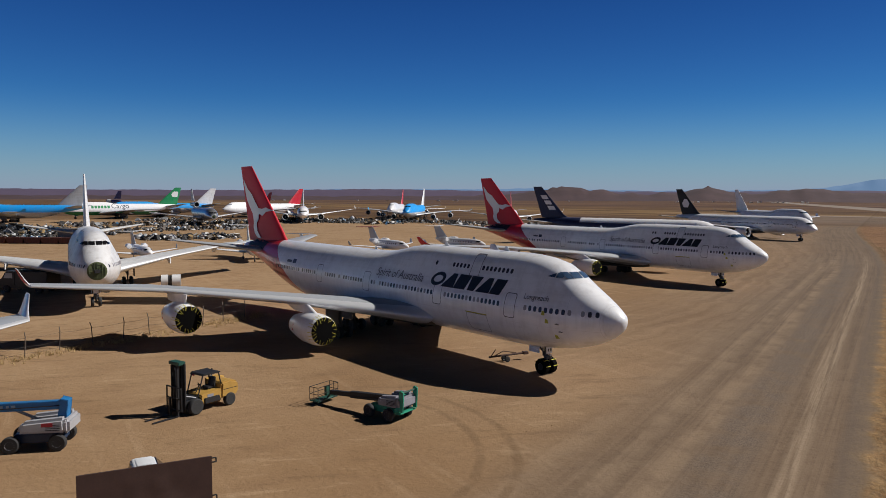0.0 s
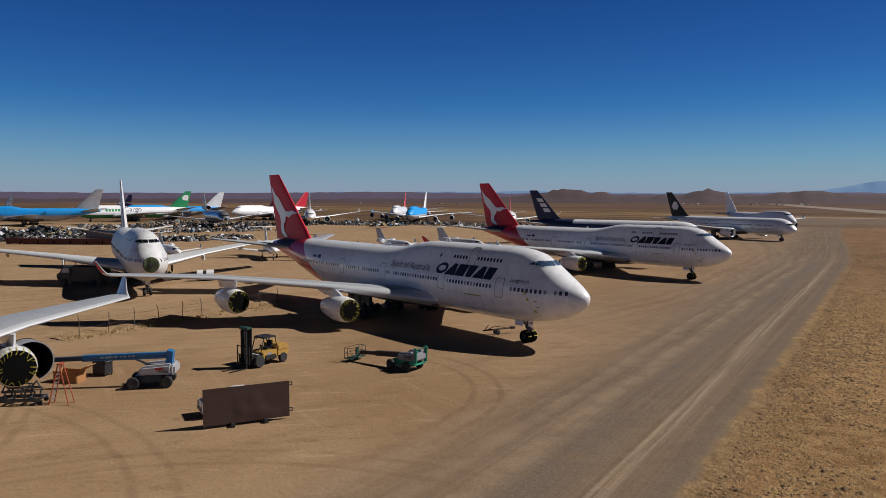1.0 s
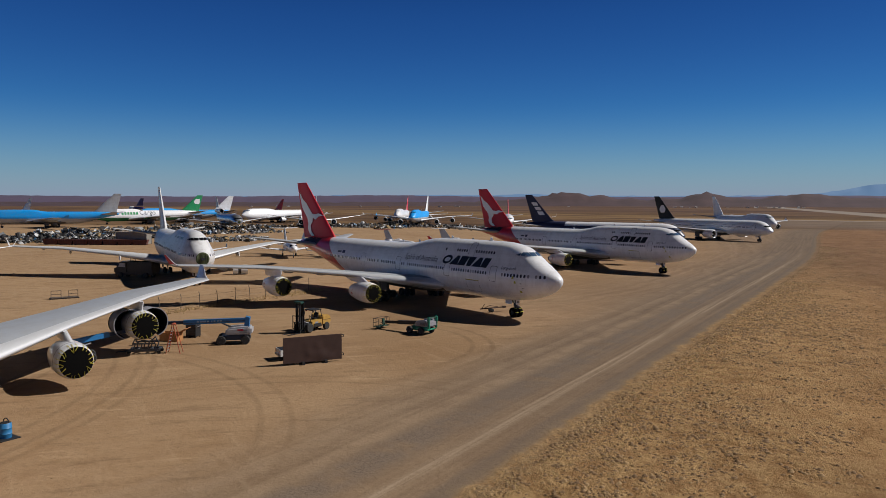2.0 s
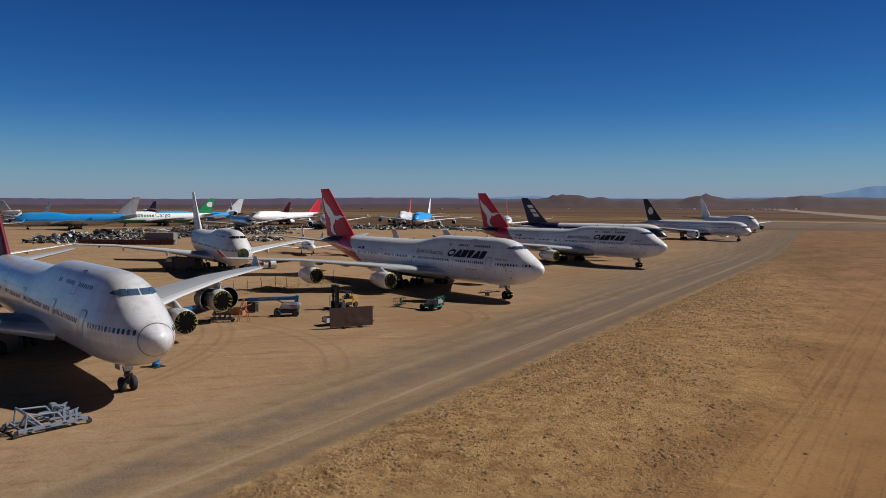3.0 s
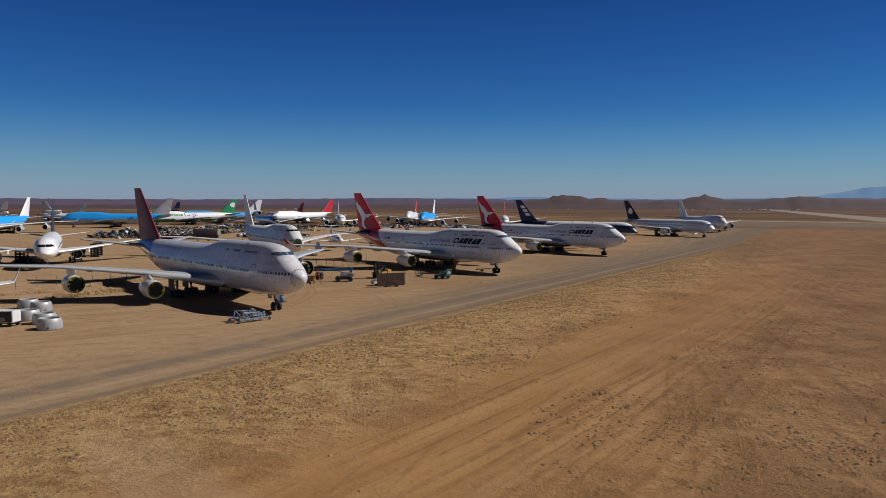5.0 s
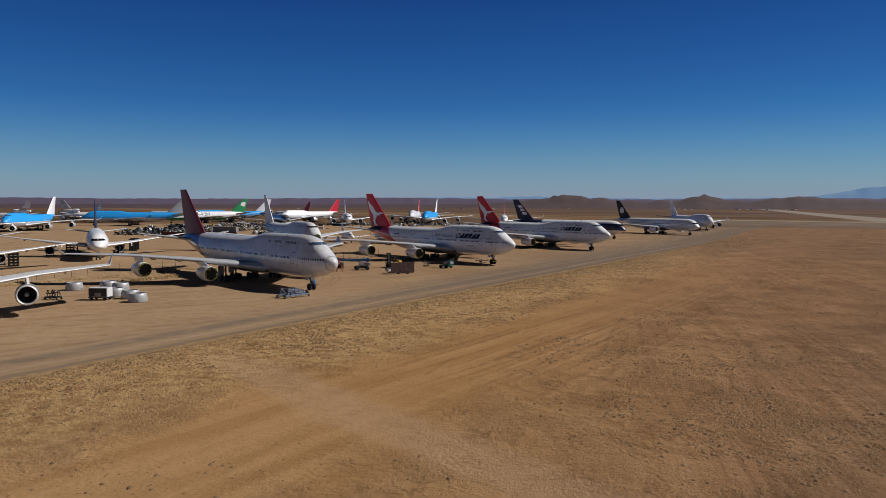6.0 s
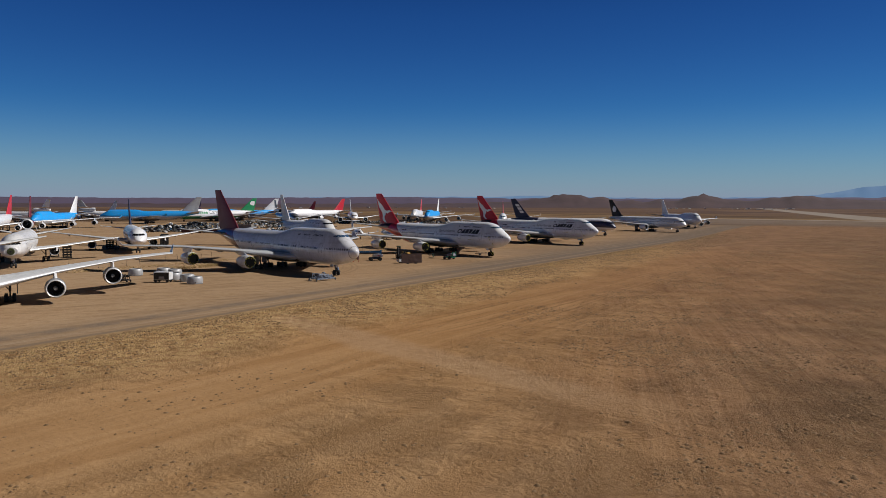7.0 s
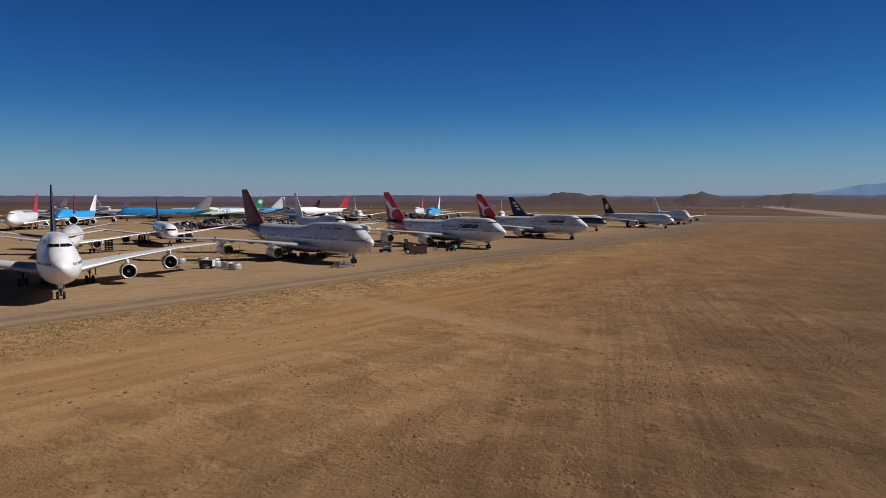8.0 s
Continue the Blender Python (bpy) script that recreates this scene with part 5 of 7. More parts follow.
def forklift(m):
    f = thing("forklift", "worn yellow diesel forklift with a black mast and empty forks", "forklift", m)
    for y in (-0.85, 0.85):
        wheel(f, (1.35, y, 0.56), 0.56, 0.42, hub=dark_metal)
        wheel(f, (-1.5, y * 0.95, 0.46), 0.46, 0.36, hub=dark_metal)
    part("chassis", prism([(1.9, 0.45), (1.9, 0.95), (0.9, 1.12), (-0.9, 1.12), (-0.9, 0.4)], -0.6, 0.6), machine_black, f)
    part("side_panel", prism([(0.85, 0.72), (0.85, 1.22), (-0.85, 1.35), (-0.85, 0.5), (0.5, 0.5)], -0.82, 0.82, 0.05), yellow_machine, f)
    part("counterweight", prism([(-0.75, 0.62), (-0.85, 1.75), (-1.6, 1.82), (-2.25, 1.62), (-2.35, 1.0), (-2.1, 0.62)], -0.88, 0.88, 0.12), yellow_machine, f)
    part("step_plate", prism([(0.6, 0.55), (0.6, 0.95), (-0.6, 0.95), (-0.75, 0.55)], -0.9, 0.9, 0.03), machine_black, f)
    part("seat", prism([(-0.1, 1.35), (-0.1, 1.5), (-0.55, 1.52), (-0.7, 2.1), (-0.85, 2.1), (-0.75, 1.35)], -0.27, 0.27, 0.05), machine_black, f)
    part("steering_column", bars([((0.75, 0, 1.15), (0.4, 0, 1.75)), ((0.4, -0.18, 1.75), (0.4, 0.18, 1.78)), ((0.3, 0, 1.6), (0.5, 0, 1.9))], 0.035), machine_black, f)
    posts = [((0.95, y, 1.15), (0.55, y, 2.5)) for y in (-0.62, 0.62)] + [((-0.95, y, 1.6), (-0.75, y, 2.5)) for y in (-0.62, 0.62)]
    for a, b in posts:
        part("guard_post", bars([(a, b)], 0.045), machine_black, f)
    part("overhead_guard", prism([(0.62, 2.46), (0.5, 2.58), (-0.8, 2.58), (-0.95, 2.46)], -0.68, 0.68, 0.03), machine_black, f)
    part("exhaust_pipe", bars([((-1.0, -0.5, 1.7), (-1.05, -0.5, 2.55))], 0.05), machine_black, f)
    for y in (-0.42, 0.42):
        part("mast_rail", one(1.90, 2.14, y - 0.08, y + 0.08, 0.18, 3.65), machine_black, f)
        part("inner_mast_rail", one(2.15, 2.40, y * 0.72 - 0.06, y * 0.72 + 0.06, 0.25, 3.5), machine_black, f)
        part("fork", prism([(2.5, 0.1), (2.5, 1.3), (2.42, 1.3), (2.38, 0.04), (4.3, 0.04), (4.3, 0.07)], y - 0.09, y + 0.09, 0.01), machine_black, f)
        part("lift_cylinder", bars([((1.94, y * 0.4, 0.3), (1.94, y * 0.4, 3.2))], 0.06), metal_dull, f)
    for y in (-0.24, -0.1, 0.1, 0.24):
        part("lift_chain", bars([((2.08, y, 0.4), (2.08, y, 3.5))], 0.035, 6), dark_metal, f)
    part("mast_head", one(1.84, 2.4, -0.56, 0.56, 3.5, 3.72, bevel=0.03), green_dark, f)
    for y in (-0.58, 0.58):
        part("outer_rail", one(1.88, 2.02, y - 0.06, y + 0.06, 0.2, 3.6), machine_black, f)
        part("tilt_cylinder", bars([((0.8, y * 0.9, 0.95), (1.95, y * 0.9, 1.35))], 0.06), metal_dull, f)
    part("work_light", one(0.5, 0.62, -0.5, -0.32, 2.36, 2.48, bevel=0.02), sign_red, f)
    part("hood_line", one(-2.2, -0.95, -0.885, 0.885, 1.2, 1.26, bevel=0.01), machine_black, f)
    for z in (0.5, 1.9, 3.3):
        part("mast_brace", one(1.98, 2.14, -0.45, 0.45, z, z + 0.16), machine_black, f)
    part("carriage", bars([((2.4, -0.85, 0.5), (2.4, 0.85, 0.5)), ((2.4, -0.85, 1.25), (2.4, 0.85, 1.25)), ((2.4, -0.8, 0.5), (2.4, -0.8, 2.0)), ((2.4, 0.8, 0.5), (2.4, 0.8, 2.0)), ((2.4, -0.8, 2.0), (2.4, 0.8, 2.0)), ((2.4, 0, 1.25), (2.4, 0, 2.0))], 0.05), machine_black, f)
    part("badge", one(-0.15, 0.35, 0.822, 0.83, 0.95, 1.15, bevel=0), hood_grey, f)
    part("badge", one(-0.15, 0.35, -0.83, -0.822, 0.95, 1.15, bevel=0), hood_grey, f)
    return f


def cage(parent, x0, x1, y0, y1, z0, z1, mat, floor_mat):
    for x in (x0, (x0 + x1) / 2, x1):
        for y in (y0, y1):
            part("cage_post", bars([((x, y, z0), (x, y, z1))], 0.028, 6), mat, parent)
    for z in (z0 + 0.05, (z0 + z1) / 2, z1):
        part("cage_rail", bars([((x0, y0, z), (x1, y0, z)), ((x0, y1, z), (x1, y1, z)), ((x0, y0, z), (x0, y1, z)), ((x1, y0, z), (x1, y1, z))], 0.025, 6), mat, parent)
    part("cage_floor", one(x0, x1, y0, y1, z0 - 0.06, z0, bevel=0.01), floor_mat, parent)


def boom_lift(name, label, m, paint, dark, hood, boom_len, boom_z, cage_on=True, swing=0.0, turret=0.0, badge=None, boom_mat=None):
    """A boom lift with its boom lowered. x: along the chassis; the boom points along x, turned by swing."""
    b = thing(name, label, "boom lift", m)
    for x in (-1.0, 1.0) if boom_mat else (-1.25, 1.25):
        for y in (-1.0, 1.0):
            wheel(b, (x, y, 0.5), 0.5, 0.36, hub=hood_grey)
        part("axle", one(x - 0.16, x + 0.16, -0.9, 0.9, 0.38, 0.66), dark, b)
    part("chassis", prism([(1.3, 0.55), (1.2, 0.95), (-1.2, 0.95), (-1.3, 0.55), (-1.0, 0.42), (1.0, 0.42)], -0.62, 0.62, 0.05), dark if badge else paint, b)
    t = part("turntable", revolve([(0, 0.55), (0.18, 0.6), (0.2, 0.5)], 24), dark, b, m=Matrix.Translation((0, 0, 0.95)) @ Matrix.Rotation(radians(turret), 4, "Z") @ Matrix.Rotation(-math.pi / 2, 4, "Y"))
    r = Matrix.Rotation(radians(turret), 4, "Z")
    for y, nm in ((-0.78, "engine_hood"), (0.78, "tank_hood")):
        bm = bmesh.new()
        bmesh.ops.create_cube(bm, size=1)
        x0, x1 = (-1.7, 0.32) if boom_mat else (-1.85, 0.9)
        for v in bm.verts:
            up, fore = v.co.z > 0, v.co.x > 0
            v.co = ((x1 - (0.30 if up else 0.0)) if fore else (x0 + (0.06 if up else 0.0)), y + v.co.y * (0.66 if up else 0.78), (1.78 if fore else 1.98) if up else 1.1)
        bmesh.ops.bevel(bm, geom=bm.edges[:], offset=0.17, segments=4, affect="EDGES", clamp_overlap=True)
        h = part(nm, bm, hood, b, m=r)
        for i in range(4):
            part("vent_slot", one(-1.55, -0.75, y + math.copysign(0.38, y), y + math.copysign(0.393, y), 1.28 + 0.1 * i, 1.32 + 0.1 * i, bevel=0), machine_black, h)
        if badge:
            part("badge", one(-0.55 - 0.62, -0.55, y + math.copysign(0.382, y), y + math.copysign(0.396, y), 1.5, 1.72, bevel=0), badge, h)
    part("counterweight", one(-2.0, -1.55, -1.02, 1.02, 1.02, 1.84, bevel=0.16), hood, b, m=r)
    rr = r @ Matrix.Translation((-1.4, 0, boom_z)) @ Matrix.Rotation(radians(swing), 4, "Y")
    part("riser", prism([(-1.55, 1.1), (-1.75, boom_z + 0.3), (-1.3, boom_z + 0.42), (-1.0, 1.1)], -0.3, 0.3, 0.03), paint, b, m=r)
    part("boom", one(-0.25, boom_len * 0.7, -0.22, 0.22, -0.24, 0.26, bevel=0.03), boom_mat or paint, b, m=rr)
    part("boom_extension", one(boom_len * 0.69, boom_len, -0.17, 0.17, -0.17, 0.17, bevel=0.02), boom_mat or dark, b, m=rr)
    part("lift_cylinder", bars([((-0.9, 0, 1.2), (1.4, 0, boom_z - 0.2))], 0.09), metal_dull, b, m=r)
    part("hose", bars([((-0.3, 0.26, 0.0), (boom_len * 0.7, 0.26, -0.1))], 0.03), machine_black, b, m=rr)
    if badge:
        for i, w in enumerate((0.24, 0.17, 0.2, 0.09, 0.2, 0.4, 0.26, 0.26)):
            x = 2.6 + 0.34 * i
            for y in (-0.225, 0.222):
                part("name_bar", one(x, x + w, y, y + 0.003, -0.06, 0.12, bevel=0), name_pale, b, m=rr)
    if boom_mat:
        for y in (-0.85, 0.85):
            part("mast_plate", prism([(-2.05, 0.8), (-2.12, 2.3), (-1.85, 2.42), (-1.72, 2.3), (-1.72, 0.8)], y - 0.05, y + 0.05, 0.02), paint, b, m=r)
        part("mast_pin", bars([((-1.9, -0.85, 2.2), (-1.9, 0.85, 2.2))], 0.07), dark, b, m=r)
        part("foot_step", one(-1.9, -1.5, -1.0, 1.0, 0.62, 0.74), paint, b, m=r)
    if cage_on:
        e = rr @ Vector((boom_len, 0, 0))
        d = (r @ Vector((1, 0, 0))).normalized()
        p = part("platform", bars([((-0.1, 0, 0.1), (0.35, 0, -0.5)), ((0.3, -0.5, -0.55), (0.3, 0.5, -0.55))], 0.08), dark, b, m=Matrix.Translation(e) @ r)
        z = -e.z + 0.35
        cage(p, 0.3, 1.2, -1.15, 1.15, z, z + 1.1, machine_black, dark)
        part("control_box", one(0.32, 0.55, -0.2, 0.2, z + 0.3, z + 1.05), dark, p)
    return b


forklift(pose(-40.15, 30.9, 0, 0, 0, -93))
boom_lift("boom_lift", "teal green boom lift with a pale grey hood and lowered cage", pose(-28.15, 36.3, 0, 0, 0, 172) @ Matrix.Diagonal((0.9, 0.9, 0.9, 1)), green_machine, green_dark, hood_grey, 7.2, 1.45, True, 4.0, 6, None, machine_black)
boom_lift("boom_lift", "blue boom lift with a grey hood and a long lowered boom", pose(-42.0, 20.4, 0, 0, 0, 224), blue_machine, blue_dark, hood_pale, 9.5, 2.5, False, 1, -4, sign_red)
boom_lift("boom_lift", "blue boom lift with a white hood under a wing", pose(-47.2, 5.6, 0, 0, 0, 60), blue_machine, blue_dark, car_white, 6.5, 1.9, False, -5, 20)


def steel_plate(m):
    p = thing("steel_plate", "upright rusty brown steel plate, dented, on low feet", "steel plate", m)
    bm = bmesh.new()
    nx, nz, w, h = 26, 12, 5.7, 2.45
    rnd = random.Random(5)
    dents = [(rnd.uniform(1.2, 4.6), rnd.uniform(0.4, 1.9), rnd.uniform(0.12, 0.3), rnd.choice((-1, 1)) * rnd.uniform(0.02, 0.05)) for _ in range(12)]
    rings = []
    for side in (0, 1):
        for j in range(nz + 1):
            row = []
            for i in range(nx + 1):
                x, z = w * i / nx, h * j / nz
                d = sum(a * math.exp(-((x - u) ** 2 + (z - v) ** 2) / (2 * r * r)) for u, v, r, a in dents)
                row.append(bm.verts.new((x, d + (0.05 if side else -0.05), z + 0.2)))
            rings.append(row)
    for s in (0, nz + 1):
        for j in range(nz):
            for i in range(nx):
                bm.faces.new((rings[s + j][i], rings[s + j][i + 1], rings[s + j + 1][i + 1], rings[s + j + 1][i]))
    for a, b in ((0, nz + 1), (nz, 2 * nz + 1)):
        for i in range(nx):
            bm.faces.new((rings[a][i], rings[a][i + 1], rings[b][i + 1], rings[b][i]))
    for i in (0, nx):
        for j in range(nz):
            bm.faces.new((rings[j][i], rings[j + 1][i], rings[nz + 2 + j][i], rings[nz + 1 + j][i]))
    part("plate", bm, rust_plate, p)
    for x in (1.7, 3.9):
        part("foot", one(x, x + 0.28, -0.45, 0.75, 0.0, 0.26), machine_black, p)
        part("brace", bars([((x + 0.14, 0.7, 0.22), (x + 0.14, 0.06, 1.5))], 0.05), rust_plate, p)
    for z in (0.55, 2.35):
        part("lug", bars([((w, 0, z), (w + 0.2, 0, z)), ((w + 0.2, 0, z), (w + 0.2, 0, z + 0.2)), ((w + 0.2, 0, z + 0.2), (w, 0, z + 0.2))], 0.035), machine_black, p)
    return p


steel_plate(pose(-29.4, 15.1, 0, 0, 0, 58))


def pickup(m):
    c = thing("pickup_truck", "white pickup truck parked behind a steel plate", "pickup truck", m)
    body = [(-2.65, 0.5), (-2.65, 1.05), (-0.6, 1.08), (-0.55, 1.05), (1.2, 1.08), (2.4, 0.98), (2.6, 0.8), (2.6, 0.45)]
    part("body", prism(body, -0.92, 0.92, 0.06), car_white, c)
    part("cab", prism([(-0.65, 1.06), (-0.5, 1.68), (-0.3, 1.74), (0.55, 1.72), (1.15, 1.08)], -0.80, 0.80, 0.06), car_white, c)
    part("windscreen", prism([(0.62, 1.66), (0.66, 1.68), (1.16, 1.14), (1.1, 1.12)], -0.70, 0.70, 0.0), car_glass, c)
    part("rear_window", prism([(-0.62, 1.2), (-0.66, 1.2), (-0.54, 1.6), (-0.5, 1.6)], -0.62, 0.62, 0.0), car_glass, c)
    for y in (-0.81, 0.81):
        part("side_window", prism([(-0.5, 1.14), (-0.4, 1.6), (0.5, 1.6), (0.92, 1.14)], y - 0.01, y + 0.01, 0.0), car_glass, c)
        for x in (-1.7, 1.65):
            wheel(c, (x, y, 0.37), 0.37, 0.24, hub=metal_dull)
    part("bed_liner", one(-2.55, -0.72, -0.78, 0.78, 1.09, 1.1, bevel=0), machine_black, c)
    part("roof_panel", prism([(-0.3, 1.752), (-0.25, 1.765), (0.35, 1.765), (0.4, 1.752)], -0.5, 0.5, 0), car_white, c)
    for x, nm in ((2.62, "front_bumper"), (-2.68, "rear_bumper")):
        part(nm, one(x - 0.06, x + 0.06, -0.9, 0.9, 0.42, 0.62), metal_dull, c)
    for y in (-0.72, 0.72):
        part("headlight", one(2.58, 2.63, y - 0.16, y + 0.16, 0.68, 0.85), metal_edge, c)
        part("tail_light", one(-2.7, -2.64, y - 0.1, y + 0.1, 0.68, 1.0), sign_red, c)
    return c


pickup(pose(-30.55, 19.2, 0, 0, 0, 61))


def step_ladder(m):
    l = thing("step_ladder", "faded red fibreglass step ladder standing open", "ladder", m)
    for y in (-0.25, 0.25):
        part("front_rail", bars([((-0.75, y * 1.5, 0), (-0.05, y, 3.0))], 0.045), orange_red, l)
        part("rear_rail", bars([((0.75, y * 1.6, 0), (0.05, y, 3.0))], 0.04), orange_red, l)
    for i in range(1, 9):
        k = i / 9.5
        part("tread", one(-0.75 + 0.7 * k - 0.06, -0.75 + 0.7 * k + 0.06, -0.34 + 0.1 * k, 0.34 - 0.1 * k, 3 * k - 0.02, 3 * k + 0.02, bevel=0), metal_dull, l)
    part("top_cap", one(-0.16, 0.16, -0.3, 0.3, 2.98, 3.06), orange_red, l)
    return l


step_ladder(pose(-43.1, 13.55, 0, 0, 0, 30))


def engine_stand(name, label, m, mat, k=1.0, wheels=True):
    """A tubular cradle on castors."""
    e = thing(name, label, "engine stand", m)
    W, D = 5.0 * k, 2.0 * k
    for y in (-D / 2, D / 2):
        part("base_rail", one(-W / 2, W / 2, y - 0.11, y + 0.11, 0.28, 0.52), mat, e)
        part("top_rail", one(-W * 0.36, W * 0.36, y - 0.09, y + 0.09, 0.98, 1.14), mat, e)
        for x in (-0.32, -0.1, 0.12, 0.33):
            part("strut", bars([((x * W, y, 0.45), ((x + 0.05) * W, y, 1.05))], 0.07), mat, e)
        for x in (-0.34, 0.34):
            part("arm", bars([((x * W, y, 1.1), (x * W * 0.8, y * 0.92, 1.55)), ((x * W * 0.45, y, 1.1), (x * W * 0.8, y * 0.92, 1.55))], 0.06), mat, e)
        part("cradle_bar", bars([((-W * 0.27, y * 0.92, 1.55), (W * 0.2, y * 0.92, 1.3))], 0.05), mat, e)
    for x in (-0.45, -0.2, 0.2, 0.45):
        part("cross_beam", one(x * W - 0.09, x * W + 0.09, -D / 2, D / 2, 0.34, 0.5), mat, e)
    for x in (-0.47, 0.47):
        for y in (-D / 2, D / 2):
            part("caster_fork", bars([((x * W, y, 0.4), (x * W, y, 0.2))], 0.06), machine_black, e)
            wheel(e, (x * W, y, 0.19), 0.19, 0.12, name="caster")
    part("tow_bar", bars([((-W / 2, -0.3, 0.3), (-W / 2 - 1.3, 0, 0.15)), ((-W / 2, 0.3, 0.3), (-W / 2 - 1.3, 0, 0.15))], 0.05), machine_black, e)
    return e


def transport_cradle(m, mat):
    """A heavy two-rail cradle with an arch at one end and a clutter of clamps at the other."""
    e = thing("engine_stand", "blue-grey steel engine stand lying empty near the road", "engine stand", m)
    W, D = 4.5, 2.4
    for y in (-D / 2, D / 2):
        r = part("base_rail", one(-W / 2, W / 2, y - 0.12, y + 0.12, 0.30, 0.56), mat, e)
        for x in (-1.5, -0.4, 0.7, 1.7):
            part("rail_pocket", one(x - 0.16, x + 0.16, y - 0.128, y + 0.128, 0.38, 0.48, bevel=0), machine_black, r)
        for x in (-W / 2 - 0.12, W / 2 + 0.12):
            part("caster_fork", bars([((x, y, 0.48), (x, y, 0.2)), ((x, y, 0.45), (x * 0.9, y, 0.45))], 0.06), machine_black, e)
            wheel(e, (x, y, 0.2), 0.2, 0.13, name="caster")
        part("arch_post", bars([((-1.75, y * 0.9, 0.5), (-1.6, y * 0.9, 1.55)), ((-0.7, y * 0.9, 0.52), (-1.6, y * 0.9, 1.5))], 0.075), mat, e)
        part("side_tube", bars([((-1.6, y * 0.9, 1.38), (0.3, y * 0.9, 1.22)), ((0.3, y * 0.9, 1.22), (0.8, y * 0.9, 0.55))], 0.065), mat, e)
        for x, h in ((0.75, 1.3), (1.15, 1.05), (1.55, 1.2)):
            c = part("clamp_post", one(x - 0.10, x + 0.10, y * 0.86 - 0.10, y * 0.86 + 0.10, 0.5, h, bevel=0.02), mat, e)
            part("clamp_pin", bars([((x - 0.2, y * 0.86, h - 0.08), (x + 0.2, y * 0.86, h + 0.04))], 0.05), mat, c)
        part("upper_rail", one(-0.2, 1.9, y * 0.86 - 0.09, y * 0.86 + 0.09, 0.72, 0.88), mat, e)
    for x in (-1.95, -0.9, 0.2, 1.1, 1.95):
        part("cross_beam", one(x - 0.1, x + 0.1, -D / 2, D / 2, 0.36, 0.52), mat, e)
    part("arch_tube", bars([((-1.6, -0.95, 1.5), (-1.6, 0.95, 1.5)), ((-1.6, -0.95, 1.5), (-1.72, 0.0, 0.5))], 0.07), mat, e)
    part("swing_arm", bars([((1.2, -0.8, 1.05), (0.5, 0.1, 1.45)), ((0.5, 0.1, 1.45), (1.4, 0.8, 1.1)), ((0.5, 0.1, 1.45), (0.45, 0.1, 0.55))], 0.065), mat, e)
    part("mount_plate", one(0.25, 0.65, -0.15, 0.35, 1.38, 1.62), mat, e)
    part("tow_bar", bars([((-W / 2, -0.3, 0.3), (-W / 2 - 1.3, 0, 0.12)), ((-W / 2, 0.3, 0.3), (-W / 2 - 1.3, 0, 0.12))], 0.05), machine_black, e)
    return e


transport_cradle(pose(-19.8, -25.7, 0, 0, 0, 80), stand_grey)
engine_stand("engine_stand", "low dark grey engine cradle under an open engine", pose(-45.6, 12.0, 0, 0, 0, 40), stand_dark, 0.62)
engine_stand("engine_dolly", "small dark engine dolly beside an intake", pose(-50.2, -49.6, 0, 0, 0, 15), machine_black, 0.5)


def tow_bar(m):
    t = thing("tow_bar", "rusty aircraft tow bar on two small wheels", "tow bar", m)
    part("shaft", bars([((-1.8, 0, 0.55), (1.9, 0, 0.62))], 0.09), rust_plate, t)
    part("side_brace", bars([((-1.2, 0, 0.62), (-0.2, 0.3, 0.9)), ((-0.2, 0.3, 0.9), (1.0, 0, 0.7)), ((-1.6, 0, 0.6), (-1.1, 0.1, 1.15))], 0.04), rust_plate, t)
    part("head", one(1.7, 2.2, -0.22, 0.22, 0.5, 0.75), rust_plate, t)
    part("axle", bars([((-0.1, -0.35, 0.27), (-0.1, 0.35, 0.27)), ((-0.1, 0, 0.27), (-0.1, 0, 0.6))], 0.05), machine_black, t)
    for y in (-0.32, 0.32):
        wheel(t, (-0.1, y, 0.27), 0.27, 0.14)
    return t


tow_bar(pose(-28.8, 55.3, 0, 0, 0, 57))


def barrel(m):
    b = thing("barrel", "blue plastic barrel standing on the dirt", "barrel", m)
    prof = [(0, 0.02), (0, 0.27), (0.04, 0.29), (0.28, 0.3), (0.3, 0.315), (0.32, 0.3), (0.6, 0.3), (0.62, 0.315), (0.64, 0.3), (0.86, 0.29), (0.9, 0.26), (0.9, 0.02)]
    part("drum", revolve(prof, 20), barrel_blue, b, m=Matrix.Rotation(-math.pi / 2, 4, "Y"))
    part("lid", revolve([(0.9, 0.02), (0.93, 0.24), (0.9, 0.265)], 20), machine_black, b, m=Matrix.Rotation(-math.pi / 2, 4, "Y"))
    part("base_board", one(-0.55, 0.55, -0.5, 0.5, 0.0, 0.05, bevel=0.01), machine_black, b)
    hoop = [(0.26 * math.cos(a), 0.05, 0.93 + 0.22 * math.sin(a)) for a in [math.pi * i / 8 for i in range(9)]]
    part("bail_handle", bars(list(zip(hoop, hoop[1:])), 0.03, 6), machine_black, b)
    return b


barrel(pose(-29.8, -9.6, 0) @ Matrix.Diagonal((1.25, 1.25, 1.15, 1)))


cowl_grey = plain("dull_cowl_paint", (0.40, 0.405, 0.42), 0.5, 0.2, 0.5, 0.9, 0.1)


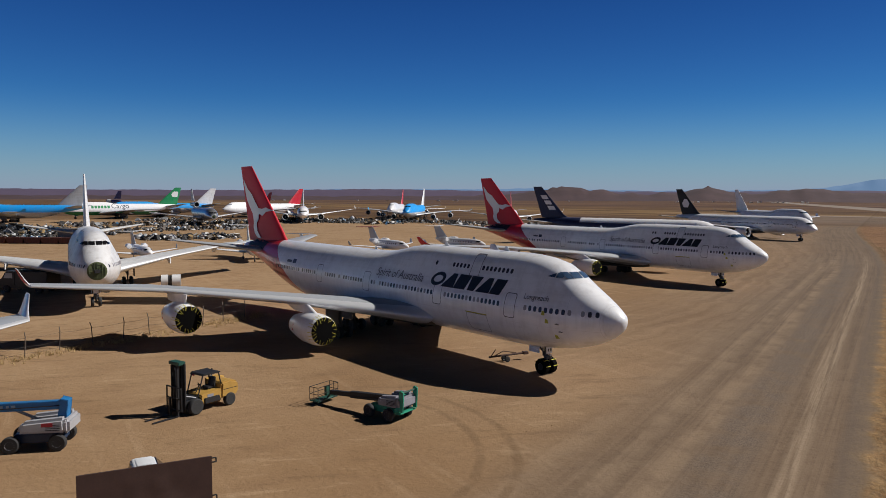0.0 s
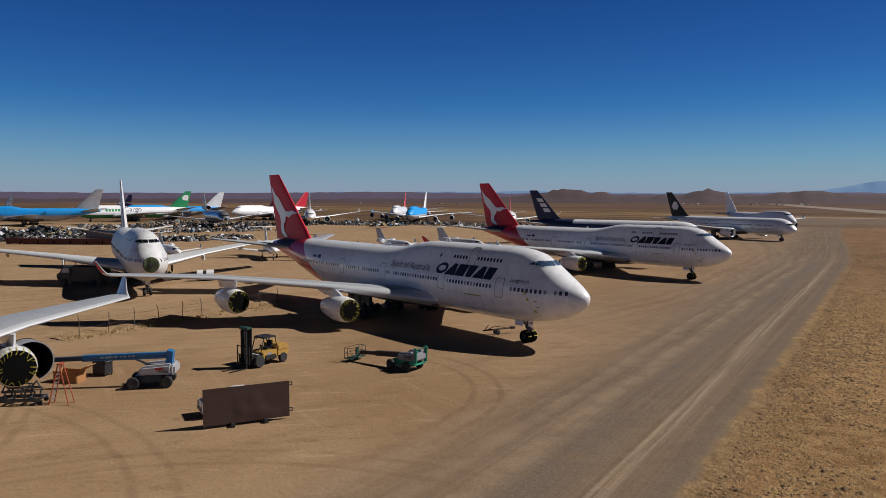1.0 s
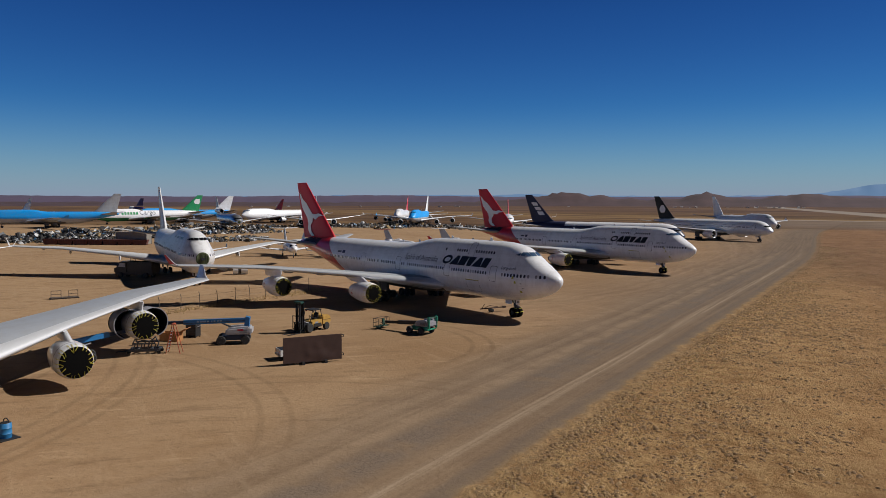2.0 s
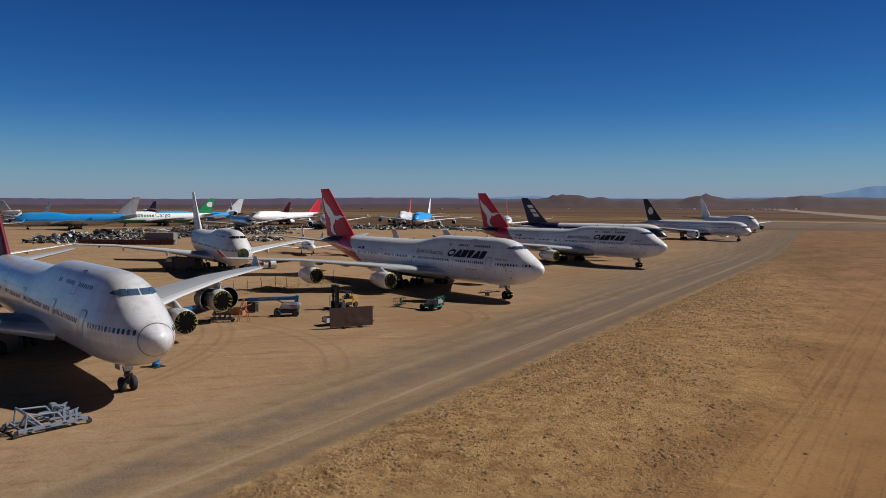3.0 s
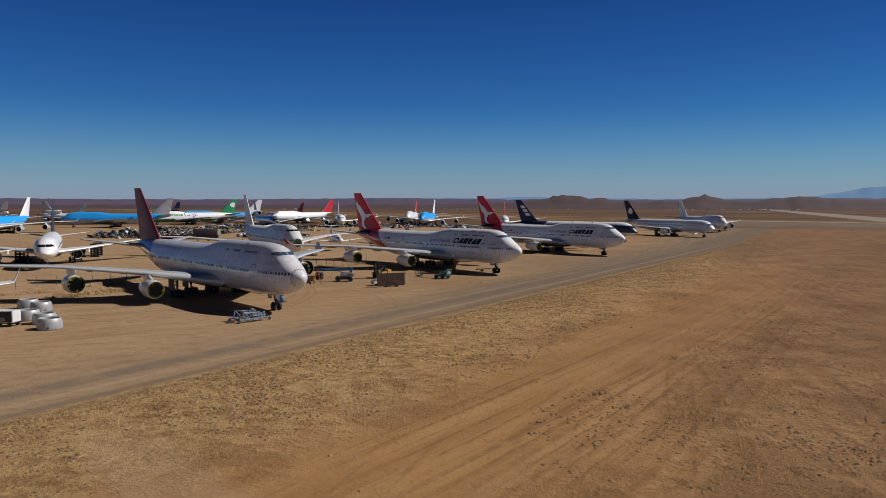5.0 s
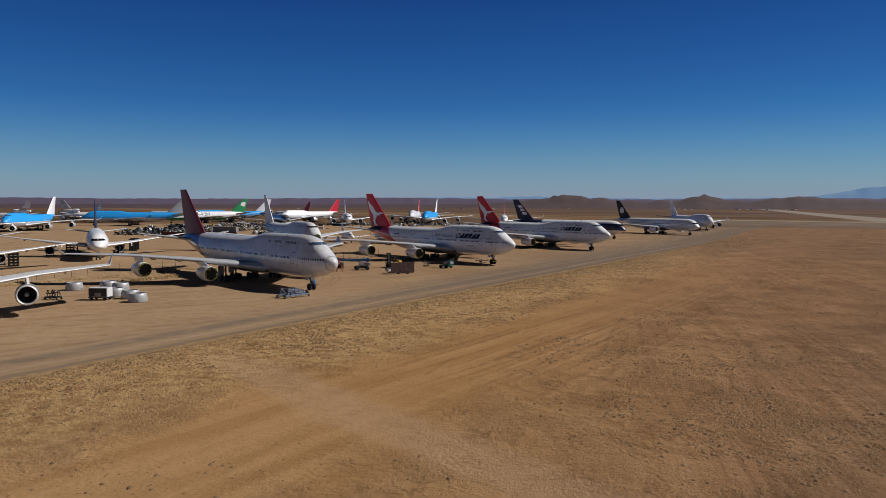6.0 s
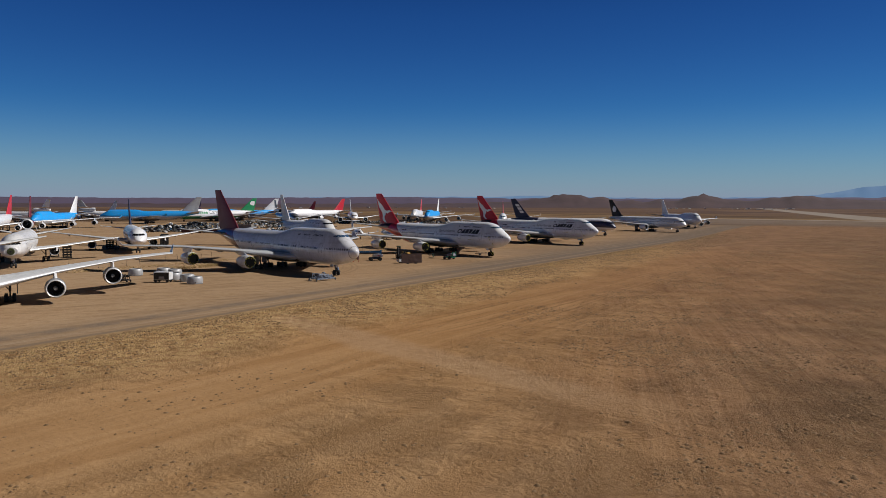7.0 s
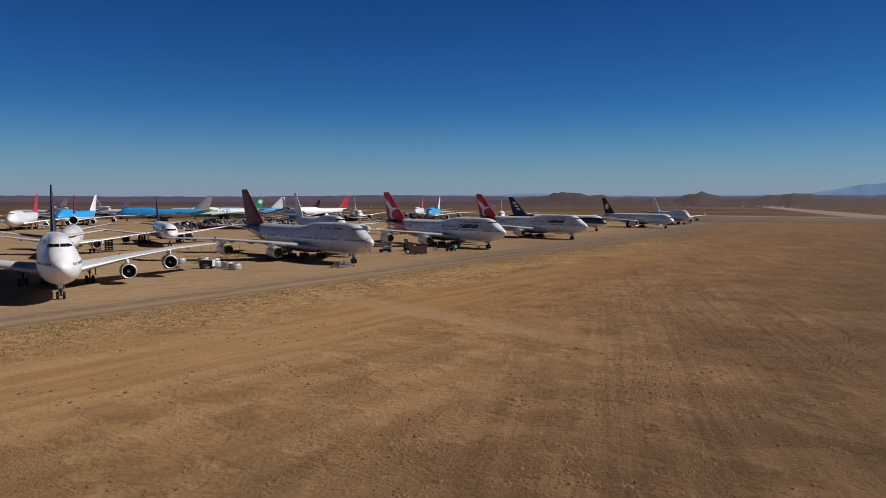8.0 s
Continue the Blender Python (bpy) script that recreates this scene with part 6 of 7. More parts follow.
def cowl_ring(m, first=None):
    """An engine inlet cowl standing on its rim."""
    if first:
        return copy_thing(first, m)
    c = thing("inlet_cowl", "grey metal engine inlet cowl standing on the dirt", "engine cowl", m, "inlet cowls on the ground")
    prof = [(0.12, 1.5), (0.1, 1.62), (0.6, 1.66), (1.2, 1.6), (1.62, 1.48), (1.75, 1.38), (1.7, 1.3), (1.3, 1.26), (0.5, 1.34), (0.12, 1.42), (0.12, 1.5)]
    turn = Matrix.Rotation(-math.pi / 2, 4, "Y")
    part("cowl_skin", revolve(prof, 36), cowl_grey, c, m=turn)
    part("rim_band", revolve([(0.0, 1.44), (0.0, 1.64), (0.14, 1.66), (0.14, 1.44), (0, 1.44)], 36), metal_dull, c, m=turn)
    part("bulkhead_ring", revolve([(0.42, 0.02), (0.45, 1.3), (0.4, 1.3), (0.38, 0.02)], 30), dark_metal, c, m=turn)
    for i in range(3):
        a = i * 2.1 + 0.4
        part("latch", one(-0.1, 0.1, -0.05, 0.05, 0.2, 0.4, bevel=0), machine_black, c, m=Matrix.Translation((1.66 * math.cos(a), 1.66 * math.sin(a), 0.1)) @ Matrix.Rotation(a + math.pi / 2, 4, "Z"))
    return c


ring = cowl_ring(pose(-60.1, -40.2, 0) @ Matrix.Diagonal((0.9, 0.9, 0.82, 1)))
for x, y, a in ((-57.0, -35.5, 40), (-52.5, -36.0, 90), (-45.8, -41.4, 140), (-41.0, -41.8, 200), (-36.2, -43.8, 300)):
    cowl_ring(pose(x, y, 0, 0, 0, a), ring)


def power_cart(m):
    c = thing("ground_power_cart", "white boxy ground power cart with a dark side", "cart", m)
    part("body", one(-1.6, 1.6, -0.85, 0.85, 0.55, 2.05, bevel=0.05), car_white, c)
    part("side_hatch", one(-1.5, 1.5, -0.88, -0.86, 0.62, 1.95, bevel=0), machine_black, c)
    part("panel", one(-0.5, 0.6, -0.9, -0.885, 0.7, 1.2, bevel=0), hood_grey, c)
    part("frame", one(-1.7, 1.7, -0.75, 0.75, 0.4, 0.55), machine_black, c)
    for x in (-1.15, 1.15):
        for y in (-0.75, 0.75):
            wheel(c, (x, y, 0.3), 0.3, 0.2)
    part("tow_arm", bars([((1.7, 0, 0.45), (2.8, 0, 0.3))], 0.05), machine_black, c)
    return c


power_cart(pose(-43.4, -45.6, 0, 0, 0, 28))


def plywood_box(m):
    b = thing("plywood_crate", "open orange-brown plywood crate", "crate", m)
    for y in (-0.55, 0.55):
        part("side_board", one(-1.1, 1.1, y - 0.03, y + 0.03, 0, 0.95, bevel=0.01), box_wood, b)
    for x in (-1.1, 1.1):
        part("end_board", one(x - 0.03, x + 0.03, -0.52, 0.52, 0, 0.95, bevel=0.01), box_wood, b)
    part("bottom_board", one(-1.05, 1.05, -0.5, 0.5, 0.02, 0.08, bevel=0), box_wood, b)
    part("lid_board", one(0, 1.1, -0.55, 0.55, 0, 0.05, bevel=0), box_wood, b, m=Matrix.Translation((1.1, 0, 0.95)) @ Matrix.Rotation(-0.5, 4, "Y"))
    return b


plywood_box(pose(-48.9, 17.6, 0, 0, 0, 20))


def rail_skid(m):
    """A low steel skid with an open rail at either end."""
    r = thing("rail_skid", "rusty steel skid with low open rails on the dirt", "steel skid", m)
    part("deck", one(-2.0, 2.0, -0.7, 0.7, 0.12, 0.24), post_metal, r)
    for y in (-0.6, 0.6):
        part("runner", one(-2.1, 2.1, y - 0.08, y + 0.08, 0, 0.12), machine_black, r)
    for x0, x1 in ((-1.9, -0.5), (0.6, 1.9)):
        for x in (x0, x1):
            part("post", bars([((x, -0.6, 0.2), (x, -0.6, 1.35))], 0.05, 6), post_metal, r)
        part("rail", bars([((x0, -0.6, 1.35), (x1, -0.6, 1.35)), ((x0, -0.6, 0.8), (x1, -0.6, 0.8))], 0.045, 6), post_metal, r)
    return r


def loose_barrel(m):
    """A fan cowl barrel lying on its side, with a dark gap between its two hoops."""
    c = thing("fan_cowl_barrel", "white engine cowl barrel lying on its side on the dirt", "engine cowl", m)
    for x0, x1, nm in ((-1.5, -0.45, "front_hoop"), (0.15, 1.5, "rear_hoop")):
        part(nm, revolve([(x0, 0.86), (x0, 1.0), (x1, 1.0), (x1, 0.86), (x0, 0.86)], 28), car_white, c, m=Matrix.Translation((0, 0, 1.0)))
    part("inner_duct", revolve([(-1.3, 0.78), (1.3, 0.80), (1.3, 0.7), (-1.3, 0.7), (-1.3, 0.78)], 28), dark_metal, c, m=Matrix.Translation((0, 0, 1.0)))
    for y in (-0.5, 0.5):
        part("chock", prism([(-0.9, 0.0), (0.9, 0.0), (0.9, 0.14), (-0.9, 0.14)], y - 0.1, y + 0.1, 0.01), crate_dark, c)
    return c


loose_barrel(pose(-99.4, 73.4, 0.05, 0, 0, 50))
rail_skid(pose(-93.2, 31.2, 0, 0, 0, 66))


def tool_cabinet(m):
    b = thing("tool_cabinet", "dark metal tool cabinet on castors", "cabinet", m)
    part("body", one(-0.7, 0.7, -0.45, 0.45, 0.15, 1.5), machine_black, b)
    for z in (0.3, 0.7, 1.1):
        part("drawer", one(-0.62, 0.62, -0.48, -0.455, z, z + 0.32, bevel=0), dark_metal, b)
    part("push_handle", bars([((0.75, -0.3, 1.1), (0.9, -0.3, 1.3)), ((0.9, -0.3, 1.3), (0.9, 0.3, 1.3)), ((0.9, 0.3, 1.3), (0.75, 0.3, 1.1))], 0.03), metal_dull, b)
    for x in (-0.6, 0.6):
        for y in (-0.38, 0.38):
            wheel(b, (x, y, 0.09), 0.09, 0.06, name="caster")
    return b


tool_cabinet(pose(-48.7, 20.4, 0, 0, 0, 10))


def service_truck(m):
    c = thing("service_truck", "black service truck with pale windows under a wing", "truck", m)
    part("chassis", one(-3.4, 3.2, -0.9, 0.9, 0.5, 0.85), machine_black, c)
    part("box_body", one(-3.4, 0.9, -1.15, 1.15, 0.85, 2.5, bevel=0.06), machine_black, c)
    part("cab", prism([(1.0, 0.8), (1.0, 2.35), (1.3, 2.5), (2.3, 2.45), (2.9, 1.6), (3.3, 1.5), (3.3, 0.8)], -1.05, 1.05, 0.08), machine_black, c)
    part("roof_panel", one(1.05, 2.2, -0.95, 0.95, 2.5, 2.56), car_white, c)
    part("windscreen", prism([(2.36, 2.36), (2.42, 2.36), (2.9, 1.7), (2.84, 1.68)], -0.9, 0.9, 0), cowl_grey, c)
    for y in (-1.06, 1.06):
        part("side_window", prism([(1.3, 1.7), (1.35, 2.3), (2.2, 2.3), (2.5, 1.7)], y - 0.01, y + 0.01, 0), cowl_grey, c)
        for x in (-2.2, 2.2):
            wheel(c, (x, y * 0.9, 0.45), 0.45, 0.3)
    part("stair_rail", bars([((-3.2, -0.6, 2.5), (0.6, -0.6, 3.6)), ((-3.2, 0.6, 2.5), (0.6, 0.6, 3.6)), ((0.6, -0.6, 2.5), (0.6, -0.6, 3.6)), ((0.6, 0.6, 2.5), (0.6, 0.6, 3.6))], 0.05), metal_dull, c)
    return c


service_truck(pose(-111.5, 57.0, 0.1, 0, 0, 200) @ Matrix.Diagonal((1.3, 1.3, 1.3, 1)))


# open cowls on the outboard left engine of the dark red tailed jet
def open_cowls(jet):
    for sgn in (-1, 1):
        cy, cz = 20.6 + sgn * 1.15, 3.2
        shell, liner = [], []
        for j in range(4):
            x = -36.2 - 0.75 * j
            arc = [radians(-70 + 270 * i / 26) for i in range(27)]
            ro, ri = 1.52 - 0.05 * j, 1.44 - 0.05 * j

            def hoop(r):
                return [(x, cy + sgn * r * math.cos(a), cz + r * math.sin(a)) for a in arc]

            shell.append(hoop(ro) + hoop(ri)[::-1])
            liner.append(hoop(ri - 0.01) + hoop(ri - 0.06)[::-1])
        c = part("open_cowl", loft(shell), hood_grey, jet, "hinged engine cowl swung open")
        # liner, barrel web and core are flat black so the open gap stays dark
        part("cowl_liner", loft(liner), black_cover, c)
        web = [[(-38.2, cy + sgn * r * math.cos(a), cz + r * math.sin(a)) for a in arc] + [(-38.3, cy + sgn * r * math.cos(a), cz + r * math.sin(a)) for a in arc[::-1]] for r in (0.62, 1.42)]
        part("inner_barrel", loft(web), black_cover, c)
        part("hold_open_rod", bars([((-37.2, cy - sgn * 0.8, cz + 1.0), (-37.2, 20.6, cz + 0.9))], 0.05), metal_dull, c)
    part("engine_core", revolve([(0, 1.25), (-1.2, 1.2), (-2.4, 0.85), (-3.6, 0.5)], 20), black_cover, jet, m=Matrix.Translation((-36.8, 20.6, 3.05)))


open_cowls(bpy.data.objects["jumbo_jet.002"])


# ---- fence and its weeds ----
def fence():
    f = thing("fence", "sagging wire fence on rusty posts with leaning arms", "fence", Matrix.Identity(4))
    post = finish(bars([((0, 0, 0), (0, 0, 2.0)), ((0, 0, 2.0), (0.28, 0.05, 2.4))], 0.045))
    post.materials.append(post_metal)
    rnd = random.Random(3)
    spots = [(-78.5 + 0.02 * y, y) for y in np.arange(-44, -4, 3.6)] + [(-66.2 + rnd.uniform(-0.3, 0.3), y) for y in np.arange(29.0, 60.0, 3.3)]
    for x, y in spots:
        part("post", post, None, f, m=pose(x, y, 0, rnd.uniform(-4, 4), rnd.uniform(-4, 4), 150 + rnd.uniform(-10, 10)))
    for z in (0.5, 1.1, 1.9):
        for a, b in zip(spots, spots[1:]):
            if b[1] - a[1] < 6:
                m = ((a[0] + b[0]) / 2, (a[1] + b[1]) / 2, z - 0.1)
                part("wire", bars([((a[0], a[1], z), m), (m, (b[0], b[1], z))], 0.012, 4), post_metal, f)
    return f


fence()


# ---- small jets between the big ones ----
def small_jet(name, label, at, yaw, k, body, tail_mat, cap=None, t_tail=True):
    """A rear-engined jet. k: its length against 20 m."""
    j = thing(name, label, "small jet", pose(at[0], at[1], at[2], 0, 0, yaw), "small jets")
    h = Hull([(0, 2.15, 2.2, 2.25, 0.02), (0.4, 1.75, 2.2, 2.6, 0.5), (1.4, 1.35, 2.25, 3.05, 0.85), (3, 1.15, 2.3, 3.5, 1.08), (5, 1.1, 2.35, 3.6, 1.2), (12, 1.1, 2.35, 3.6, 1.2), (15.5, 1.7, 2.7, 3.6, 0.9), (19.0, 2.9, 3.2, 3.5, 0.2)])
    sc = Matrix.Diagonal((k, k, k, 1))

    def add(n, bm, mat, parent=None, lab=""):
        bmesh.ops.transform(bm, matrix=sc, verts=bm.verts)
        return part(n, bm, mat, parent or j, lab)

    add("fuselage", h.mesh(0, 19.0), body)
    for sgn in (-1, 1):
        add("wing", surface([((-8.0, sgn * 0.8, 1.45), 4.6, 0.11, (0, 0, 1)), ((-12.0, sgn * 9.4, 2.3), 1.6, 0.09, (0, 0, 1))]), body)
        add("winglet", surface([((-12.1, sgn * 9.4, 2.3), 1.5, 0.08, (0, 1, 0)), ((-13.1, sgn * 9.7, 3.4), 0.7, 0.08, (0, 1, 0))]), tail_mat)
        e = revolve([(0.02, 0.5), (0, 0.58), (-0.6, 0.66), (-2.0, 0.6), (-3.0, 0.42), (-3.0, 0.3)], 16)
        bmesh.ops.transform(e, matrix=Matrix.Translation((-12.6, sgn * 1.85, 3.2)), verts=e.verts)
        en = add("engine", e, body)
        f = revolve([(-0.25, 0.5), (-0.26, 0.02)], 16)
        bmesh.ops.transform(f, matrix=Matrix.Translation((-12.6, sgn * 1.85, 3.2)), verts=f.verts)
        add("fan", f, dark_metal, en)
        z = 6.6 if t_tail else 3.4
        add("tailplane", surface([((-17.6, sgn * 0.05, z), 2.4, 0.09, (0, 0, 1)), ((-19.4, sgn * 3.6, z + 0.1), 1.1, 0.09, (0, 0, 1))]), cap or body)
        for i in range(9):
            bm = pane_mesh(0.34, 0.3, 0.1, 0.02)
            bmesh.ops.transform(bm, matrix=skin_pose(h, 4.2 + 0.95 * i, 2.75, sgn), verts=bm.verts)
            add("cabin_window", bm, glass_dark)
        add("cockpit_window", door_leaf(h, 1.5, 2.6, 2.75, 3.15, sgn, 0.02), cockpit_dark)
        g = bars([((-9.6, sgn * 1.6, 0.35), (-9.6, sgn * 1.6, 1.5))], 0.09)
        mg = add("main_gear", g, metal_dull)
        wheel(mg, (-9.6 * k, sgn * 1.6 * k, 0.36 * k), 0.36 * k, 0.3 * k)
    add("fin", surface([((-14.0, 0, 3.3), 4.6, 0.09, (0, 1, 0)), ((-17.4, 0, 6.7), 2.6, 0.09, (0, 1, 0))]), tail_mat)
    ng = add("nose_gear", bars([((-2.4, 0, 0.3), (-2.4, 0, 1.4))], 0.08), metal_dull)
    wheel(ng, (-2.4 * k, 0, 0.3 * k), 0.3 * k, 0.24 * k)
    return j


small_jet("business_jet", "small white business jet with a pale T-tail", (-138.5, 98.0, 0.1), -22, 0.95, paint_white, fin_grey)
small_jet("regional_jet", "white regional jet with a dark red T-tail top", (-102.7, 146.2, 0.1), -22, 1.0, paint_white, fin_grey, dark_red)
small_jet("regional_jet", "pale grey regional jet with a T-tail", (-90.5, 164.4, 0.1), -14, 1.0, paint_old_white, fin_grey)
small_jet("business_jet", "white business jet with bare metal wings", (-119.0, 110.5, 0.1), -38, 1.15, paint_white, fin_grey)
small_jet("business_jet", "weathered small jet with open engines", (-104.0, 116.0, 0.1), -30, 0.9, silver_skin, fin_grey)


# jets far back that only show as tails and bodies over the scrap
airliner("tri_jet", "bare aluminium three-engine jet without wings' engines", (-268, 226, 1.0), -28, SPECDC10, silver_skin, fin_grey, detail=1, engines=False, radome=False, seed=61, glass=cockpit_dark)
airliner("tri_jet", "white three-engine jet far back in the yard", (-520, 150, 1.1), 200, SPECDC10, paint_white, paint_white, detail=1, seed=63)
airliner("tri_jet", "white three-engine jet seen past a blue jumbo's nose", (-452, 236, 1.1), 32, SPECDC10, paint_white, paint_pale, detail=1, engines=False, seed=64)
airliner("tri_jet", "white three-engine jet beside the blue ones", (-560, 330, 1.1), 190, SPECDC10, paint_white, purple, detail=1, seed=65)
airliner("wide_body_jet", "white wide-body jet with a white fin", (-560, 240, 1.1), 186, SPEC330, paint_white, paint_white, detail=1, seed=67)
airliner("wide_body_jet", "white wide-body jet with a small red fin", (-500, 440, 1.1), 175, SPEC330, paint_white, fin_bright_red, detail=1, seed=69)
airliner("wide_body_jet", "white wide-body jet with a red fin behind the row", (-165, 330.3, 0.8), -62.2, SPEC330, paint_white, fin_bright_red, detail=1, seed=71)
airliner("wide_body_jet", "white wide-body jet at the yard's edge", (-380, 45, 1.1), -30, SPEC330, paint_old_white, paint_white, detail=1, seed=73)


# ---- crates and loose engines that prop the wings ----
def timber_stack(m):
    s = thing("timber_stack", "dark stack of timbers propping a wing", "timber stack", m, "wing props")
    for i in range(11):
        for k in (-1, 0, 1):
            if i % 2:
                part("timber", one(-1.4, 1.4, k * 0.95 - 0.16, k * 0.95 + 0.16, i * 0.36, i * 0.36 + 0.34, bevel=0.015), crate_dark, s)
            else:
                part("timber", one(k * 1.15 - 0.16, k * 1.15 + 0.16, -1.2, 1.2, i * 0.36, i * 0.36 + 0.34, bevel=0.015), crate_dark, s)
    return s


def loose_engine(m):
    e = thing("bare_engine", "bare jet engine on a low stand with its fan showing", "jet engine", m, "loose engines")
    part("fan_case", revolve([(0.0, 1.15), (0.05, 1.3), (-0.9, 1.32), (-0.95, 1.15), (0.0, 1.15)], 30), metal_edge, e, m=Matrix.Translation((0, 0, 1.75)))
    part("core", revolve([(-0.9, 0.9), (-2.0, 0.62), (-3.4, 0.55), (-4.0, 0.3), (-4.1, 0.02)], 20), dark_metal, e, m=Matrix.Translation((0, 0, 1.75)))
    part("fan", fan_disc(1.0), dark_metal, e, m=Matrix.Translation((0.6, 0, 1.75)))
    part("stand", bars([((-0.4, -1.1, 0.1), (-0.4, 1.1, 0.1)), ((-2.6, -1.1, 0.1), (-2.6, 1.1, 0.1)), ((-0.4, -1.0, 0.1), (-0.4, -0.9, 1.6)), ((-0.4, 1.0, 0.1), (-0.4, 0.9, 1.6)), ((-0.4, -1.1, 0.1), (-2.6, -1.1, 0.1)), ((-0.4, 1.1, 0.1), (-2.6, 1.1, 0.1))], 0.1), machine_black, e)
    return e


stack = timber_stack(pose(-121.5, -19.8, 0, 0, 0, -30))
for x, y, a in ((-146.5, 9.5, -30), (-150.5, 33.5, -30), (-156.0, 38.0, -25), (-238.0, 318, -20)):
    copy_thing(stack, pose(x, y, 0.1, 0, 0, a))
loose = loose_engine(pose(-127.6, -20.0, 0, 0, 0, -32))
for x, y, a in ((-153.5, 31.0, -35), (-148.0, 4.0, -40), (-141.0, 22.4, -30)):
    copy_thing(loose, pose(x, y, 0.1, 0, 0, a))


# ---- scrap rows: bins, container, drums of cowls and heaps of torn metal ----
scrap_pale = plain("torn_pale_aluminium", (0.34, 0.35, 0.36), 0.55, 0.3, 0.4, 2)
scrap_dark = plain("scrap_black_parts", (0.035, 0.034, 0.035), 0.7, 0.2, 0.5, 2)
scrap_mid = plain("scrap_grey_brown", (0.12, 0.10, 0.085), 0.7, 0.2, 0.5, 2)
bin_red = plain("rusty_red_bin", (0.11, 0.035, 0.025), 0.75, 0, 0.4, 1.5)
container_grey = plain("ribbed_grey_container", (0.21, 0.195, 0.175), 0.75, 0, 0.35, 1.5)


def skip_bin(m):
    b = thing("scrap_bin", "rusty red steel scrap bin", "bin", m, "row of scrap bins")
    part("tub", prism([(-2.2, 0.15), (-2.6, 1.9), (2.6, 1.9), (2.2, 0.15)], -1.1, 1.1, 0.04), bin_red, b)
    for x in (-1.6, 0, 1.6):
        part("rib", one(x - 0.08, x + 0.08, -1.2, -1.1, 0.3, 1.85), bin_red, b)
    for x in (-1.7, 1.7):
        part("skid", one(x - 0.15, x + 0.15, -1.0, 1.0, 0, 0.15), machine_black, b)
    return b


first = skip_bin(pose(-232, 107.5, 0.6, 0, 0, 33))
for i in range(1, 7):
    x, y = -232 + 4.3 * i, 107.5 + 2.85 * i
    copy_thing(first, pose(x, y, rise(x, y), 0, 0, 33 + (i * 37) % 9 - 4))


def container(m):
    c = thing("shipping_container", "long grey ribbed shipping container", "container", m)
    pts = []
    for i in range(61):
        pts.append((-6 + 0.2 * i, -1.22 - (0.04 if i % 4 < 2 else 0)))
    for i in range(60, -1, -1):
        pts.append((-6 + 0.2 * i, 1.22 + (0.04 if i % 4 < 2 else 0)))
    part("shell", loft([[(x, y, 0.15) for x, y in pts], [(x, y, 2.6) for x, y in pts]]), container_grey, c, smooth=False)
    for x in (-6.0, 6.0):
        for y in (-1.2, 1.2):
            part("corner_post", one(x - 0.09, x + 0.09, y - 0.09, y + 0.09, 0, 2.66), container_grey, c)
    return c


container(pose(-210.5, 125.0, 0.5, 0, 0, 20) @ Matrix.Diagonal((1.0, 1.2, 1.7, 1)))


def heap(name, label, area, n, mats, seed):
    """Torn sheets, drums, ribs and blocks thrown together: one heap for each paint, a few pieces large."""
    rnd = random.Random(seed)
    (xa, ya), (xb, yb), wide, tall = area
    dx, dy = xb - xa, yb - ya
    ln = math.hypot(dx, dy)
    for mat, share in mats:
        vs, fs = [], []
        for _ in range(int(1.5 * n * share)):
            u, v = rnd.random(), rnd.gauss(0, 0.36)
            x, y = xa + dx * u - dy / ln * v * wide, ya + dy * u + dx / ln * v * wide
            lump = noise.noise((x * 0.10, y * 0.10, seed)) + 0.5 * noise.noise((x * 0.3, y * 0.3, seed + 5))
            if lump < rnd.uniform(-0.75, 0.2):
                continue
            top = tall * max(0.15, 0.5 + 0.7 * lump) * max(0.1, 1 - abs(v))
            s = 0.35 + 2.9 * rnd.random() ** 5
            z = rise(x, y) + rnd.random() ** 1.3 * top
            bend, dims = rnd.choice(((0.5, (1, 0.8, 0.05)), (0.3, (1.1, 0.6, 0.05)), (1.0, (0.9, 0.9, 0.5)), (0.0, (1.8, 0.09, 0.09)), (0.0, (0.6, 0.5, 0.4)), (0.7, (1.3, 0.7, 0.04)), (1.0, (0.6, 0.6, 0.8))))
            m = pose(x, y, z + 0.15, rnd.uniform(-40, 40), rnd.uniform(-40, 40), rnd.uniform(0, 360)) @ Matrix.Diagonal((dims[0] * s, dims[1] * s, dims[2] * s, 1))
            o, k = len(vs), 8
            if bend == 1.0:
                rim = [(0.5 * math.cos(2 * math.pi * i / k), 0.5 * math.sin(2 * math.pi * i / k)) for i in range(k)]
            else:
                rim = [(-0.5, -0.5), (-0.1, -0.5 - 0.1 * rnd.random()), (0.25, -0.45), (0.5, -0.4), (0.5, 0.3 + 0.2 * rnd.random()), (0.2, 0.5), (-0.2, 0.42), (-0.5, 0.5)]
            for zz in (-0.5, 0.5):
                for px, py in rim:
                    vs.append(m @ Vector((px, py, zz + (bend * 6 * px * px if 0 < bend < 1 else 0))))
            for i in range(k):
                fs.append((o + i, o + (i + 1) % k, o + k + (i + 1) % k, o + k + i))
            fs.append(tuple(o + i for i in range(k))[::-1])
            fs.append(tuple(o + k + i for i in range(k)))
        me = bpy.data.meshes.new("heap")
        me.from_pydata(vs, [], fs)
        me.materials.append(mat)
        tagged(new(name, me), label, "scrap heap", kind="stuff")


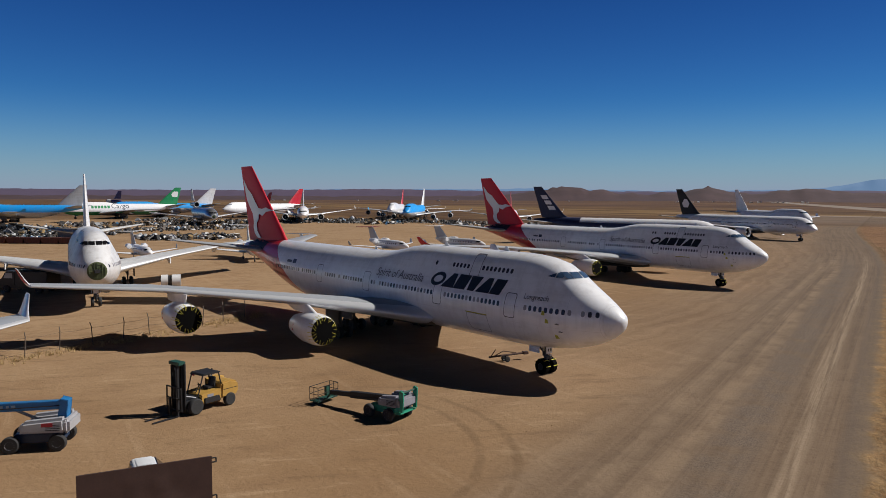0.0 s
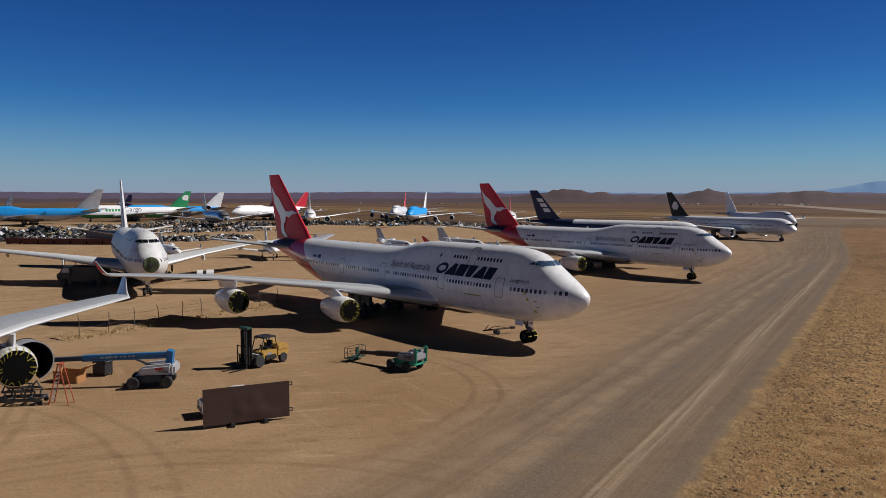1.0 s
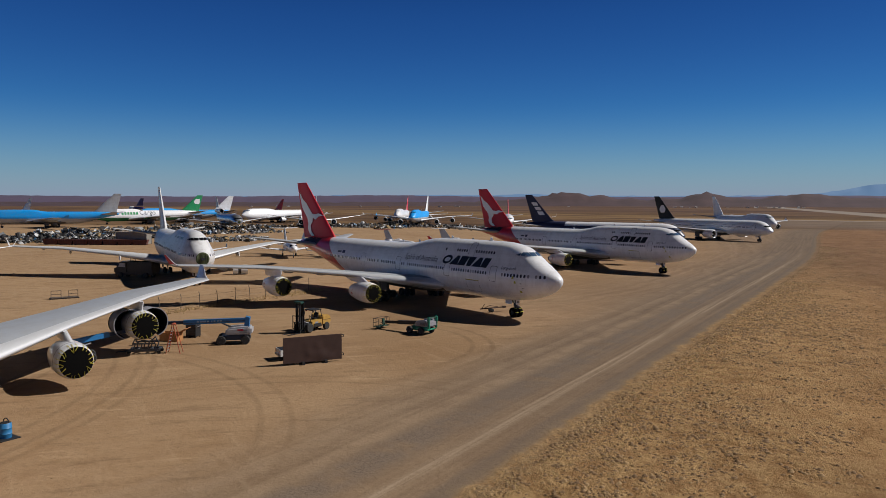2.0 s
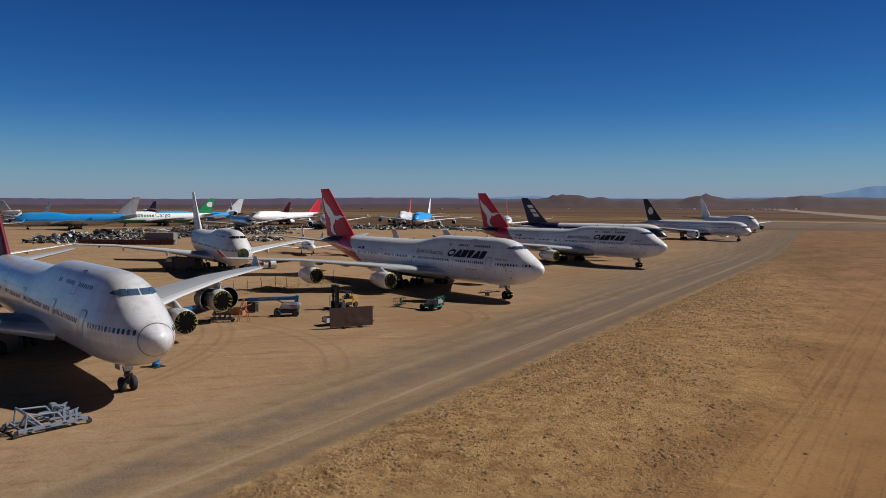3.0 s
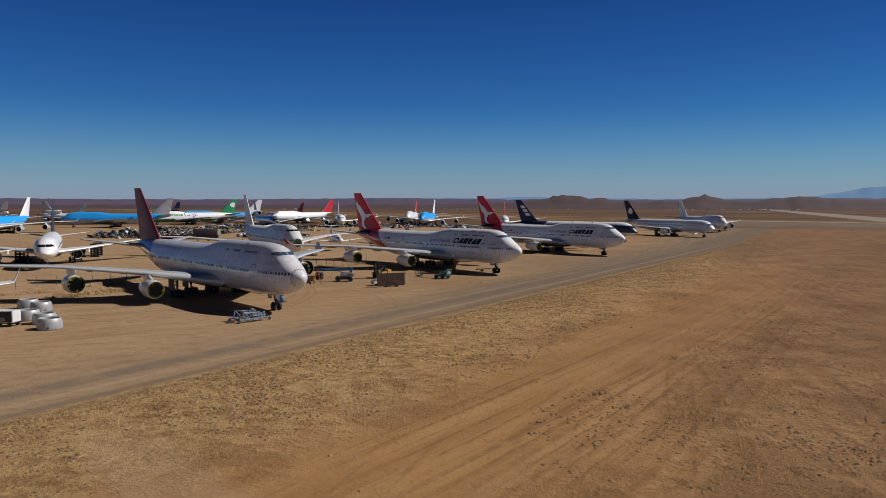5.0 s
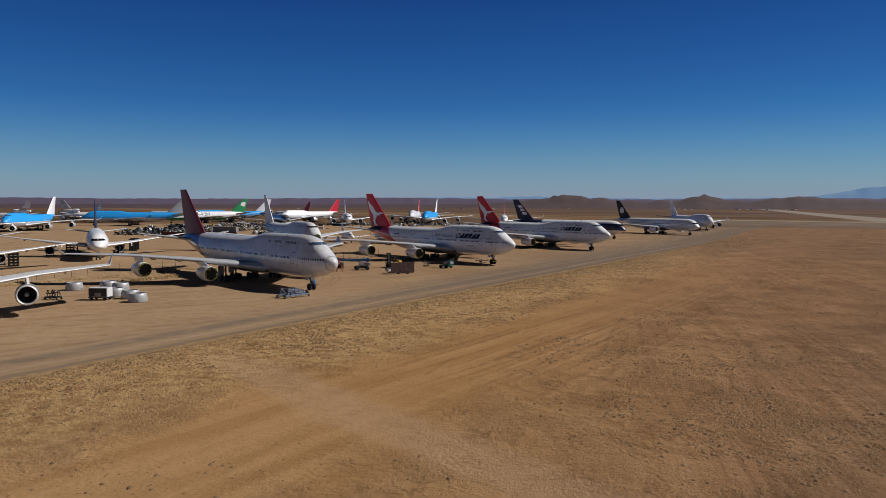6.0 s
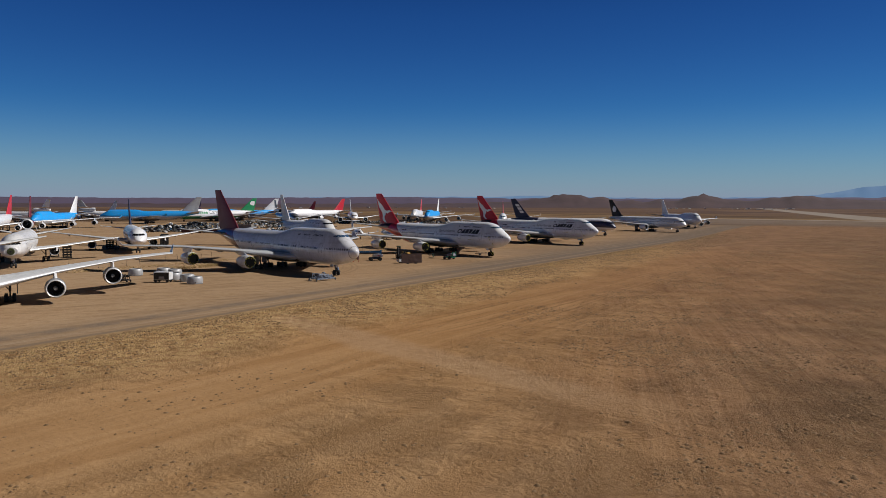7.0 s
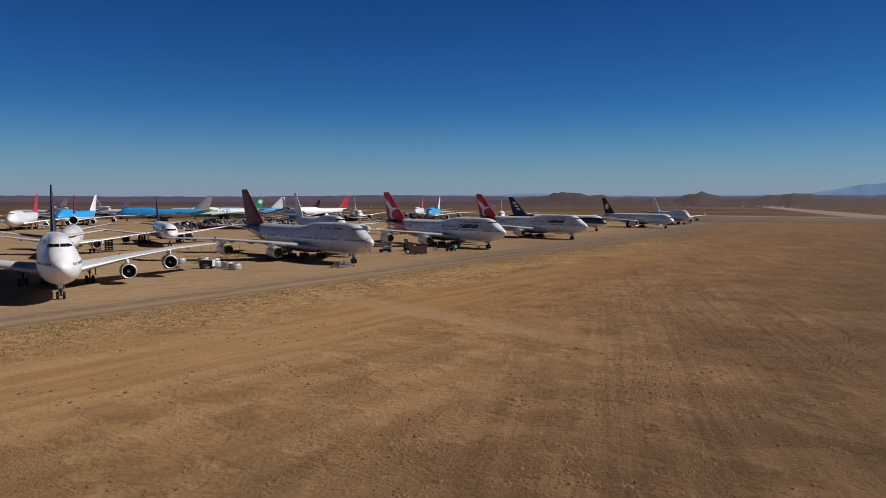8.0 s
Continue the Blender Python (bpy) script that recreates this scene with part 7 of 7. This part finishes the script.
scrap_white = plain("white_painted_scrap", (0.60, 0.60, 0.60), 0.5, 0, 0.3, 0.8)
scrap_tan = plain("yellow_brown_scrap", (0.30, 0.20, 0.09), 0.8, 0, 0.5, 1)
scrap_blue = plain("blue_painted_scrap", (0.03, 0.12, 0.24), 0.5, 0, 0.4, 1)
PAINTS = ((scrap_pale, 0.7), (scrap_dark, 2.1), (scrap_mid, 0.8), (scrap_white, 0.5), (scrap_tan, 0.25), (scrap_blue, 0.1))
for k, (n, area) in enumerate(((1100, ((-268, 110), (-232, 134), 17, 5.0)), (380, ((-290, 138), (-246, 166), 20, 2.8)), (300, ((-212, 148), (-198, 176), 11, 1.8)), (220, ((-262, 180), (-250, 232), 18, 1.5)),
                               (420, ((-300, 300), (-225, 318), 24, 3.0)), (320, ((-355, 258), (-275, 262), 24, 2.2)), (420, ((-262, 345), (-120, 330), 30, 2.0)), (200, ((-330, 190), (-290, 235), 22, 1.4)))):
    heap("scrap_heap", "jumbled heap of torn aircraft metal and parts", area, n, PAINTS, 71 + k)

for x, y in ((-216, 149), (-212, 152.5), (-208.5, 155.5), (-250, 131), (-246, 127)):
    cowl_ring(pose(x, y, rise(x, y), 0, 0, x * 7 % 360), ring)


# tail sections, wings and other large pieces lying in the yard
def lying_wing(m, label):
    w = thing("detached_wing", label, "wing", m, "loose wings")
    part("wing_skin", surface([((0, 0, 0.7), 6.5, 0.12, (0, 0, 1)), ((-7, 13, 0.9), 2.4, 0.1, (0, 0, 1))]), paint_old_white, w)
    for y in (2.0, 8.0):
        part("trestle", bars([((-2 - y * .5, y, 0.0), (-2.6 - y * .5, y, 0.7)), ((-3.2 - y * .5, y, 0.0), (-2.6 - y * .5, y, 0.7))], 0.08), machine_black, w)
    return w


lying_wing(pose(-97.0, 133.5, 0.1, 0, 0, -100), "loose white wing lying on trestles behind a jet")
lying_wing(pose(-118.0, 128.0, 0.1, 0, 0, -60), "loose white wing lying on trestles")


def fin_section(m, mat, label):
    f = thing("detached_fin", label, "tail fin", m, "loose fins")
    part("fin_skin", surface([((0, 0, 0.4), 6.0, 0.1, (0, 1, 0)), ((-4.5, 0, 5.2), 2.4, 0.1, (0, 1, 0))]), mat, f)
    part("cradle", one(-5.5, -0.5, -0.8, 0.8, 0, 0.5), machine_black, f)
    return f


fin_section(pose(-86.0, 154.5, 0.1, 0, -32, 150), fin_bright_red, "loose red tail fin leaning among jets")


# ---- far off: huts, masts and parked specks at the field's edge ----
hut_white = plain("pale_far_buildings", (0.5, 0.48, 0.46), 0.8, 0, 0.2, 0.2)
hut_dark = plain("dark_far_buildings", (0.12, 0.11, 0.11), 0.8, 0, 0.2, 0.2)


def hut(x, y, w, d, h, mat, yaw):
    b = thing("far_building", "small pale flat-roofed building far across the desert", "building", pose(x, y, 0, 0, 0, yaw), "far buildings")
    part("wall", one(-w / 2, w / 2, -d / 2, d / 2, 0, h, bevel=0.1), mat, b)
    part("roof", prism([(-w / 2 - 0.4, h), (0, h + h * 0.3), (w / 2 + 0.4, h)], -d / 2 - 0.4, d / 2 + 0.4, 0), hut_white, b)
    for i in (-1, 1):
        part("window", one(i * w * 0.25 - w * 0.08, i * w * 0.25 + w * 0.08, -d / 2 - 0.1, -d / 2 - 0.02, h * 0.35, h * 0.7, bevel=0), hut_dark, b)


rnd = random.Random(8)
for i in range(26):
    b = radians(90 + rnd.uniform(4.5, 14.0))
    d = rnd.uniform(2300, 2900)
    hut(d * math.cos(b), d * math.sin(b), rnd.uniform(4, 10), rnd.uniform(4, 8), rnd.uniform(1.6, 3.4), hut_white, rnd.uniform(0, 90))
for i in range(10):
    b = radians(90 + rnd.uniform(20, 50))
    d = rnd.uniform(2300, 2800)
    hut(d * math.cos(b), d * math.sin(b), rnd.uniform(5, 11), rnd.uniform(5, 8), rnd.uniform(2, 3.4), hut_white, rnd.uniform(0, 90))


# ---- clods, stones and dry tufts ----
def scatter(name, label, mat, n, spot, size, flat, seed, sides=5):
    rnd = random.Random(seed)
    vs, fs = [], []
    while n:
        n -= 1
        x, y = spot(rnd)
        s = size(rnd)
        a0 = rnd.random() * 6.28
        o = len(vs)
        z = relief(x, y) + 0.015
        for i in range(sides):
            a = a0 + 2 * math.pi * i / sides
            r = s * rnd.uniform(0.75, 1.35)
            vs.append((x + r * math.cos(a), y + r * math.sin(a), z - s * 0.10))
        for i in range(sides):
            a = a0 + 2 * math.pi * (i + 0.3) / sides
            r = s * rnd.uniform(0.2, 0.6)
            vs.append((x + r * math.cos(a), y + r * math.sin(a), z + s * flat * rnd.uniform(0.5, 1.2)))
        for i in range(sides):
            fs.append((o + i, o + (i + 1) % sides, o + sides + (i + 1) % sides, o + sides + i))
        fs.append(tuple(o + sides + i for i in range(sides)))
    me = bpy.data.meshes.new(name)
    me.from_pydata(vs, [], fs)
    me.materials.append(mat)
    me.polygons.foreach_set("use_smooth", [True] * len(me.polygons))
    return tagged(new(name, me), label, "stones", kind="stuff")


clod_mat = plain("dry_earth_clods", (0.205, 0.120, 0.056), 0.95, 0, 0.35, 0.7)


def edge_of_track(y):
    """How far west the track's east edge has bent."""
    u = min(1, max(0, (y - 160) / 260))
    return -14 * u * u * (3 - 2 * u)


def on_trail(x, y):
    return abs(0.3 * x + 0.954 * y + 58.6) < 3.2 and x < 62


def scrub_spot(rnd):
    while True:
        x, y = 0.8 + 125 * rnd.random() ** 1.2, -165 + 420 * rnd.random() ** 1.25
        x += edge_of_track(y)
        if on_trail(x, y):
            continue
        if 22 + 5 * noise.noise((x * 0.05, y * 0.05, 1)) < x < 36 + 8 * noise.noise((x * 0.05, y * 0.05, 6)) and y > -80 and rnd.random() < 0.985:
            continue
        if x < 62 and y < -70 and rnd.random() < 0.75:
            continue
        if noise.noise((x * 0.06, y * 0.06, 4)) + 0.8 * noise.noise((x * 0.28, y * 0.28, 9)) > rnd.uniform(-0.25, 0.85):
            return x, y


def verge_spot(rnd):
    while True:
        x, y = 0.9 + abs(rnd.gauss(0, 8.0)), -130 + 380 * rnd.random() ** 1.2
        if on_trail(x, y):
            continue
        if noise.noise((x * 0.16, y * 0.10, 2)) + 0.8 * noise.noise((x * 0.5, y * 0.3, 5)) > rnd.uniform(-0.25, 0.8):
            return x + edge_of_track(y), y


scatter("clods", "dry clods and stones scattered over the scrub ground", clod_mat, 62000, scrub_spot, lambda r: 0.05 + 0.16 * r.random() ** 3, 0.34, 1)
clump_mat = plain("dead_brush", (0.165, 0.095, 0.042), 0.95, 0, 0.5, 1.2)
scatter("brush_clumps", "low dead brush clumps in patches on the scrub ground", clump_mat, 16000, scrub_spot, lambda r: 0.06 + 0.18 * r.random() ** 3, 0.42, 21)
straw_clod = plain("pale_straw_clods", (0.30, 0.190, 0.088), 0.95, 0, 0.4, 1.2)
scatter("verge_brush", "low dead brush clumps along the verge", clump_mat, 5000, verge_spot, lambda r: 0.05 + 0.17 * r.random() ** 3, 0.45, 22)
scatter("straw_clods", "pale crumbled straw and clods on the verge", straw_clod, 9000, verge_spot, lambda r: 0.05 + 0.17 * r.random() ** 3, 0.40, 23)
scatter("large_clods", "larger dry clods in patches on the scrub ground", clod_mat, 4000, scrub_spot, lambda r: 0.08 + 0.12 * r.random() ** 2.5, 0.36, 11)
scatter("verge_clods", "crumbly clods along the road's edge", clod_mat, 9000, lambda r: (1.0 + abs(r.gauss(0, 4.0)), r.uniform(-150, 130)), lambda r: 0.04 + 0.14 * r.random() ** 3, 0.30, 2)
scatter("yard_stones", "small stones on the packed dirt", clod_mat, 250, lambda r: (r.uniform(-64, -12), r.uniform(-45, 60)), lambda r: 0.03 + 0.05 * r.random() ** 2, 0.3, 3)

grass_mat = plain("dry_straw_grass", (0.44, 0.31, 0.14), 0.9, 0, 0.35, 0.5)


def tufts(name, label, n, spot, h, seed):
    rnd = random.Random(seed)
    vs, fs = [], []
    for _ in range(n):
        x, y = spot(rnd)
        z = relief(x, y) - 0.03
        for _ in range(14):
            a = rnd.random() * 6.28
            r = rnd.uniform(0.05, 0.35)
            hh = h * rnd.uniform(0.5, 1.2)
            px, py = x + rnd.gauss(0, 0.12), y + rnd.gauss(0, 0.12)
            o = len(vs)
            w = 0.014
            vs += [(px - w * math.sin(a), py + w * math.cos(a), z), (px + w * math.sin(a), py - w * math.cos(a), z), (px + r * math.cos(a), py + r * math.sin(a), z + hh)]
            fs.append((o, o + 1, o + 2))
    me = bpy.data.meshes.new(name)
    me.from_pydata(vs, [], fs)
    me.materials.append(grass_mat)
    return tagged(new(name, me), label, "dry grass", kind="stuff")


tufts("fence_weeds", "dry straw weeds along the fence", 620, lambda r: (-66.6 + r.gauss(0, 0.9), r.uniform(27, 62)), 0.5, 4)
tufts("berm_weeds", "dry straw weeds along the ditch", 620, lambda r: (-77.6 + r.gauss(0, 1.2), r.uniform(-46, 0)), 0.5, 5)
tufts("verge_grass", "thin dry grass on the verge of the track", 3800, lambda r: (1.2 + abs(r.gauss(0, 4.5)), r.uniform(-120, 120)), 0.16, 6)
tufts("scrub_grass", "sparse dry grass in the scrub", 1300, scrub_spot, 0.15, 7)


def berm(name, label, x0, y0, y1, h, seed):
    """A low bank of dug earth."""
    rings = []
    n = 60
    for i, (dx, hh) in enumerate(((-2.2, -0.05), (-1.2, 0.5), (-0.3, 1.0), (0.6, 0.75), (1.5, 0.3), (2.4, -0.05))):
        rings.append([(x0 + dx + 0.5 * noise.noise((j * 0.4, i, seed)), y0 + (y1 - y0) * j / (n - 1), h * hh * (0.6 + 0.7 * noise.noise((j * 0.3, i * 0.5, seed + 3)) + 0.3) * math.sin(math.pi * (j + 0.5) / n) ** 0.4) for j in range(n)])
    return tagged(part(name, loft(rings, closed=False, caps=False), dirt), label, "earth bank", kind="structure")


berm("earth_bank", "low bank of dug earth along the fence", -67.8, 27, 62, 0.55, 3)
berm("earth_bank", "low bank of dug earth beside the ditch", -78.8, -46, 0, 0.6, 7)
berm("earth_bank", "short bank of dug earth under dry weeds behind a wing", -66.8, -27, -13, 0.8, 11)
tufts("bank_weeds", "dry brown weeds on a short earth bank", 700, lambda r: (-66.4 + r.gauss(0, 1.3), r.uniform(-26, -14)), 0.7, 15)
